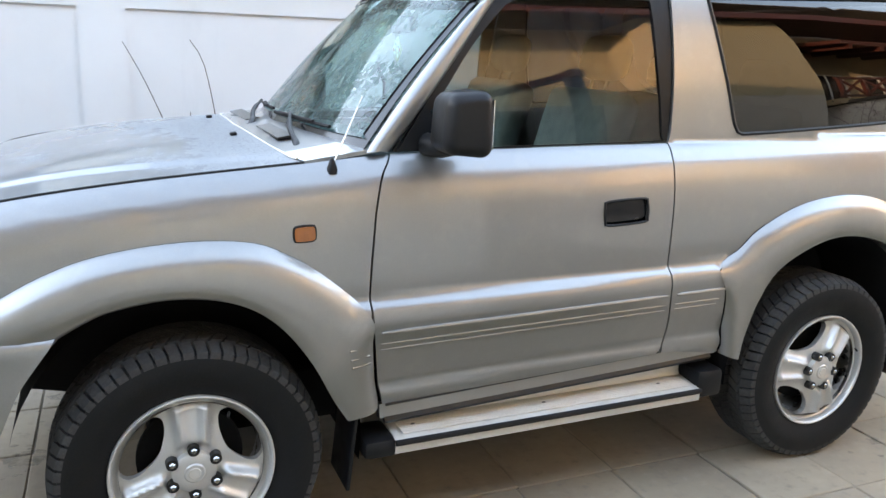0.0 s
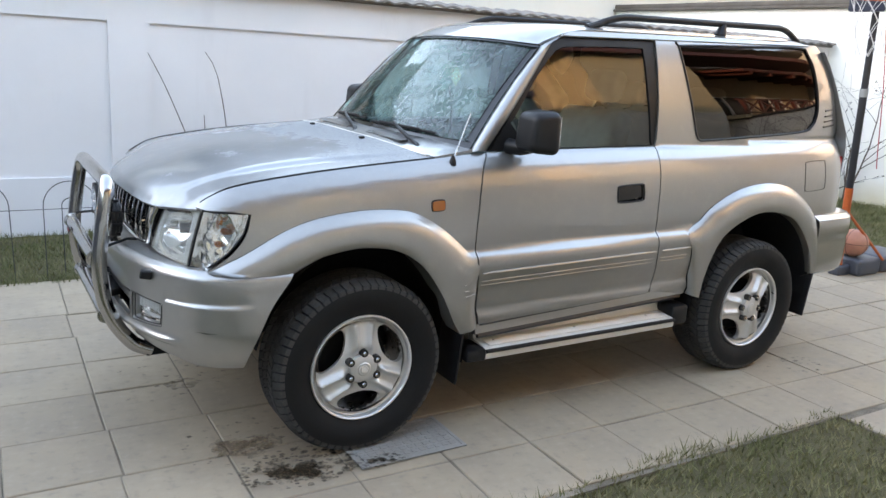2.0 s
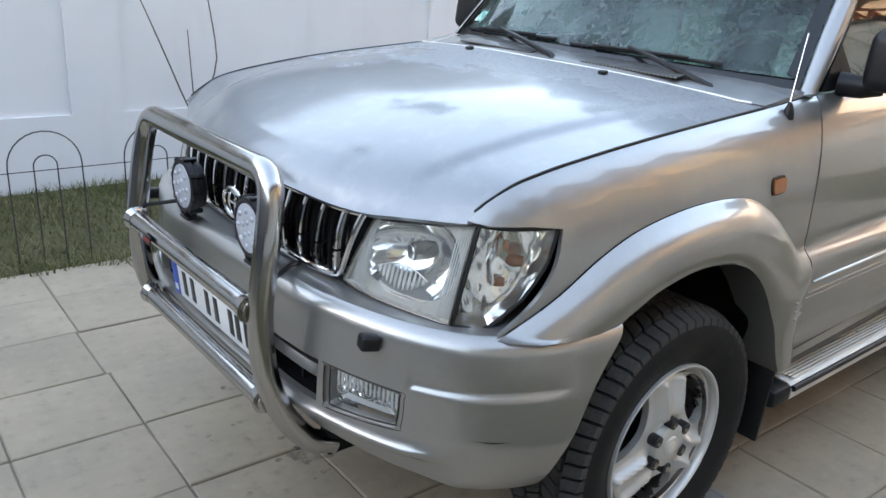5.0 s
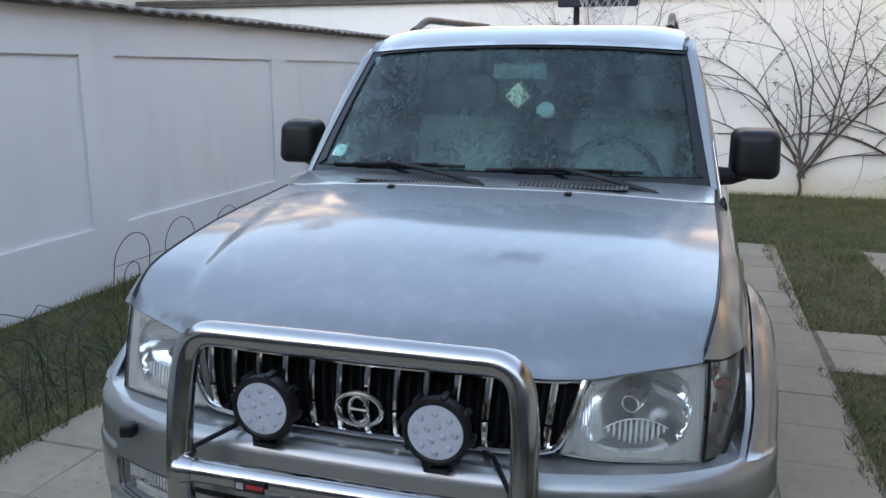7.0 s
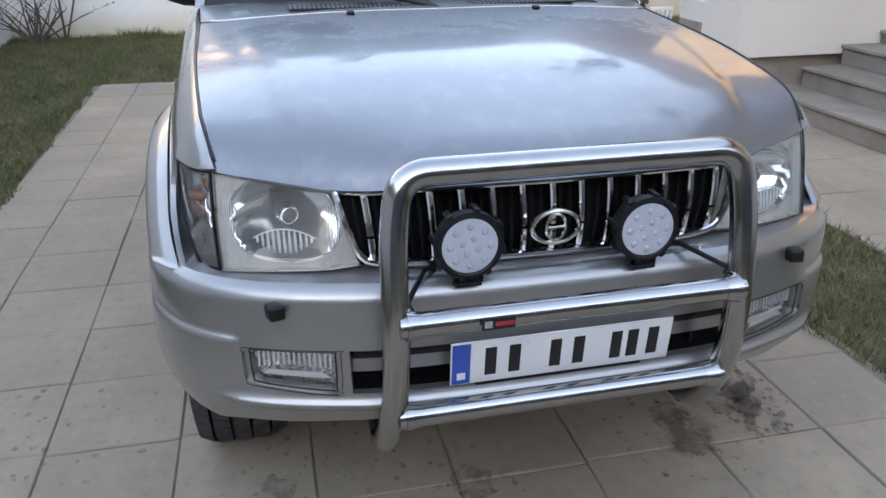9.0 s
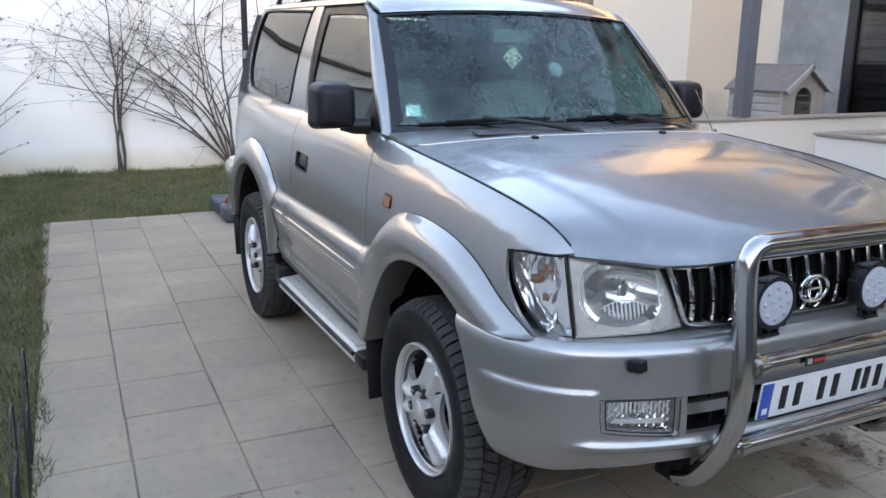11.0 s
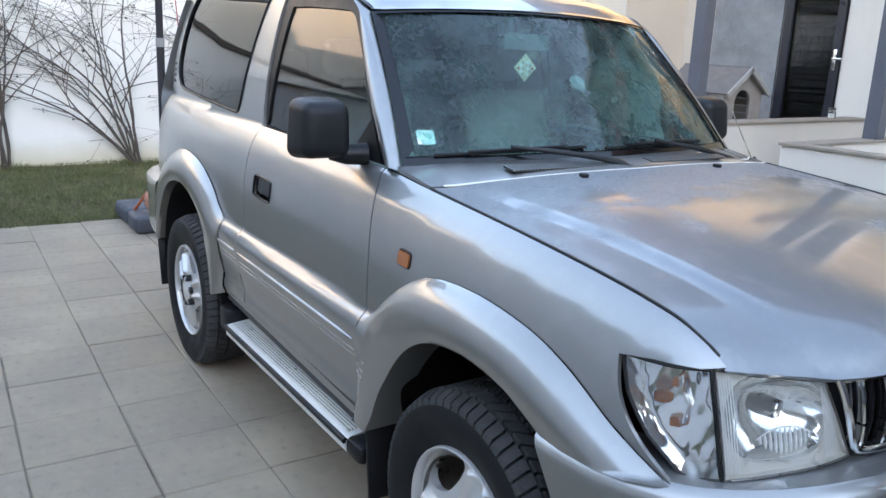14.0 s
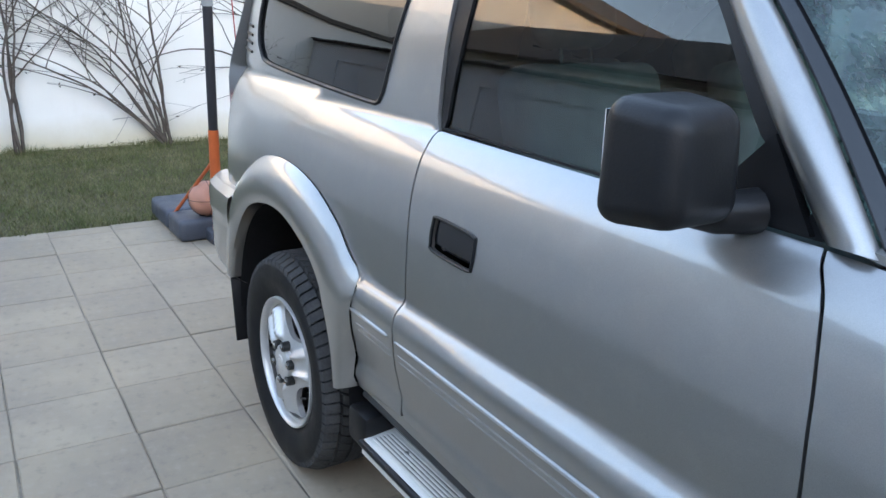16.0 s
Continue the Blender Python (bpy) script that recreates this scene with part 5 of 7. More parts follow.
part("badge", merged(oval(0.006, 0.915, 0.054, 0.037, 0.0055, -0.797), oval(0.006, 0.915, 0.022, 0.030, 0.004, -0.798), tube([(-0.797, -0.014, 0.915), (-0.797, 0.026, 0.915)], 0.004, 8)), M_CHROME, grille, "plain chrome oval badge")

# -- bull bar --
bull = thing("bull_bar", "polished steel tube bull bar", "")
bull.parent = car
RB = 0.029


def bent(pts, r=0.09, n=9):
    """A tube's centre line with rounded corners."""
    P = [np.array(p, float) for p in pts]
    out = [P[0]]
    for a, b, c in zip(P, P[1:], P[2:]):
        u, w = (a - b) / np.linalg.norm(a - b), (c - b) / np.linalg.norm(c - b)
        k = min(r, np.linalg.norm(a - b) * 0.48, np.linalg.norm(c - b) * 0.48)
        for t in np.linspace(0, 1, n):
            out.append((1 - t) ** 2 * (b + u * k) + 2 * t * (1 - t) * b + t**2 * (b + w * k))
    return np.array(out + [P[-1]])


YB = 0.385
HOOP = [(-0.735, 0.010, 0.395), (-0.800, 0.010, 0.422), (-0.868, 0.008, 0.510), (-0.908, 0.003, 0.610), (-0.924, 0.0, 0.760), (-0.896, -0.002, 0.965), (-0.874, -0.022, 1.086)]
hoop = bent([(x, YB + dy, z) for x, dy, z in HOOP] + [(x, -YB - dy, z) for x, dy, z in HOOP[::-1]])
part("hoop_tube", tube(hoop, RB, 20), M_STEEL, bull)
for z, nm, x in ((0.789, "upper_cross_tube", -0.932), (0.552, "lower_cross_tube", -0.900)):
    part(nm, tube([(x, -YB + 0.004, z), (x, YB - 0.004, z)], 0.026, 18), M_STEEL, bull)
    for sgn in (-1, 1):
        part("saddle_joint", tube([(x, sgn * (YB - 0.050), z), (x, sgn * (YB - 0.018), z)], [0.0272, 0.033], 18), M_STEEL, bull)
for sgn in (-1, 1):
    part("bracket", tube([(-0.92, sgn * (YB - 0.02), 0.825), (-0.80, sgn * 0.30, 0.845), (-0.76, sgn * 0.27, 0.835)], 0.006, 8), M_BLACK, bull)
    part("bolt", lathe([(-0.01, 0), (-0.01, 0.008), (0.02, 0.008)], 8, 0, (-0.925, sgn * (YB - 0.03), 0.815)), M_CHROME, bull)
    part("chassis_bracket", box((-0.76, sgn * 0.395 - 0.022, 0.375), (-0.66, sgn * 0.395 + 0.022, 0.47), 0.006), M_LINER, bull)
stick = part("sticker", turned(box((-0.002, -0.035, -0.013), (0.002, 0.035, 0.013), 0.001), pose(-0.9655, 0.185, 0.790)), M_INK, bull, "small black and red sticker")
part("sticker_bar", turned(box((-0.001, -0.020, -0.004), (0.001, 0.020, 0.004)), pose(-0.9685, 0.172, 0.790)), M_RED, stick)
part("sticker_bar", turned(box((-0.001, -0.008, -0.007), (0.001, 0.008, 0.007)), pose(-0.9685, 0.207, 0.790)), M_TRIM, stick)


# -- spot lamps --
def spot_lamp(y, z):
    o = part("spot_lamp", lathe([(0.0, 0.058), (-0.004, 0.066), (-0.002, 0.074), (0.014, 0.075), (0.018, 0.070), (0.028, 0.071), (0.032, 0.066), (0.042, 0.066), (0.046, 0.05), (0.05, 0.0)], 36, 0, (-0.848, y, z)), M_BLACK, car, "round black spot lamp with LED lens")
    part("lens", lathe([(-0.006, 0.0), (-0.006, 0.04), (-0.003, 0.060), (0.004, 0.061)], 32, 0, (-0.848, y, z)), M_LED, o, "milky lens over small LEDs")
    for k in range(12):
        a, r = (2 * math.pi * k / 8, 0.043) if k < 8 else (2 * math.pi * k / 4 + 0.4, 0.018)
        part("led", lathe([(-0.0105, 0.0), (-0.009, 0.005), (-0.005, 0.008)], 10, 0, (-0.848, y + r * math.cos(a), z + r * math.sin(a))), M_LENSDOME, o)
    part("bracket", merged(box((-0.85, y - 0.028, z - 0.094), (-0.82, y + 0.028, z - 0.084), 0.003), box((-0.84, y - 0.034, z - 0.09), (-0.825, y - 0.026, z - 0.05), 0.002), box((-0.84, y + 0.026, z - 0.09), (-0.825, y + 0.034, z - 0.05), 0.002)), M_BLACK, o)
    for k in range(8):
        a = 2 * math.pi * k / 8 + 0.2
        part("fin", turned(box((-0.002, -0.007, 0.070), (0.036, 0.007, 0.081), 0.002), pose(-0.848, y, z, math.degrees(a))), M_BLACK, o)


M_LED = plain("led_lens", (0.46, 0.48, 0.52), 0.12, 0, 0.08, 40, 200, 0.0, coat=0.8)
M_LENSDOME = plain("led_dome", (0.40, 0.42, 0.46), 0.08, 0, 0.2, 60, 200, 0.0, coat=0.8)
spot_lamp(0.214, 0.912)
spot_lamp(-0.186, 0.910)

# -- number plate, with plain bars for its characters --
PT = pose(-0.868, 0, 0.645, 0, -6, 0)
plate = part("number_plate", turned(box((-0.003, -0.26, -0.055), (0.003, 0.26, 0.055), 0.002), PT), M_WHITE, car, "white number plate with blue end strip")
part("blue_strip", turned(box((-0.0045, 0.216, -0.052), (-0.001, 0.257, 0.052), 0.001), PT), M_BLUE, plate)
for y in (0.170, 0.115, 0.020, -0.035, -0.125, -0.165, -0.215):
    part("plain_bar", turned(box((-0.0045, y - 0.013, -0.036), (-0.001, y + 0.013, 0.036), 0.001), PT), M_INK, plate)
part("plain_bar", turned(box((-0.0055, 0.227, -0.040), (-0.001, 0.246, -0.022)), PT), M_WHITE, plate)
part("plate_holder", turned(box((0.004, -0.2, -0.07), (0.05, 0.2, -0.04), 0.004), PT), M_BLACK, plate)


# -- wheels --
def tyre_sheet(R=0.379, w=0.132):
    prof = [(w * 0.70, 0.215), (w * 0.88, 0.235), (w * 1.0, 0.285), (w * 1.02, 0.315), (w * 0.96, 0.350), (w * 0.90, R - 0.028), (w * 0.82, R - 0.019), (w * 0.4, R - 0.016), (0, R - 0.016)]
    prof = prof + [(-a, b) for a, b in prof[-2::-1]]
    return lathe([(a, b) for a, b in prof][::-1], 72, 1)


def tread_sheet(R=0.379, w=0.132, n=62):
    V, F = [], []
    rows = [(-0.98, -0.665, 0.20, 0.10), (-0.585, -0.25, -0.55, 0.0), (-0.17, 0.17, 0.7, 0.5), (0.25, 0.585, 0.55, 0.0), (0.665, 0.98, -0.20, 0.10)]
    step = 2 * math.pi / n
    for k in range(n):
        for a, b, skew, ph in rows:
            for half in ((0.05, 0.44), (0.53, 0.88)) if abs(a + b) < 0.1 else ((0.06, 0.85),):
                k0 = len(V)
                for top in (0, 1):
                    for (uu, t) in ((a, half[0]), (b, half[0]), (b, half[1]), (a, half[1])):
                        ang = step * (k + ph + t + skew * (uu - a) / 0.35)
                        shoulder = 0.020 * max(0, abs(uu) - 0.62) / 0.35
                        r = R - 0.018 - shoulder if not top else R - shoulder
                        V.append((r * math.cos(ang), uu * w * (0.97 if top else 1.0), r * math.sin(ang)))
                F += [(k0, k0 + 1, k0 + 2, k0 + 3), (k0 + 7, k0 + 6, k0 + 5, k0 + 4)] + [(k0 + j, k0 + 4 + j, k0 + 4 + (j + 1) % 4, k0 + (j + 1) % 4) for j in range(4)]
    return Sheet(V, F)


def rim_face(x, z):
    """The dished face of the alloy wheel: three broad spokes, a raised hub; looks towards -y."""
    r, th = np.hypot(x, z), np.arctan2(z, x)
    dish = np.interp(r, [0, 0.055, 0.085, 0.12, 0.165, 0.19, 0.205], [0.004, 0.004, 0.000, -0.008, -0.018, -0.019, -0.006])
    across = (((th - math.pi / 2 + math.pi / 3) % (2 * math.pi / 3)) - math.pi / 3) * r
    half = 0.040 + 0.14 * np.maximum(0, r - 0.10)
    mid = np.clip((r - 0.060) / 0.03, 0, 1) * np.clip((0.197 - r) / 0.022, 0, 1)
    mid = mid * mid * (3 - 2 * mid)
    ridge = np.exp(-((np.abs(across) - half * 0.72) / (half * 0.30)) ** 2)
    body = 1 / (1 + np.exp((np.abs(across) - half) / 0.006))
    return xyz(x, -(dish + mid * (0.012 * body + 0.021 * ridge * np.clip((r - 0.05) / 0.05, 0, 1))), z)


def kidney(a0):
    pts = []
    for r, spread in ((0.187, 0.46), (0.188, 0.2), (0.188, 0), (0.188, -0.2), (0.187, -0.46), (0.168, -0.585), (0.137, -0.52), (0.110, -0.27), (0.102, 0), (0.110, 0.27), (0.137, 0.52), (0.168, 0.585)):
        pts.append((r * math.cos(a0 + spread), r * math.sin(a0 + spread)))
    return spline(pts, 44, True)


def wheel():
    w = thing("wheel", "", "")
    tyre = part("tyre", tyre_sheet(), M_RUBBER, w, "black off-road tyre with blocky tread", angle=50)
    part("tread", tread_sheet(), M_TREAD, tyre, flat=True)
    circ = [(0.208 * math.cos(a), 0.208 * math.sin(a)) for a in np.linspace(0, 2 * math.pi, 73)[:-1]]
    face = panel(circ, rim_face, 0.0085, holes=[kidney(math.pi / 2 + math.pi / 3 + 2 * math.pi * k / 3) for k in range(3)], rim=0.022)
    face.V[:, 1] += -0.105
    face.V[:, [0, 2]] *= 1.055
    rim = part("rim", face, M_ALLOY, w, "silver three-spoke alloy rim")
    part("rim_lip", lathe([(-0.045, 0.212), (-0.100, 0.2150), (-0.114, 0.2168), (-0.120, 0.2195), (-0.1225, 0.2235), (-0.121, 0.2270), (-0.110, 0.2285)][::-1], 64, 1), M_ALLOY, rim)
    part("rim_barrel", lathe([(0.10, 0.215), (-0.05, 0.196), (-0.10, 0.200)], 48, 1), M_NUT, rim)
    part("brake_disc", lathe([(-0.02, 0.0), (-0.02, 0.15), (0.0, 0.15)], 40, 1), M_LINER, w)
    part("hub_cap", lathe([(-0.1335, 0.0), (-0.1335, 0.026), (-0.130, 0.030), (-0.129, 0.056), (-0.126, 0.060), (-0.100, 0.062)], 36, 1), M_ALLOY, rim)
    part("cap_badge", lathe([(-0.1350, 0.0), (-0.1350, 0.016), (-0.133, 0.018)], 24, 1), M_STEP, rim)
    sock = mesh_of("nut_socket", lathe([(-0.1305, 0.0), (-0.1305, 0.0125), (-0.1315, 0.0135), (-0.1315, 0.0165), (-0.118, 0.0175), (-0.10, 0.0175)], 18, 1), M_INK)
    nut = mesh_of("wheel_nut", lathe([(-0.1385, 0.0), (-0.1375, 0.006), (-0.134, 0.0095), (-0.120, 0.0105)], 6, 1), M_STEEL)
    for k in range(6):
        a = 2 * math.pi * k / 6 + 0.5236
        o = new("wheel_nut", nut)
        o.parent = rim
        o.location = (0.068 * math.cos(a), 0, 0.068 * math.sin(a))
        q = new("nut_socket", sock)
        q.parent = rim
        q.location = o.location
    valve = part("valve", tube([(0.1, -0.118, 0.165), (0.095, -0.135, 0.158)], 0.004, 6), M_INK, rim)
    return w


w0 = wheel()
w0.parent = car
w0.location = (0.008, -0.737, 0.371)
tagged(w0, "off-road tyre on a silver alloy wheel")
for m in (pose(2.38, -0.762, 0.371, 0, 37, 0), pose(0.008, 0.737, 0.371, 0, 20, 180), pose(2.38, 0.762, 0.371, 0, 75, 180)):
    copy_thing(w0, m).parent = car


# -- side steps --
def side_step():
    zt = lambda x: 0.385 + 0.004 * (x - 0.56)
    prof = [(0.735, 0.085), (0.752, 0.086), (0.764, 0.076), (0.768, 0.020), (0.776, 0.006), (0.866, -0.004), (0.879, -0.010), (0.885, -0.022), (0.885, -0.052), (0.877, -0.058), (0.78, -0.05), (0.735, -0.03)]
    xs = np.linspace(0.60, 1.78, 20)
    V = [(x, -s, zt(x) + dz) for x in xs for s, dz in prof]
    m = len(prof)
    F = [(i * m + j, (i + 1) * m + j, (i + 1) * m + (j + 1) % m, i * m + (j + 1) % m) for i in range(len(xs) - 1) for j in range(m)] + [tuple(range(m)), tuple((len(xs) - 1) * m + j for j in range(m))[::-1]]
    body = Sheet(V, F)
    ribs = [tube([(x, -s, zt(x) + 0.0020) for x in (0.63, 1.2, 1.75)], 0.0042, 6) for s in np.linspace(0.778, 0.862, 8)]
    strip = tube([(x, -0.888, zt(x) - 0.016) for x in (0.60, 1.1, 1.78)], 0.010, 8)
    caps = [box((0.50, -0.886, zt(0.55) - 0.065), (0.61, -0.73, zt(0.55) - 0.002), 0.02), box((1.772, -0.88, zt(1.75) - 0.055), (1.89, -0.69, zt(1.75) + 0.055), 0.02)]
    studs = [lathe([(0.004, 0.0), (0.003, 0.006), (0.0, 0.008)], 10, 2, (x, -0.82, zt(x) + 0.003)) for x in (0.68, 1.16, 1.64)]
    return body, ribs, strip, caps, studs


for m in (0, 1):
    g = (lambda s: s) if m == 0 else (lambda s: s.mirrored())
    body_s, ribs, strip, caps, studs = side_step()
    st = part("side_step", g(body_s), M_STEP, car, "ribbed aluminium side step with black edge")
    for r in ribs:
        part("rib", g(r), M_STEP, st)
    for s in np.linspace(0.784, 0.856, 7):
        part("groove", g(tube([(x, -s, 0.3852 + 0.004 * (x - 0.56)) for x in (0.63, 1.2, 1.75)], 0.0030, 6)), M_NUT, st)
    part("edge_strip", g(strip), M_BLACK, st)
    for c in caps:
        part("end_cap", g(c), M_BLACK, st)
    for c in studs:
        part("stud", g(c), M_NUT, st)

# mud flaps
both("mud_flap", turned(box((-0.006, -0.09, -0.14), (0.006, 0.09, 0.12), 0.004), pose(0.465, -0.79, 0.37, 0, 6, 0)), M_BLACK)
both("mud_flap", turned(box((-0.006, -0.10, -0.13), (0.006, 0.10, 0.15), 0.004), pose(2.885, -0.79, 0.395, 0, 8, 0)), M_BLACK)


# -- mirrors --
def door_mirror():
    bm = bmesh.new()
    bmesh.ops.create_cube(bm, size=1)
    for v in bm.verts:
        top = v.co.z > 0
        out = v.co.y < 0
        front = v.co.x < 0
        v.co = Vector((0.765 + v.co.x * 0.145 + (0.012 if front and top else 0), -0.900 + v.co.y * (0.188 if not front else 0.155) + (0.010 if top and out else 0), 1.348 + v.co.z * (0.192 if not front else 0.165)))
    bmesh.ops.bevel(bm, geom=bm.edges[:], offset=0.036, segments=6, affect='EDGES', profile=0.5)
    bm.verts.ensure_lookup_table()
    s = Sheet([tuple(v.co) for v in bm.verts], [tuple(v.index for v in f.verts) for f in bm.faces])
    bm.free()
    return s


mg = box((0.8360, -0.968, 1.278), (0.8390, -0.832, 1.418), 0.0012)
sail = [(0.630, 1.254), (0.80, 1.256), (0.795, 1.30), (0.72, 1.385)]
for m in (0, 1):
    g = (lambda s: s) if m == 0 else (lambda s: s.mirrored())
    mi = part("door_mirror", g(door_mirror()), M_BLACK, car, "large black plastic door mirror", angle=80)
    part("mirror_glass", g(mg), M_MIRROR, mi)
    part("mirror_foot", g(merged(tube([(0.725, -0.755, 1.270), (0.745, -0.815, 1.268), (0.765, -0.860, 1.283)], [0.036, 0.032, 0.034], 12), )), M_BLACK, mi)
    part("mirror_sail", g(panel(sail, lambda a, b: on_cabin(a, b) + np.array([0, -0.004, 0]), 0.03, rim=0.02)), M_BLACK, mi)

# -- bonnet and scuttle fittings --
both("washer_jet", turned(box((-0.012, -0.012, -0.004), (0.010, 0.012, 0.008), 0.004), pose(0.226, -0.301, float(hood_z(np.array([0.226]), np.array([0.301]))[0]) + 0.003, 0, -8, 0)), M_BLACK)
sc_z = lambda x, y: float((hood_z(np.array([min(x, 0.34)]), np.array([y])) - 0.004 + 0.16 * max(0, x - 0.30))[0])
for sgn in (-1, 1):
    vent = part("scuttle_vent", turned(box((-0.024, -0.185, -0.004), (0.024, 0.185, 0.0006)), pose(0.358, sgn * 0.295, sc_z(0.358, 0.295) + 0.0035, 0, -9, 0)), M_INK, car)
    for k in range(25):
        part("slat", turned(box((-0.0255, -0.0044, -0.002), (0.0255, 0.0044, 0.0022)), pose(0.358, sgn * 0.295 + (k - 12) * 0.0150, sc_z(0.358, 0.295) + 0.0035, 0, -9, 0)), M_PAINT, vent)
seam_y = np.linspace(-0.72, 0.72, 40)
part("bonnet_rear_seal", tube(xyz(H_REAR(np.abs(seam_y)) + 0.003, seam_y, np.array([sc_z(float(H_REAR(abs(y))), abs(y)) for y in seam_y]) + 0.0025), 0.004, 6), M_STEP, car)


def wiper(piv, v0, y_in, y_out, y_arm):
    s0 = 0.742
    at = lambda y, v, h: screen(np.array([y / (0.744 - 0.108 * v)]), np.array([v]))[0] + np.array([-0.7 * h, 0, 0.7 * h])
    arm_end = at(y_arm, v0, 0.030)
    arm = tube(spline([piv, piv + np.array([0.012, 0.035, 0.018]), (piv + arm_end) / 2 + np.array([-0.01, 0, 0.012]), arm_end], 14), np.r_[0.014, 0.013, 0.011, [0.009] * 7, [0.006] * 4], 8)
    ys = np.linspace(y_in, y_out, 12)
    bl = tube([at(y, v0 - 0.012 + 0.016 * k / 11, 0.010) for k, y in enumerate(ys)], 0.006, 6)
    sp2 = tube([at(y, v0 - 0.010 + 0.016 * k / 11, 0.022) for k, y in enumerate(ys[2:-2])], 0.0045, 6)
    boss = lathe([(0.0, 0.0), (0.0, 0.016), (-0.03, 0.020)], 14, 2, tuple(piv + np.array([0, 0, 0.012])))
    return arm, bl, sp2, boss


for piv, a, b, c in ((np.array([0.335, 0.005, 1.246]), 0.64, 0.10, 0.40), (np.array([0.365, -0.583, 1.232]), 0.02, -0.52, -0.22)):
    arm, bl, sp2, boss = wiper(piv, 0.088, a, b, c)
    wp = part("wiper", arm, M_BLACK, car, "black windscreen wiper")
    part("blade", bl, M_RUBBER, wp)
    part("blade_frame", sp2, M_BLACK, wp)
    part("boss", boss, M_BLACK, wp)

an = part("antenna", tube([(0.428, -0.778, 1.218), (0.478, -0.758, 1.315), (0.526, -0.739, 1.410)], [0.0028, 0.0025, 0.002], 8), M_CHROME, car, "short chrome rod antenna on a black foot")
part("antenna_foot", lathe([(-0.012, 0.016), (0.004, 0.015), (0.016, 0.011), (0.030, 0.006), (0.034, 0.0)], 16, 2, (0.425, -0.781, 1.205)), M_BLACK, an)

mk = panel(spline([(0.302, 1.022), (0.302, 1.048), (0.310, 1.055), (0.350, 1.057), (0.358, 1.051), (0.358, 1.026), (0.350, 1.019), (0.310, 1.017)], 30, True), lambda a, b: on_side(a, b) + np.array([0, -0.007, 0]), 0.01, rim=0.012)
both("side_marker", mk, M_AMBER, label="orange side marker lamp")
mo = spline([(0.300, 1.021), (0.300, 1.049), (0.309, 1.057), (0.351, 1.059), (0.360, 1.052), (0.360, 1.025), (0.351, 1.017), (0.309, 1.015)], 30, True)
both("marker_gasket", tube(on_side(mo[:, 0], mo[:, 1]), 0.0035, 6, closed=True), M_BLACK)
ful = spline([(2.755, 1.035), (2.755, 1.155), (2.775, 1.176), (2.93, 1.182), (2.95, 1.165), (2.955, 1.04), (2.935, 1.018), (2.775, 1.012)], 60, True)
part("fuel_flap_gap", tube(on_side(ful[:, 0], ful[:, 1]), 0.0025, 5, closed=True), M_INK, car)
for k in range(4):
    z = 1.365 + 0.030 * k
    both("pillar_vent", tube([tuple(body_side(np.array([x]), np.array([z + 0.1 * (x - 2.99)]))[0] + [0, -0.001, 0]) for x in (2.995 + 0.006 * k, 3.05, 3.115 - 0.010 * k)], 0.0055, 6), M_INK)

# rear bumper
RB2 = spline([(2.872, 0.890), (3.10, 0.876), (3.24, 0.846), (3.325, 0.75), (3.365, 0.45), (3.372, 0.0)], 60)
rbq = np.linspace(0, 1, 60)
ROFF = smooth([0.50, 0.53, 0.60, 0.70, 0.735, 0.745, 0.80, 0.845, 0.865], [-0.05, -0.01, 0.0, 0.0, -0.004, 0.008, 0.008, 0.0, -0.03])


def rear_bumper(u, z):
    a = np.abs(u)
    return xyz(np.interp(1 - a, rbq, RB2[:, 0]) + ROFF(z) * np.clip(1 - a * 0.7, 0.2, 1), -np.sign(u) * (np.interp(1 - a, rbq, RB2[:, 1]) + ROFF(z) * a), z)


rb = part("rear_bumper", surf(rear_bumper, np.linspace(-1, 1, 61), np.linspace(0.50, 0.866, 16)), M_LOWER, car)
part("bumper_top", surf(lambda u, v: rear_bumper(u, 0.866 + 0 * u) * np.stack([1 - 0.03 * v, 1 - 0.10 * v, 1 + 0 * v], -1), np.linspace(-1, 1, 61), [0, 1]), M_LOWER, rb)

# roof rails
for sgn in (-1, 1):
    y = 0.565
    rz = lambda x: float(roof_z(np.array([x]), np.array([y]))[0])
    line = bent([(1.30, y, rz(1.30) + 0.005), (1.46, y, rz(1.46) + 0.056), (2.74, y - 0.01, rz(2.7) + 0.058), (2.88, y - 0.015, rz(2.85) + 0.0)], 0.12, 8)
    t = tube(line, 0.017, 10)
    t.V[:, 1] = (t.V[:, 1] - y) * 0.9 + y
    foot = tube([(2.20, y, rz(2.2) - 0.005), (2.22, y, rz(2.2) + 0.055)], [0.034, 0.016], 10)
    foot2 = tube([(1.27, y, rz(1.27) - 0.006), (1.36, y, rz(1.36) + 0.022)], [0.022, 0.016], 10)
    rl = part("roof_rail", t if sgn == -1 else t, M_BLACK, car, "black roof rail")
    if sgn == -1:
        rl.data.transform(Matrix.Diagonal((1, -1, 1, 1)))
        rl.data.flip_normals()
    for f in (foot, foot2):
        part("rail_foot", f if sgn == 1 else f.mirrored(), M_BLACK, rl)

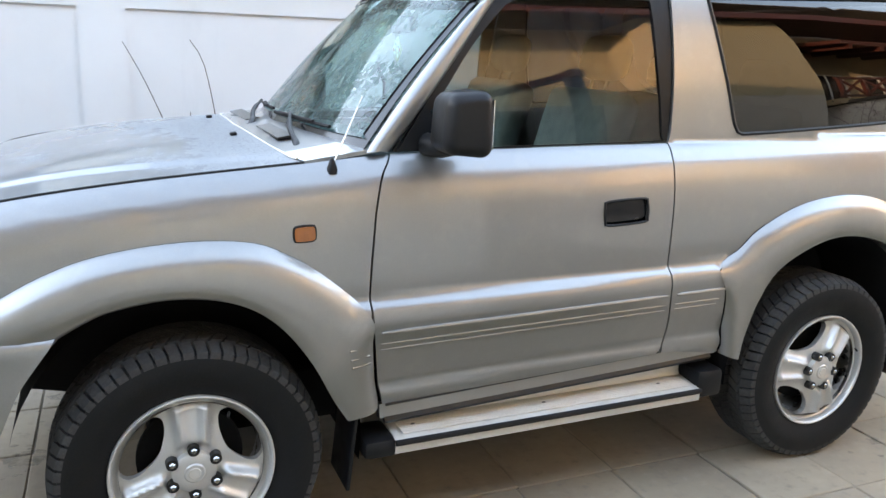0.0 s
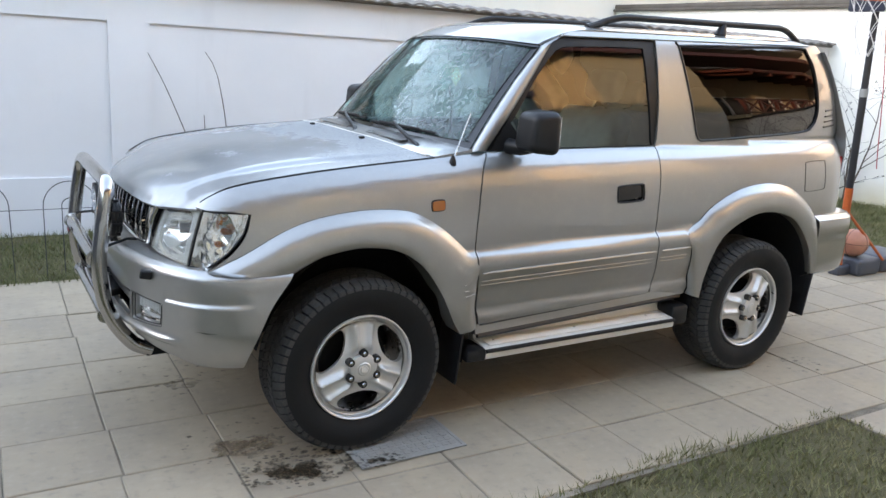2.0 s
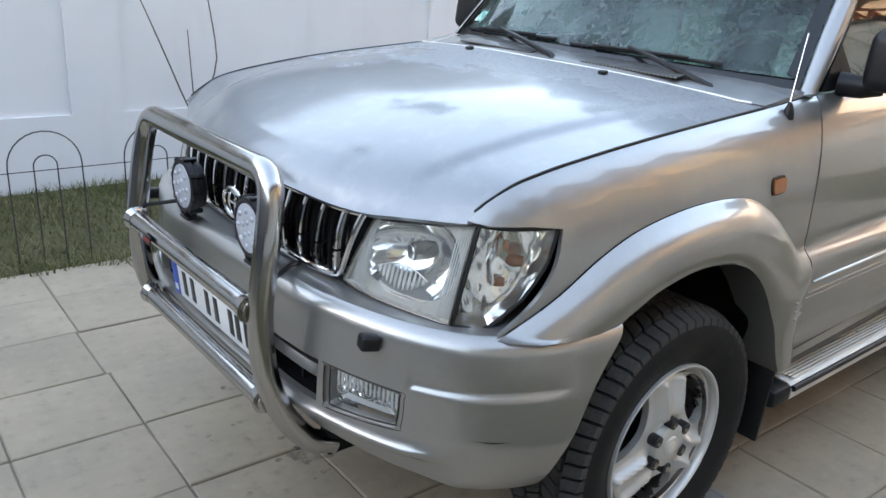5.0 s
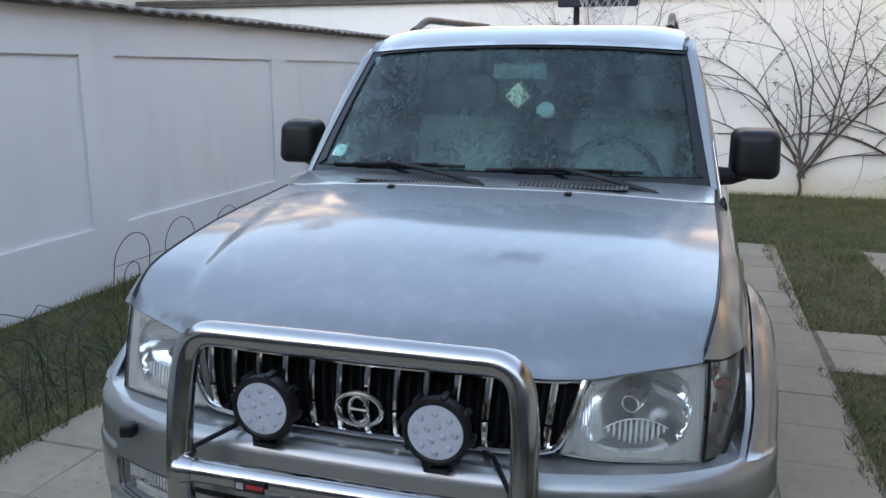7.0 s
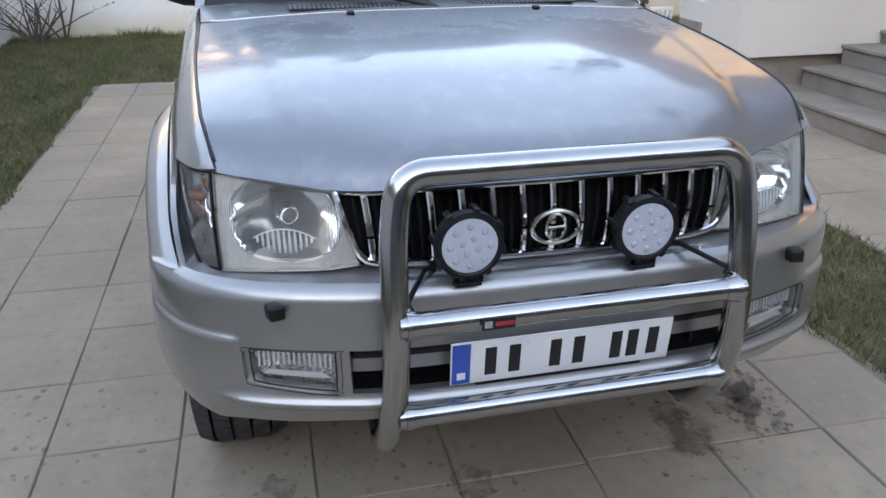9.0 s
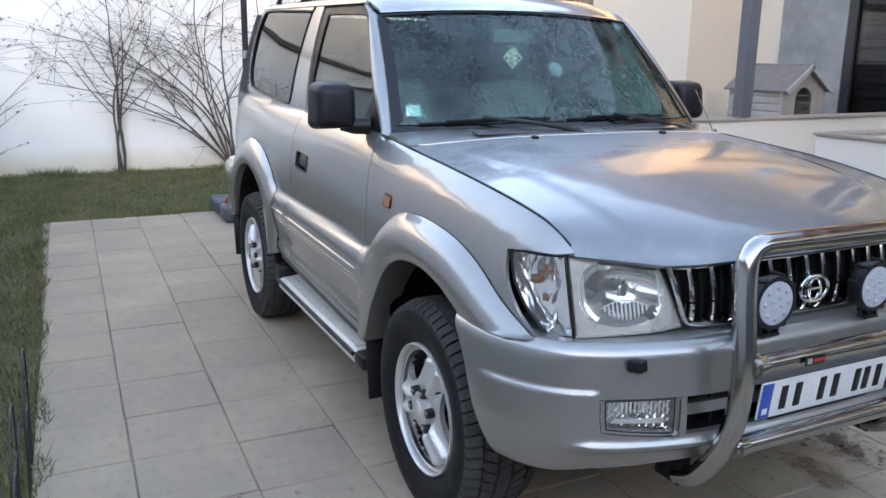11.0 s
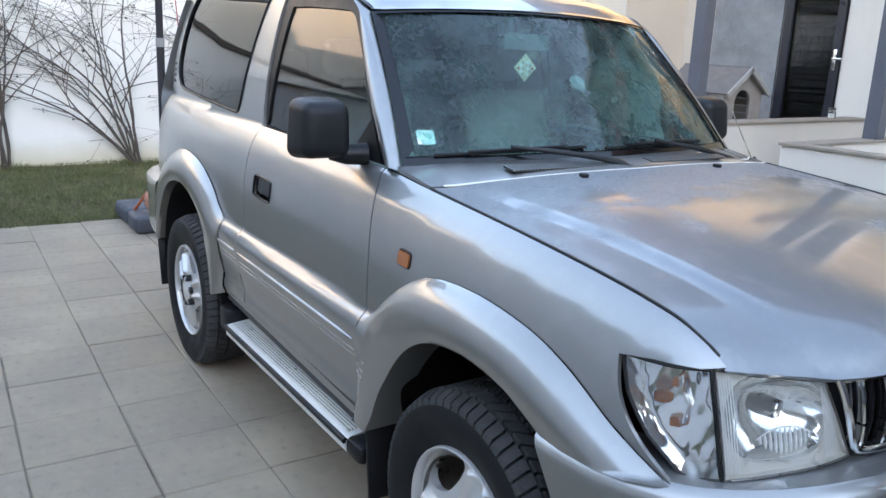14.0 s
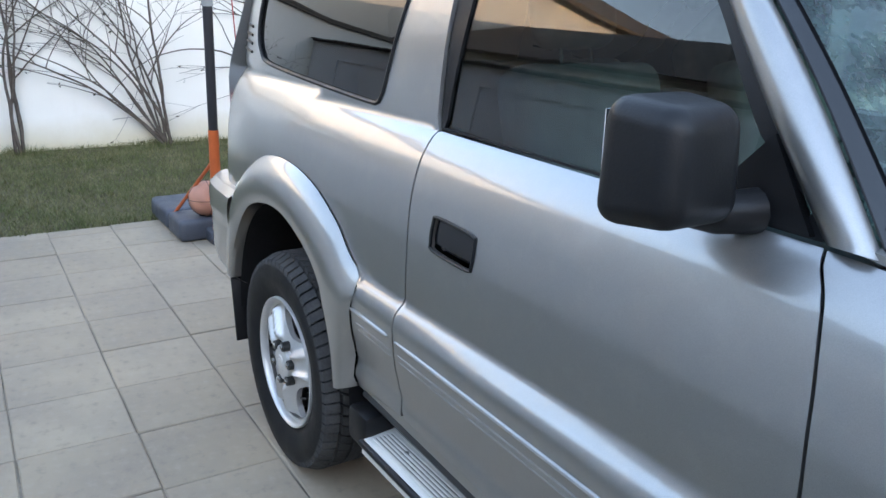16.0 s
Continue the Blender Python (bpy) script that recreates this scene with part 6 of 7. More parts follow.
# -- cabin --
part("dashboard", merged(surf(lambda u, v: xyz(0.50 + 0.30 * v + 0.05 * np.cos(u * 1.5), u * 0.70, 1.225 - 0.02 * v + 0.025 * (np.exp(-((u + 0.5) / 0.28) ** 2))), np.linspace(-1, 1, 30), np.linspace(0, 1, 8)), surf(lambda u, v: xyz(0.80 + 0.08 * v, u * 0.70, 1.205 - 0.35 * v + 0.025 * np.exp(-((u + 0.5) / 0.28) ** 2) * (1 - v)), np.linspace(-1, 1, 30), np.linspace(0, 1, 5))), M_DASH, car)


def seat(y):
    def cushion(lo, hi, lean):
        return turned(box(lo, hi, 0.055, 4), lean)
    s = part("seat", cushion((-0.26, -0.24, -0.08), (0.24, 0.24, 0.08), pose(1.18, y, 0.86, 0, -6, 0)), M_SEAT, car, "grey cloth seat", angle=80)
    part("backrest", cushion((-0.07, -0.24, 0.0), (0.07, 0.24, 0.58), pose(1.40, y, 0.86, 0, 16, 0)), M_SEAT, s, angle=80)
    part("headrest", cushion((-0.05, -0.13, 0.0), (0.05, 0.13, 0.17), pose(1.575, y, 1.455, 0, 12, 0)), M_SEAT, s, angle=80)
    for k in (-0.05, 0.05):
        part("headrest_post", tube([(1.555, y + k, 1.39), (1.585, y + k, 1.48)], 0.006, 6), M_NUT, s)


seat(-0.38)
seat(0.38)
rs = part("rear_seat", turned(box((-0.22, -0.58, -0.08), (0.22, 0.58, 0.08), 0.05, 4), pose(2.05, 0, 0.85)), M_SEAT, car, "grey cloth rear bench", angle=80)
part("backrest", turned(box((-0.06, -0.58, 0), (0.06, 0.58, 0.52), 0.05, 4), pose(2.28, 0, 0.86, 0, 14, 0)), M_SEAT, rs, angle=80)
for k in (-0.32, 0.32):
    part("headrest", turned(box((-0.045, -0.12, 0), (0.045, 0.12, 0.15), 0.04, 4), pose(2.43, k, 1.40, 0, 10, 0)), M_SEAT, rs, angle=80)
a = np.linspace(0, 2 * math.pi, 41)[:-1]
sw = part("steering_wheel", turned(tube(xyz(0 * a, 0.185 * np.cos(a), 0.185 * np.sin(a)), 0.015, 10, closed=True), pose(0.90, -0.38, 1.20, 0, 25, 0)), M_BLACK, car)
part("wheel_boss", turned(merged(box((-0.03, -0.07, -0.05), (0.03, 0.07, 0.05), 0.02), box((-0.008, -0.18, -0.02), (0.008, 0.18, 0.015), 0.005)), pose(0.895, -0.38, 1.20, 0, 25, 0)), M_BLACK, sw)
part("cabin_floor", merged(box((0.56, -0.70, 0.58), (1.86, 0.70, 0.62)), box((1.86, -0.43, 0.58), (2.98, 0.43, 0.62))), M_LINER, car)
hl = surf(lambda u, v: xyz(u, v, roof_z(u, v) - 0.035), np.linspace(1.0, 2.92, 20), np.linspace(-0.60, 0.60, 16), flip=True)
part("headlining", hl, M_TRIM, car)
for sgn in (-1, 1):
    part("door_card", box((0.62, sgn * 0.70 - 0.012, 0.62), (1.60, sgn * 0.70 + 0.012, 1.215), 0.01), M_DASH, car)
    part("side_trim", box((1.62, sgn * 0.69 - 0.012, 0.93), (2.95, sgn * 0.69 + 0.012, 1.265), 0.01), M_TRIM, car)
im = part("rear_view_mirror", box((0.90, -0.114, 1.602), (0.93, 0.108, 1.666), 0.012), plain("mirror_shell", (0.17, 0.18, 0.185), 0.5, 0, 0.1), car)
part("mirror_stalk", tube([(0.915, 0, 1.655), (0.885, 0, 1.70)], 0.008, 8), M_BLACK, im)
part("mirror_face", box((0.929, -0.11, 1.607), (0.932, 0.11, 1.658), 0.001), M_MIRROR, im)
HANG = pose(0.90, 0.004, 1.540, 45, 0, 0)
dm = part("hanging_ornament", turned(box((-0.003, -0.037, -0.037), (0.003, 0.037, 0.037), 0.002), HANG), plain("pendant_card", (0.76, 0.56, 0.38), 0.45, 0, 0.45, 70, 260, 0.0), car, "diamond-shaped patterned pendant under the mirror")
for k in range(4):
    for q in range(4):
        if (k * 3 + q * 5) % 4:
            part("pattern_spot", turned(box((-0.0042, -0.030 + 0.0155 * k, -0.030 + 0.0155 * q), (0.0042, -0.0195 + 0.0155 * k, -0.0215 + 0.0155 * q)), HANG), (M_RED, M_TRIM, M_WHITE)[(k + 2 * q) % 3], dm)
part("cord", tube([(0.90, 0.004, 1.591), (0.905, 0.002, 1.62)], 0.0015, 5), M_INK, dm)
mt = part("suction_mount", turned(lathe([(-0.004, 0.0), (-0.004, 0.022), (0.0, 0.034), (0.006, 0.036), (0.012, 0.020), (0.03, 0.012)], 24, 0), pose(0.755, -0.134, 1.494, 0, 38, 0)), M_TRIM, car, "round pale suction mount on the windscreen")
part("mount_arm", tube([(0.775, -0.134, 1.480), (0.80, -0.136, 1.42), (0.80, -0.138, 1.30), (0.78, -0.138, 1.225)], 0.006, 8), M_BLACK, mt)
sk = part("windscreen_sticker", turned(box((-0.001, -0.028, -0.026), (0.001, 0.028, 0.026)), pose(0.572, 0.638, 1.336, 0, 42, -16)), M_WHITE, car, "small pale sticker inside the windscreen")
part("sticker_patch", turned(box((-0.002, -0.016, -0.012), (0.0, 0.016, 0.014)), pose(0.571, 0.638, 1.336, 0, 42, -16)), plain("sticker_green", (0.30, 0.55, 0.45), 0.5, 0, 0.1), sk)


# -- drain grate and stains by the front wheel --
grate = thing("drain_grate", "square cast drain cover set in the paving", "drain cover", at=(0.19, -0.865, 0.002))
part("frame", merged(box((-0.245, -0.15, 0.0), (0.255, -0.135, 0.006)), box((-0.245, 0.135, 0.0), (0.255, 0.15, 0.006)), box((-0.245, -0.135, 0.0), (-0.23, 0.135, 0.006)), box((0.24, -0.135, 0.0), (0.255, 0.135, 0.006))), M_GRATE, grate, flat=True)
part("lid", box((-0.228, -0.133, 0.0), (0.238, 0.133, 0.004)), M_GRATE, grate, flat=True)
cell = mesh_of("raised_cell", box((-0.014, -0.014, 0.004), (0.014, 0.014, 0.0065), 0.002, 1), M_GRATE, flat=True)
for i in range(12):
    for j in range(6):
        o = new("raised_cell", cell)
        o.parent = grate
        o.location = (-0.20 + i * 0.037, -0.10 + j * 0.040, 0)


def blot(name, cx, cy, rx, ry, seed, mat, label, n=70, z=0.0035, patches=9):
    """A flat stain with a ragged edge and scattered drops."""
    rng = np.random.default_rng(seed)
    V, F = [], []
    for k in range(n):
        big = k < patches
        a, d = rng.uniform(0, 6.283), (0.5 if big else 1.25) * math.sqrt(rng.uniform(0, 1))
        px, py = cx + rx * d * math.cos(a), cy + ry * d * math.sin(a)
        r = rng.uniform(0.18, 0.36) * min(rx, ry) if big else rng.uniform(0.003, 0.013)
        m = 22 if big else 8
        k0 = len(V)
        zz = z + 0.00006 * k
        V.append((px, py, zz))
        for j in range(m):
            t = 2 * math.pi * j / m
            q = r * (1 + rng.uniform(-0.28, 0.28))
            V.append((px + q * math.cos(t) * 1.3, py + q * math.sin(t), zz))
        F += [(k0, k0 + 1 + j, k0 + 1 + (j + 1) % m) for j in range(m)]
    return solid(name, Sheet(V, F), mat, label, "stain", "stuff", flat=True)


def wet_mat(name, colour, most, rough):
    m, t, b = nodes_of(name)
    b.inputs["Base Color"].default_value = (*colour, 1)
    b.inputs["Roughness"].default_value = rough
    g = t.nodes.new("ShaderNodeNewGeometry")
    nz = add(t, "ShaderNodeTexNoise", Scale=22.0, Detail=6.0, Roughness=0.7)
    t.links.new(g.outputs["Position"], nz.inputs["Vector"])
    t.links.new(ramp(t, nz.outputs["Fac"], [(0.40, grey(0.0)), (0.62, grey(most))]), b.inputs["Alpha"])
    return m


M_OIL = wet_mat("old_oil", (0.050, 0.034, 0.020), 0.85, 0.45)
M_DAMP = wet_mat("damp", (0.13, 0.11, 0.09), 0.4, 0.6)
blot("oil_stain", -0.28, -0.90, 0.20, 0.12, 4, M_OIL, "dark brown oily stain with drops on the slabs", 220, patches=14)
blot("oil_stain", 0.02, -0.99, 0.12, 0.035, 9, M_OIL, "black damp streak beside the drain cover", 60, 0.009)
blot("rust_stain", -0.42, -0.62, 0.20, 0.20, 6, wet_mat("rust_damp", (0.24, 0.165, 0.105), 0.5, 0.75), "reddish damp patch under the bumper", 60)
blot("damp_spots", -0.35, 0.55, 0.22, 0.25, 8, M_DAMP, "small damp spots on the slabs", 40, patches=1)
blot("damp_spots", 0.05, 1.35, 0.25, 0.30, 10, M_DAMP, "small damp spots on the slabs", 60, patches=0)
blot("damp_spots", 2.75, -0.95, 0.16, 0.12, 12, M_DAMP, "small damp spots on the slabs", 30, patches=1)
blot("damp_spots", -0.55, 0.15, 0.30, 0.20, 14, M_DAMP, "small damp spots on the slabs", 30, patches=1)


# -- climbing shrubs, bare in winter --
def shrub(name, base, seed, stems, height, spread, label, bias=0.0, bare=0.0, trunk=0.0):
    rng = np.random.default_rng(seed)
    th = thing(name, label, "shrub", at=base)
    lines, leaves = [], []

    def grow(p, direc, length, r, depth):
        n = max(5, int(length / 0.09))
        pts, rad = [np.array(p)], [r]
        d = np.array(direc, float)
        bend = rng.uniform(-0.10, 0.10) if depth else rng.uniform(-0.03, 0.03)
        for k in range(n):
            d = d + np.array([0, bend + rng.normal(0, 0.06), (-0.10 if trunk and not depth else -0.055 if depth else -0.025) * k / n + rng.normal(0, 0.045)])
            d /= np.linalg.norm(d)
            q = pts[-1] + d * length / n
            q[0] = min(max(q[0] + rng.normal(0, 0.008), -0.30), 0.09)
            q[2] = max(q[2], 0.05)
            pts.append(q)
            rad.append(max(0.0016, r * (1 - 0.8 * (k + 1) / n)))
            if depth < 3 and k > 1 and (depth or k > bare * n) and rng.uniform() < (0.26 if depth < 2 else 0.16):
                s = rng.choice((-1, 1))
                nd = d + np.array([rng.normal(0, 0.2), s * rng.uniform(0.5, 1.2), rng.uniform(-0.3, 0.5)])
                grow(q, nd / np.linalg.norm(nd), length * rng.uniform(0.25, 0.6), rad[-1] * 0.65, depth + 1)
            elif depth >= 1 and rng.uniform() < 0.14:
                leaves.append(q + rng.normal(0, 0.015, 3))
        lines.append((pts, rad))
    for k in range(stems):
        a = bias + spread * ((k + 0.5) / stems * 2 - 1) + rng.normal(0, 0.06)
        foot = (rng.normal(0, 0.02), rng.normal(0, 0.03), -0.03 + trunk * rng.uniform(0.75, 1.25) if trunk else -0.03)
        grow(foot, (rng.normal(0, 0.05), math.sin(a), math.cos(a)), height * rng.uniform(0.7, 1.15), rng.uniform(0.012, 0.021), 0)
    if trunk:
        lines.append((spline([(0, 0.01, -0.03), (0, -0.02, trunk * 0.4), (0, 0.015, trunk * 0.8), (0, 0.0, trunk * 1.25)], 10), np.linspace(0.024, 0.014, 10)))
    tr, tw = [], []
    for pts, rad in lines:
        (tr if rad[0] > 0.0075 else tw).append(tube(pts, rad, 5, caps=False))
    for s in tr:
        part("stem", s, M_BARK, th)
    V, F = [], []
    for s in tw:
        k = len(V)
        V += list(s.V)
        F += [tuple(i + k for i in f) for f in s.F]
    if V:
        tagged(part("twig_tangle", Sheet(V, F), M_BARK, th), kind="stuff")
    V, F = [], []
    for q in leaves:
        for _ in range(2):
            a, b, sz = rng.uniform(0, 6.283), rng.uniform(-0.9, 0.9), rng.uniform(0.010, 0.024)
            u = np.array([math.cos(a) * math.cos(b), math.sin(a) * math.cos(b), math.sin(b)])
            w = np.cross(u, rng.normal(0, 1, 3))
            w /= np.linalg.norm(w)
            k = len(V)
            o = q + rng.normal(0, 0.012, 3)
            V += [o - u * sz, o + w * sz * 0.5, o + u * sz, o - w * sz * 0.5]
            F.append((k, k + 1, k + 2, k + 3))
    if V:
        tagged(part("dry_leaves", Sheet(V, F), M_DRYLEAF, th), kind="stuff")
    return th


shrub("climbing_shrub", (X_REAR - 0.12, 1.12, -0.03), 21, 4, 2.6, 0.12, "bare climbing shrub spread against the cream wall", 0.10, 0.30)
shrub("climbing_shrub", (X_REAR - 0.14, -0.38, -0.03), 25, 12, 2.9, 0.42, "bare climbing shrub with many stems against the wall", 0.38, 0.28)
shrub("climbing_shrub", (X_REAR - 0.12, -5.3, -0.03), 27, 8, 2.4, 1.0, "bare climbing shrub fanned out on the wall", 0.0, 0.1, 0.35)
shrub("climbing_shrub", (X_REAR - 0.12, -3.76, -0.03), 29, 9, 2.4, 1.05, "bare climbing shrub fanned out on the wall", 0.0, 0.1, 0.35)
shrub("climbing_shrub", (X_REAR - 0.12, -2.2, -0.03), 31, 10, 2.4, 1.1, "bare climbing shrub fanned out on the wall", 0.0, 0.1, 0.38)
shrub("climbing_shrub", (X_REAR - 0.12, 2.85, -0.03), 33, 3, 1.9, 0.5, "thin bare climbing stems on the cream wall")
shrub("garden_bush", (X_REAR - 0.45, 3.15, -0.03), 41, 16, 0.75, 0.9, "small leafless bush in the corner of the lawn")


def wall_plant():
    th = thing("wall_plant", "small dark evergreen climber at the foot of the white wall", "plant", at=(6.2, 3.48, -0.03))
    rng = np.random.default_rng(77)
    part("stem", tube(spline([(0, 0, 0), (0.03, 0.01, 0.3), (-0.02, 0.0, 0.6), (0.04, 0.01, 0.9)], 14), np.linspace(0.006, 0.002, 14), 5), M_BARK, th)
    V, F = [], []
    for _ in range(70):
        z = rng.uniform(0.3, 0.92)
        o = np.array([rng.normal(0, 0.035), rng.uniform(-0.05, 0.02), z])
        a, b, sz = rng.uniform(0, 6.283), rng.uniform(-0.7, 0.7), rng.uniform(0.014, 0.028)
        u = np.array([math.cos(a) * math.cos(b), 0.5 * math.sin(a), math.sin(b)])
        w = np.cross(u, rng.normal(0, 1, 3))
        w /= np.linalg.norm(w)
        k = len(V)
        V += [o - u * sz, o + w * sz * 0.6, o + u * sz, o - w * sz * 0.6]
        F.append((k, k + 1, k + 2, k + 3))
    tagged(part("leaves", Sheet(V, F), M_DRYLEAF, th), kind="stuff")


wall_plant()


def stem(pts):
    return tube(spline(pts, 16), np.linspace(0.007, 0.003, 16), 6)


st = thing("wall_vine", "three thin bare vine stems against the white wall", "vine")
VINE = [((0.52, 3.46, -0.02), (0.50, 3.46, 0.42), (0.443, 3.46, 0.53), (0.336, 3.46, 0.804), (0.16, 3.46, 1.234), (0.023, 3.46, 1.506)), ((0.53, 3.46, -0.02), (0.515, 3.46, 0.41), (0.64, 3.46, 0.66), (0.677, 3.46, 0.86), (0.596, 3.46, 1.35), (0.495, 3.46, 1.536)), ((0.525, 3.46, -0.02), (0.505, 3.46, 0.5), (0.48, 3.46, 1.0))]
for p in VINE:
    part("stem", stem(p), M_BARK, st)


# -- the house beside the drive --
house = thing("house", "beige rendered house with red-brown timber porch", "house")
YF = -7.2
part("wall", merged(box((-7.5, YF - 0.3, 0), (3.97, YF, 6.0)), box((4.78, YF - 0.3, 0), (18.0, YF, 6.0)), box((3.97, YF - 0.3, 2.78), (4.78, YF, 6.0)), box((3.97, YF - 0.3, 0), (4.78, YF, 0.62))), M_HOUSE, house, flat=True)
part("bay_wall", box((6.35, YF, 0), (8.58, -6.04, 5.84)), M_HOUSE, house, flat=True)
part("upper_wall", box((-7.5, YF, 2.92), (6.35, YF + 0.006, 5.84)), M_HOUSE2, house, flat=True)
part("far_wall", box((8.9, YF, 0), (18.0, YF + 0.006, 5.84)), M_HOUSE2, house, flat=True)
part("bay_upper_wall", merged(box((6.344, YF + 0.007, 2.92), (6.35, -6.034, 5.84)), box((6.35, -6.04, 2.92), (8.58, -6.034, 5.84))), M_HOUSE2, house, flat=True)
part("grey_wall_panel", box((4.80, YF, 0.6), (5.82, YF + 0.03, 2.9)), plain("grey_cement", (0.225, 0.23, 0.235), 0.85, 0, 0.3, 4, 60, 0.3), house, flat=True)
part("wall_pier", box((2.9, YF, 0.6), (3.92, YF + 0.06, 2.9)), M_TERRACE, house, flat=True)
hd = part("glazed_door", merged(box((3.98, YF - 0.02, 0.62), (4.08, YF + 0.04, 2.76)), box((4.66, YF - 0.02, 0.62), (4.77, YF + 0.04, 2.76)), box((4.08, YF - 0.02, 2.66), (4.66, YF + 0.04, 2.76)), box((4.08, YF - 0.02, 0.62), (4.66, YF + 0.04, 0.74))), M_DOORFRAME, house, "dark-framed glazed door with pale slats behind", flat=True)
part("pane", box((4.08, YF - 0.005, 0.74), (4.66, YF + 0.0, 2.66)), M_PANE, hd, flat=True)
for k in range(34):
    part("slat", turned(box((-0.27, -0.002, -0.022), (0.27, 0.002, 0.022)), pose(4.37, YF - 0.07, 0.80 + 0.055 * k + 0.012 * math.sin(k * 2.3), 22 + 14 * math.sin(k * 1.7), 0, 2.0 * math.sin(k * 3.1))), M_BLIND, hd, flat=True)
part("handle", merged(box((4.01, YF + 0.04, 1.50), (4.05, YF + 0.055, 1.74), 0.004), box((3.93, YF + 0.06, 1.62), (4.05, YF + 0.08, 1.645), 0.006)), M_CHROME, hd)
# plain closed box, added to keep light from behind off the door's slats
part("room", merged(box((3.4, YF - 2.2, 0.5), (5.4, YF - 2.1, 3.0)), box((3.3, YF - 2.2, 0.5), (3.4, YF - 0.3, 3.0)), box((5.4, YF - 2.2, 0.5), (5.5, YF - 0.3, 3.0)), box((3.3, YF - 2.2, 3.0), (5.5, YF - 0.3, 3.1)), box((3.3, YF - 2.2, 0.4), (5.5, YF - 0.3, 0.5))), M_TRIM, house, flat=True)


def window(x0, x1, z0, z1, y, host):
    f = part("window", merged(box((x0, y, z0), (x0 + 0.07, y + 0.05, z1)), box((x1 - 0.07, y, z0), (x1, y + 0.05, z1)), box((x0 + 0.07, y, z1 - 0.07), (x1 - 0.07, y + 0.05, z1)), box((x0 + 0.07, y, z0), (x1 - 0.07, y + 0.05, z0 + 0.07)), box(((x0 + x1) / 2 - 0.03, y, z0 + 0.07), ((x0 + x1) / 2 + 0.03, y + 0.05, z1 - 0.07))), M_WHITE, host, "white-framed window", flat=True)
    part("pane", box((x0 + 0.07, y + 0.012, z0 + 0.07), (x1 - 0.07, y + 0.02, z1 - 0.07)), M_GLOSSBLACK, f, flat=True)


for x0 in (-5.6, -2.9, -0.4, 2.3):
    window(x0, x0 + 1.3, 3.9, 5.2, YF + 0.008, house)
for x0 in (-5.0, -2.2):
    window(x0, x0 + 1.2, 1.5, 2.7, YF + 0.008, house)
# roof with dark red-brown eaves
eave = part("roof", merged(turned(box((-8.2, -2.2, -0.06), (18.5, 2.2, 0.06)), pose(1.0 - 1.0, YF - 1.2, 6.55, 20, 0, 0)), box((-8.2, YF + 0.1, 5.84), (18.5, -5.7, 5.94))), M_TILE, house, flat=True)
part("fascia", box((-8.2, -5.7, 5.70), (18.5, -5.62, 6.0)), M_TIMBER, house, flat=True)
# tall posts up to the eaves
for x, y, z0 in ((3.60, -4.26, 1.0), (2.23, -4.95, 0.97), (-2.2, -4.3, 0.97)):
    part("porch_post", box((x - 0.065, y - 0.065, z0), (x + 0.065, y + 0.065, 2.95), 0.008), M_COLUMN, house, flat=True)
for x in (3.60, 2.23, -2.2):
    part("post_beam", box((x - 0.06, YF, 2.95), (x + 0.06, -4.1, 3.11), 0.01), M_TIMBER, house, flat=True)
# balcony with crossed timber balustrade over the far part of the porch
part("balcony", box((9.0, YF, 2.62), (16.4, -6.0, 2.78)), M_HOUSE2, house, flat=True)
part("balcony_rail", merged(box((9.0, -6.02, 3.62), (16.4, -5.94, 3.70)), box((9.0, -6.02, 2.85), (16.4, -5.94, 2.92))), M_TIMBER, house, flat=True)
for x in np.arange(9.1, 16.2, 0.72):
    for sg in (-1, 1):
        part("brace", turned(box((-0.5, -0.025, -0.03), (0.5, 0.025, 0.03)), pose(x + 0.36, -5.98, 3.27, 0, 44 * sg, 0)), M_TIMBER, house, flat=True)
    part("baluster", box((x - 0.04, -6.02, 2.78), (x + 0.04, -5.94, 3.70)), M_TIMBER, house, flat=True)

part("balcony_roof", turned(box((9.0, -0.95, -0.05), (16.6, 0.95, 0.05)), pose(0, -6.3, 5.0, -20, 0, 0)), M_TIMBER, house, flat=True)
for x in np.arange(9.3, 16.5, 0.9):
    part("balcony_rafter", turned(box((x - 0.05, -0.95, -0.17), (x + 0.05, 0.95, -0.05)), pose(0, -6.3, 5.0, -20, 0, 0)), M_TIMBER, house, flat=True)
for x0 in (9.5, 11.4, 13.3):
    window(x0, x0 + 1.3, 2.9, 4.3, YF + 0.008, house)

# terrace with parapets, steps
terrace = thing("terrace", "raised terrace with pale rendered parapet on a stone plinth", "terrace", kind="structure")
part("plinth", merged(box((3.58, -4.3, -0.03), (3.98, -3.34, 0.42)), box((3.58, -7.2, -0.03), (3.70, -4.3, 0.42)), box((3.70, -7.2, -0.03), (6.30, -4.3, 0.38)), box((-6.5, -7.2, -0.03), (2.2, -3.86, 0.38))), M_CONCRETE, terrace, flat=True)
part("parapet", merged(box((3.5, -4.3, 0.42), (4.06, -3.24, 0.965)), box((3.5, -7.2, 0.42), (3.73, -4.3, 0.965)), box((3.73, -7.2, 0.38), (6.30, -4.3, 0.60))), M_TERRACE, terrace, flat=True)
part("parapet_cap", merged(box((3.48, -4.3, 0.965), (4.08, -3.22, 0.99), 0.004), box((3.48, -7.2, 0.965), (3.75, -4.302, 0.99), 0.004)), M_CONCRETE, terrace, flat=True)
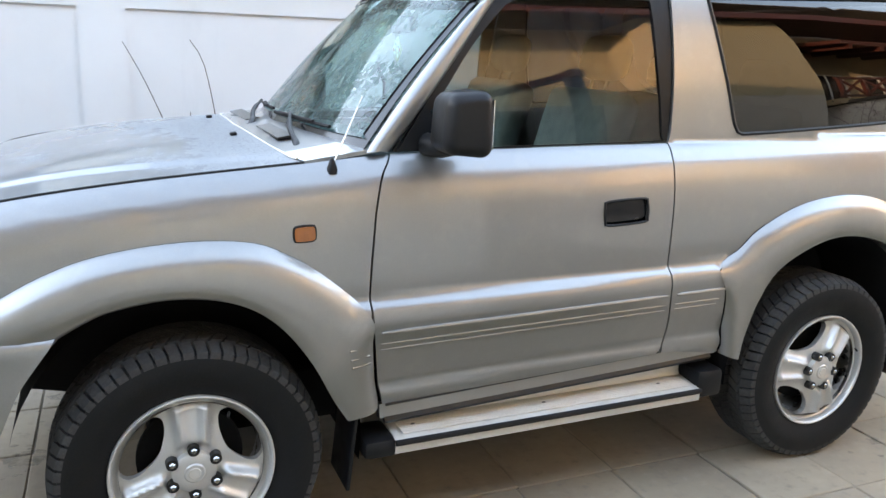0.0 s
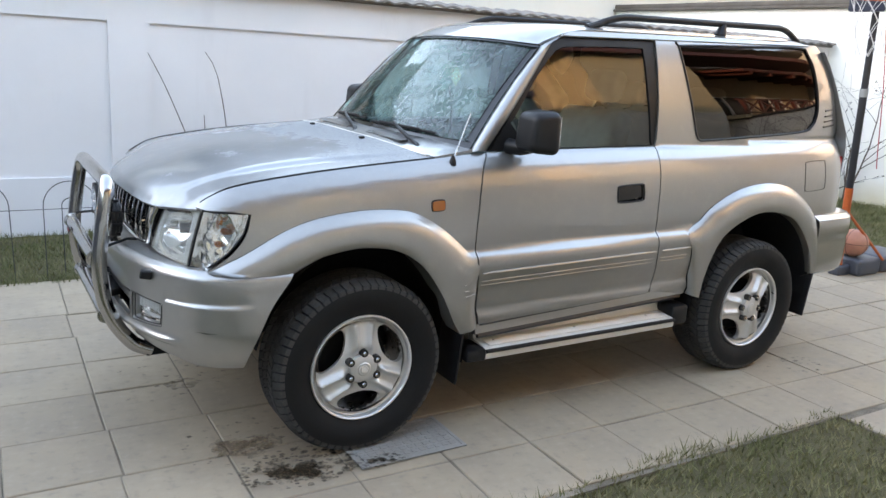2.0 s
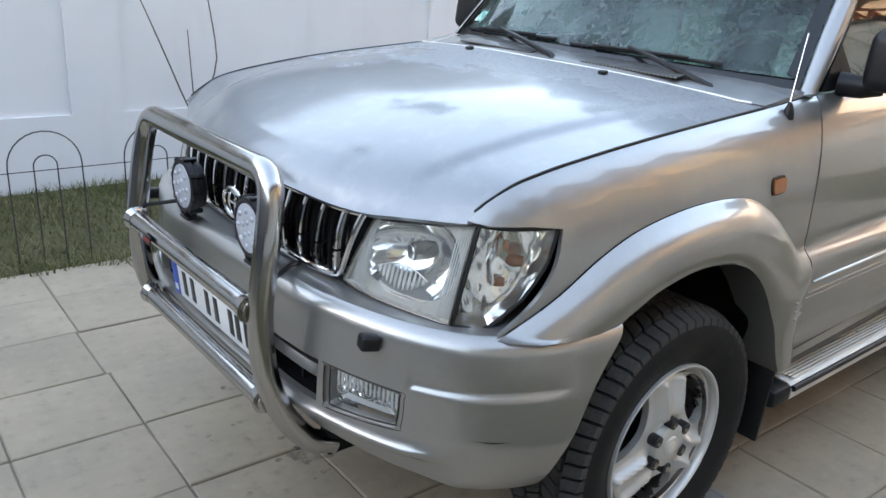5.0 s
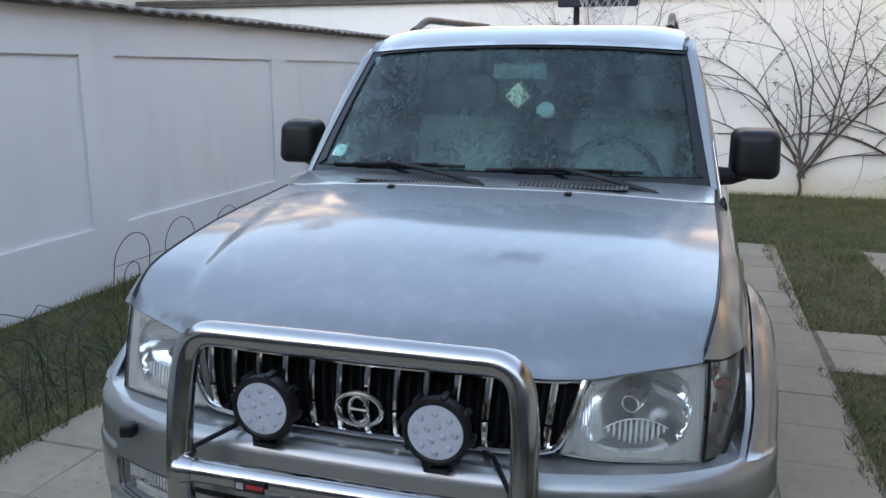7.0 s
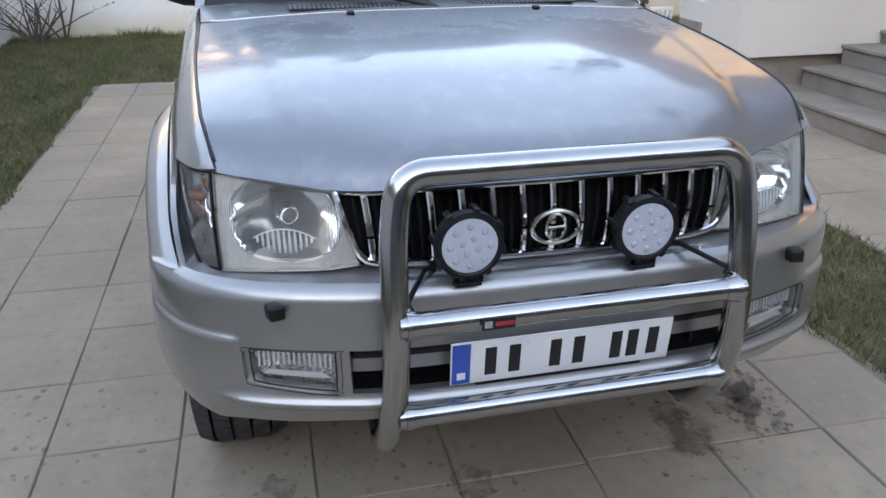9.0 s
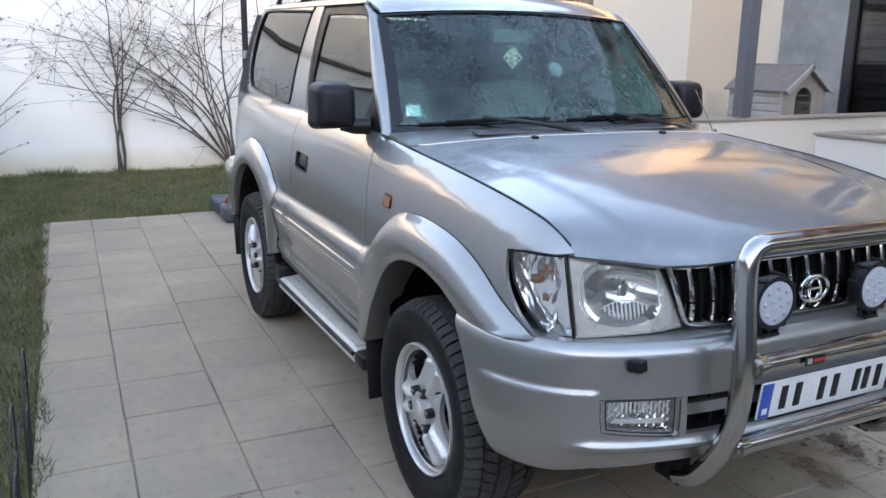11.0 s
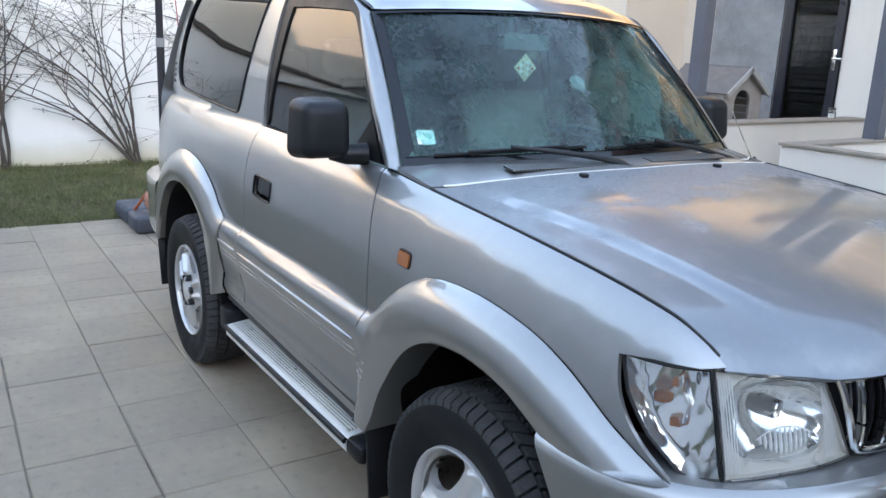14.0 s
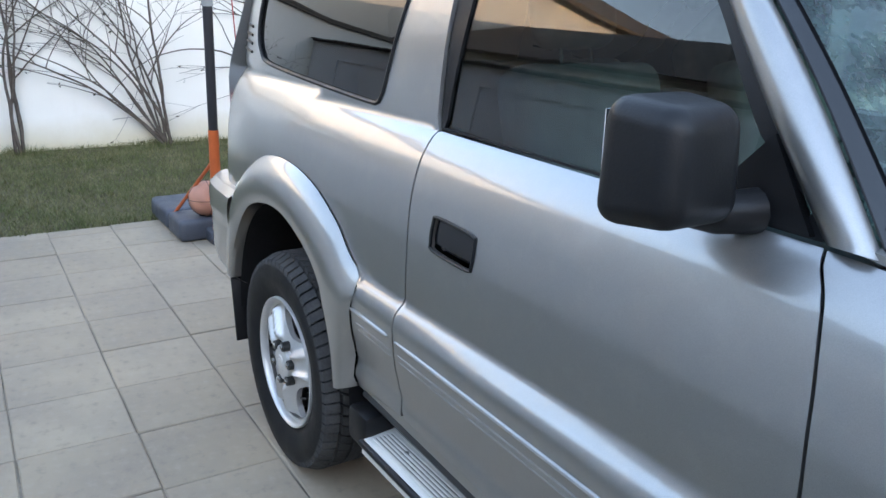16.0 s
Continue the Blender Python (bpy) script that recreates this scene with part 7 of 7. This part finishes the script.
part("stair_wall", merged(box((-6.5, -3.88, 0.17), (2.3, -3.76, 0.95)), box((2.16, -7.2, 0.17), (2.3, -3.88, 0.95)), box((-6.5, -7.2, 0.30), (2.16, -3.88, 0.60))), M_TERRACE, terrace, flat=True)
part("stair_wall_cap", merged(box((-6.5, -3.90, 0.95), (2.32, -3.74, 0.972), 0.004), box((2.14, -7.2, 0.95), (2.32, -3.90, 0.972), 0.004)), M_CONCRETE, terrace, flat=True)
for k, (y, z) in enumerate(((-3.55, 0.165), (-3.90, 0.33), (-4.25, 0.495), (-4.60, 0.60))):
    part("step", merged(box((1.7 if k == 0 else 2.3, y - (0.21 if k == 0 else 0.5), z - 0.165), (3.5 if k else 3.62, y, z - 0.03), 0.004), box((1.68 if k == 0 else 2.3, y - (0.21 if k == 0 else 0.5), z - 0.03), (3.5 if k else 3.62, y + 0.025, z), 0.006)), M_CONCRETE, terrace, "weathered stone step", flat=True)
part("step", box((2.3, -4.1, 0.0), (3.62, -3.75, 0.165)), M_CONCRETE, terrace, flat=True)


shrub("planter_shrub", (3.80, -3.62, 0.985), 45, 6, 0.26, 0.5, "short bare stems of a shrub on the parapet")

# kennel on the terrace
def kennel():
    th = thing("dog_kennel", "weathered wooden dog kennel with pitched roof, on the terrace", "kennel", at=(4.52, -5.86, 0.60))
    L, Wd, He, Hr = 0.82, 0.70, 0.62, 0.89
    for k in range(7):
        z0, z1 = k * He / 7, (k + 1) * He / 7 - 0.006
        part("side_board", box((0.03, -0.02, z0), (L, 0.0, z1), 0.004), M_KENNEL, th)
        part("side_board", box((0.03, -Wd, z0), (L, -Wd + 0.02, z1), 0.004), M_KENNEL, th)
    arch = [(-0.21, 0.0), (-0.21, 0.50)] + [(-0.35 + 0.14 * math.cos(a), 0.50 + 0.14 * math.sin(a)) for a in np.linspace(0.2, math.pi - 0.2, 10)] + [(-0.49, 0.50), (-0.49, 0.0)]
    front = [(0, 0), (0, He), (-Wd / 2, Hr - 0.03), (-Wd, He), (-Wd, 0)] + [(y, max(z, 0.0)) for y, z in arch[::-1]]
    part("gable_front", panel(front, lambda a, b: xyz(0.0 * a, a, b), 0.08, rim=0.03, flip=True), M_KENNEL, th)
    part("gable_back", box((L, -Wd, 0), (L + 0.02, 0, He)), M_KENNEL, th)
    part("floor", box((0.02, -Wd + 0.02, 0.0), (L, -0.02, 0.02)), M_LINER, th)
    ang = math.degrees(math.atan2(Hr - He, Wd / 2))
    for sg in (1, -1):
        part("roof_slope", turned(box((-0.08, -0.02 - 0.0, -0.012), (L + 0.08, 0.49, 0.012), 0.004), pose(0, -Wd / 2, Hr, 0, 0, 0) @ (pose(0, 0, 0, -ang, 0, 0) if sg == 1 else pose(0, 0, 0, 0, 0, 180) @ pose(-L, 0, 0, -ang, 0, 0))), M_KENNELROOF, th)
        part("barge_board", turned(box((-0.10, -0.01, -0.04), (-0.075, 0.49, 0.016), 0.003), pose(0, -Wd / 2, Hr) @ (pose(0, 0, 0, -ang) if sg == 1 else Matrix.Diagonal((1, -1, 1, 1)) @ pose(0, 0, 0, -ang))), M_TRIM, th)
    return th


kennel()
lan = thing("jar_lantern", "small glass jar lantern on the parapet", "lantern", at=(3.61, -6.57, 0.99))
part("jar", lathe([(0.0, 0.0), (0.0, 0.045), (0.07, 0.048), (0.085, 0.036), (0.10, 0.036)], 20, 2), M_LENS, lan)
part("candle", lathe([(0.004, 0.0), (0.004, 0.03), (0.05, 0.03), (0.05, 0.0)], 16, 2), M_WHITE, lan)
part("lid", lathe([(0.10, 0.04), (0.115, 0.04), (0.115, 0.0)], 20, 2), M_NUT, lan)
ch = thing("small_crate", "small white slatted plastic crate on the lawn", "crate", at=(7.29, -4.6, -0.02))
for k in range(5):
    part("slat", box((-0.02, -0.15 + 0.065 * k, 0.03), (0.02, -0.125 + 0.065 * k, 0.36), 0.004), M_WHITE, ch)
part("rail", box((-0.02, -0.16, 0.36), (0.02, 0.16, 0.40), 0.006), M_WHITE, ch)
part("rail", box((-0.02, -0.16, 0.0), (0.02, 0.16, 0.03), 0.006), M_WHITE, ch)

# houses round about; the neighbour, street and corner ones are added to keep the low sun off the yard
def gabled(name, label, x0, x1, y0, y1, eave, ridge, along_x, windows=True):
    th = thing(name, label, "house")
    part("wall", box((x0, y0, 0), (x1, y1, eave)), M_TERRACE, th, flat=True)
    if along_x:
        w, mid = (y1 - y0) / 2, (y0 + y1) / 2
        a, n = math.degrees(math.atan2(ridge - eave, w)), math.hypot(w, ridge - eave) + 0.5
        for k in (0, 180):
            part("roof", turned(box((-(x1 - x0) / 2 - 0.5, -n, -0.1), ((x1 - x0) / 2 + 0.5, 0.0, 0.05)), pose((x0 + x1) / 2, mid, ridge, 0, 0, k) @ pose(0, 0, 0, a, 0, 0)), M_TILE, th, flat=True)
        for x in np.arange(x0 + 1.5, x1 - 1.5, 2.6) if windows else ():
            window(x, x + 1.2, 2.8, 4.0, y0 - 0.052, th)
    else:
        w, mid = (x1 - x0) / 2, (x0 + x1) / 2
        a, n = math.degrees(math.atan2(ridge - eave, w)), math.hypot(w, ridge - eave) + 0.5
        for k in (0, 180):
            part("roof", turned(box((0.0, -(y1 - y0) / 2 - 0.5, -0.1), (n, (y1 - y0) / 2 + 0.5, 0.05)), pose(mid, (y0 + y1) / 2, ridge, 0, 0, k) @ pose(0, 0, 0, 0, a, 0)), M_TILE, th, flat=True)


gabled("neighbour_sun_blocker", "neighbouring house with pale walls and dark tiled roof, added to block the low sun", -12.0, 0.6, 8.0, 14.0, 4.6, 7.8, True)
gabled("neighbour_shed", "low neighbouring outbuilding with a dark tiled roof", 1.1, 27.0, 8.0, 13.0, 3.9, 6.0, True, False)
gabled("street_sun_blocker", "unseen house across the street with a dark tiled roof, added to block the low sun", -17.5, -10.5, -16.0, 20.0, 5.0, 6.6, False)
gabled("rear_house", "tall pale house beyond the rear wall", 15.0, 24.0, -11.0, 30.0, 7.8, 10.4, False)
gabled("corner_sun_blocker", "unseen taller corner house with a dark tiled roof, added to block the low sun", -24.0, -12.6, 9.0, 17.0, 6.5, 9.6, True)


# -- portable basketball hoop behind the car --
hoop_t = thing("basketball_hoop", "portable basketball hoop, black and orange pole on a grey plastic base", "basketball hoop", at=(5.58, -0.09, 0.0))
part("base", merged(box((-0.41, 0.245, 0.0), (-0.085, 0.61, 0.15), 0.035, 3), box((-0.56, 0.33, 0.0), (-0.38, 0.44, 0.09), 0.015, 2), box((-0.14, 0.30, 0.0), (0.0, 0.56, 0.12), 0.02, 3), box((-0.065, 0.255, 0.0), (0.42, 0.61, 0.15), 0.04, 3)), M_BASE, hoop_t, "dark grey plastic water-filled base", angle=60)
pb, pt = np.array([-0.50, 0.385, 0.06]), np.array([-0.64, 0.395, 2.75])
at = lambda f: tuple(pb + (pt - pb) * f)
part("lower_pole", tube([at(0.0), at(0.26)], 0.033, 16), M_ORANGE, hoop_t)
part("middle_pole", tube([at(0.26), at(0.56)], 0.030, 16), M_POLE, hoop_t)
part("pole_collar", tube([at(0.54), at(0.565)], 0.033, 16), M_TRIM, hoop_t)
part("upper_pole", tube([at(0.56), at(1.0)], 0.027, 16), M_POLE, hoop_t)
for s in (-1, 1):
    part("strut", tube([(-0.08, 0.40 + 0.155 * s, 0.13), at(0.19)], 0.012, 8), M_ORANGE, hoop_t)
bb = part("backboard", box((-0.77, -0.14, 2.17), (-0.72, 0.54, 2.70), 0.02), plain("backboard_navy", (0.030, 0.034, 0.055), 0.4, 0, 0.15), hoop_t, "dark blue backboard with white and red lines")
part("target_line", merged(box((-0.773, -0.02, 2.28), (-0.7705, 0.42, 2.295)), box((-0.773, -0.02, 2.58), (-0.7705, 0.42, 2.595)), box((-0.773, -0.02, 2.295), (-0.7705, -0.005, 2.58)), box((-0.773, 0.405, 2.295), (-0.7705, 0.42, 2.58))), M_WHITE, bb, flat=True)
part("arm", tube([(-0.72, 0.27, 2.3), at(0.9)], 0.022, 8), M_POLE, hoop_t)
a = np.linspace(0, 2 * math.pi, 33)[:-1]
rm = part("rim", tube(xyz(-1.0 + 0.215 * np.cos(a), 0.12 + 0.215 * np.sin(a), 2.25 + 0 * a), 0.009, 8, closed=True), M_ORANGE, hoop_t)
for k in range(12):
    for s in (-1, 1):
        t = np.linspace(0, 1, 9)
        an2 = 2 * math.pi * k / 12 + s * t * 1.3
        r = 0.215 - 0.10 * t**0.7
        part("net_cord", tube(xyz(-1.0 + r * np.cos(an2), 0.12 + r * np.sin(an2), 2.245 - 0.42 * t), 0.0025, 4, caps=False), M_NET, rm)
part("cord", tube(spline([(-0.62, 0.30, 2.2), (-0.57, 0.24, 1.6), (-0.54, 0.20, 1.05), (-0.535, 0.19, 0.95)], 14), 0.004, 5), M_RED, hoop_t, "thin red cord hanging beside the pole")
ball = thing("basketball", "worn orange basketball lying on the hoop's base", "ball", at=(5.27, 0.305, 0.268))
bs = lathe([(-0.12 * math.cos(t), 0.12 * math.sin(t)) for t in np.linspace(0, math.pi, 17)], 32, 2)
part("skin", bs, M_BALL, ball)
for rot in ((90, 0, 0), (0, 0, 0), (0, 90, 0)):
    part("seam", turned(tube(xyz(0.1205 * np.cos(a), 0.1205 * np.sin(a), 0 * a), 0.0022, 5, closed=True), pose(0, 0, 0, *rot)), M_INK, ball)


# -- low wire border fence with double arches --
def arch(w, h):
    t = np.linspace(0, math.pi, 15)
    pts = [(-w, 0, -0.03)] + [(-w * math.cos(q), 0, h - w + w * math.sin(q)) for q in t] + [(w, 0, -0.03)]
    return tube(pts, 0.0035, 6)


def wire_fence(name, x0, x1, y, label, step=0.66, lean=0.0, tall=False):
    th = thing(name, label, "garden fence", group="wire border fences")
    k = 0
    x = x0
    rng = random.Random(int(x0 * 10))
    while x < x1:
        m = pose(x, y + rng.uniform(-0.015, 0.015), -0.02, lean + rng.uniform(-3, 3), rng.uniform(-2, 2), 0)
        part("large_arch", turned(arch(0.166, 0.68) if tall else arch(0.20, 0.52), m), M_WIRE, th)
        part("small_arch", turned(arch(0.053, 0.565) if tall else arch(0.085, 0.30), m), M_WIRE, th)
        x += step
    zw = 0.475 if tall else 0.27
    part("wire", tube([(x0 - 0.15, y, zw), (x1 - 0.1, y, zw)], 0.0025, 5), M_WIRE, th)
    return th


wire_fence("wire_fence", -2.32, 0.0, 2.2, "dark wire border fence with double arches at the lawn edge", 0.525, 0.0, True)
wire_fence("wire_fence", 2.45, 3.7, 3.16, "low dark wire border fence, leaning by the wall", 0.62, 6)
wire_fence("wire_fence", 0.28, 0.8, 2.10, "short piece of wire border fence at the paving edge", 0.5)


def netting():
    th = thing("green_wire_roll", "loose roll of dark green garden wire on the lawn", "garden wire", at=(0.72, 2.36, -0.03))
    rng = np.random.default_rng(8)
    for k in range(14):
        x0, y0 = rng.uniform(-0.55, 0.55), rng.uniform(-0.14, 0.14)
        h = rng.uniform(0.25, 0.55)
        part("strand", tube(spline([(x0, y0, 0.0), (x0 + rng.uniform(-0.15, 0.15), y0 + rng.uniform(-0.08, 0.08), h), (x0 + rng.uniform(0.1, 0.5), y0 + rng.uniform(-0.1, 0.12), h * rng.uniform(0.5, 0.95)), (x0 + rng.uniform(0.4, 0.7), y0, 0.0)], 18), 0.0028, 5), M_GREENNET, th)
    return th


netting()
for x, y, r, lab in ((7.83, -3.29, 0.062, "pale stone lying on the lawn"), (7.41, -3.77, 0.05, "small pale stone lying on the lawn")):
    s = lathe([(-r * math.cos(t) * 0.7, r * math.sin(t)) for t in np.linspace(0, math.pi, 9)], 12, 2, (x, y, r * 0.55 - 0.02))
    s.V += np.random.default_rng(int(r * 100)).normal(0, r * 0.07, s.V.shape)
    solid("stone", s, M_STONE, lab, "stone")
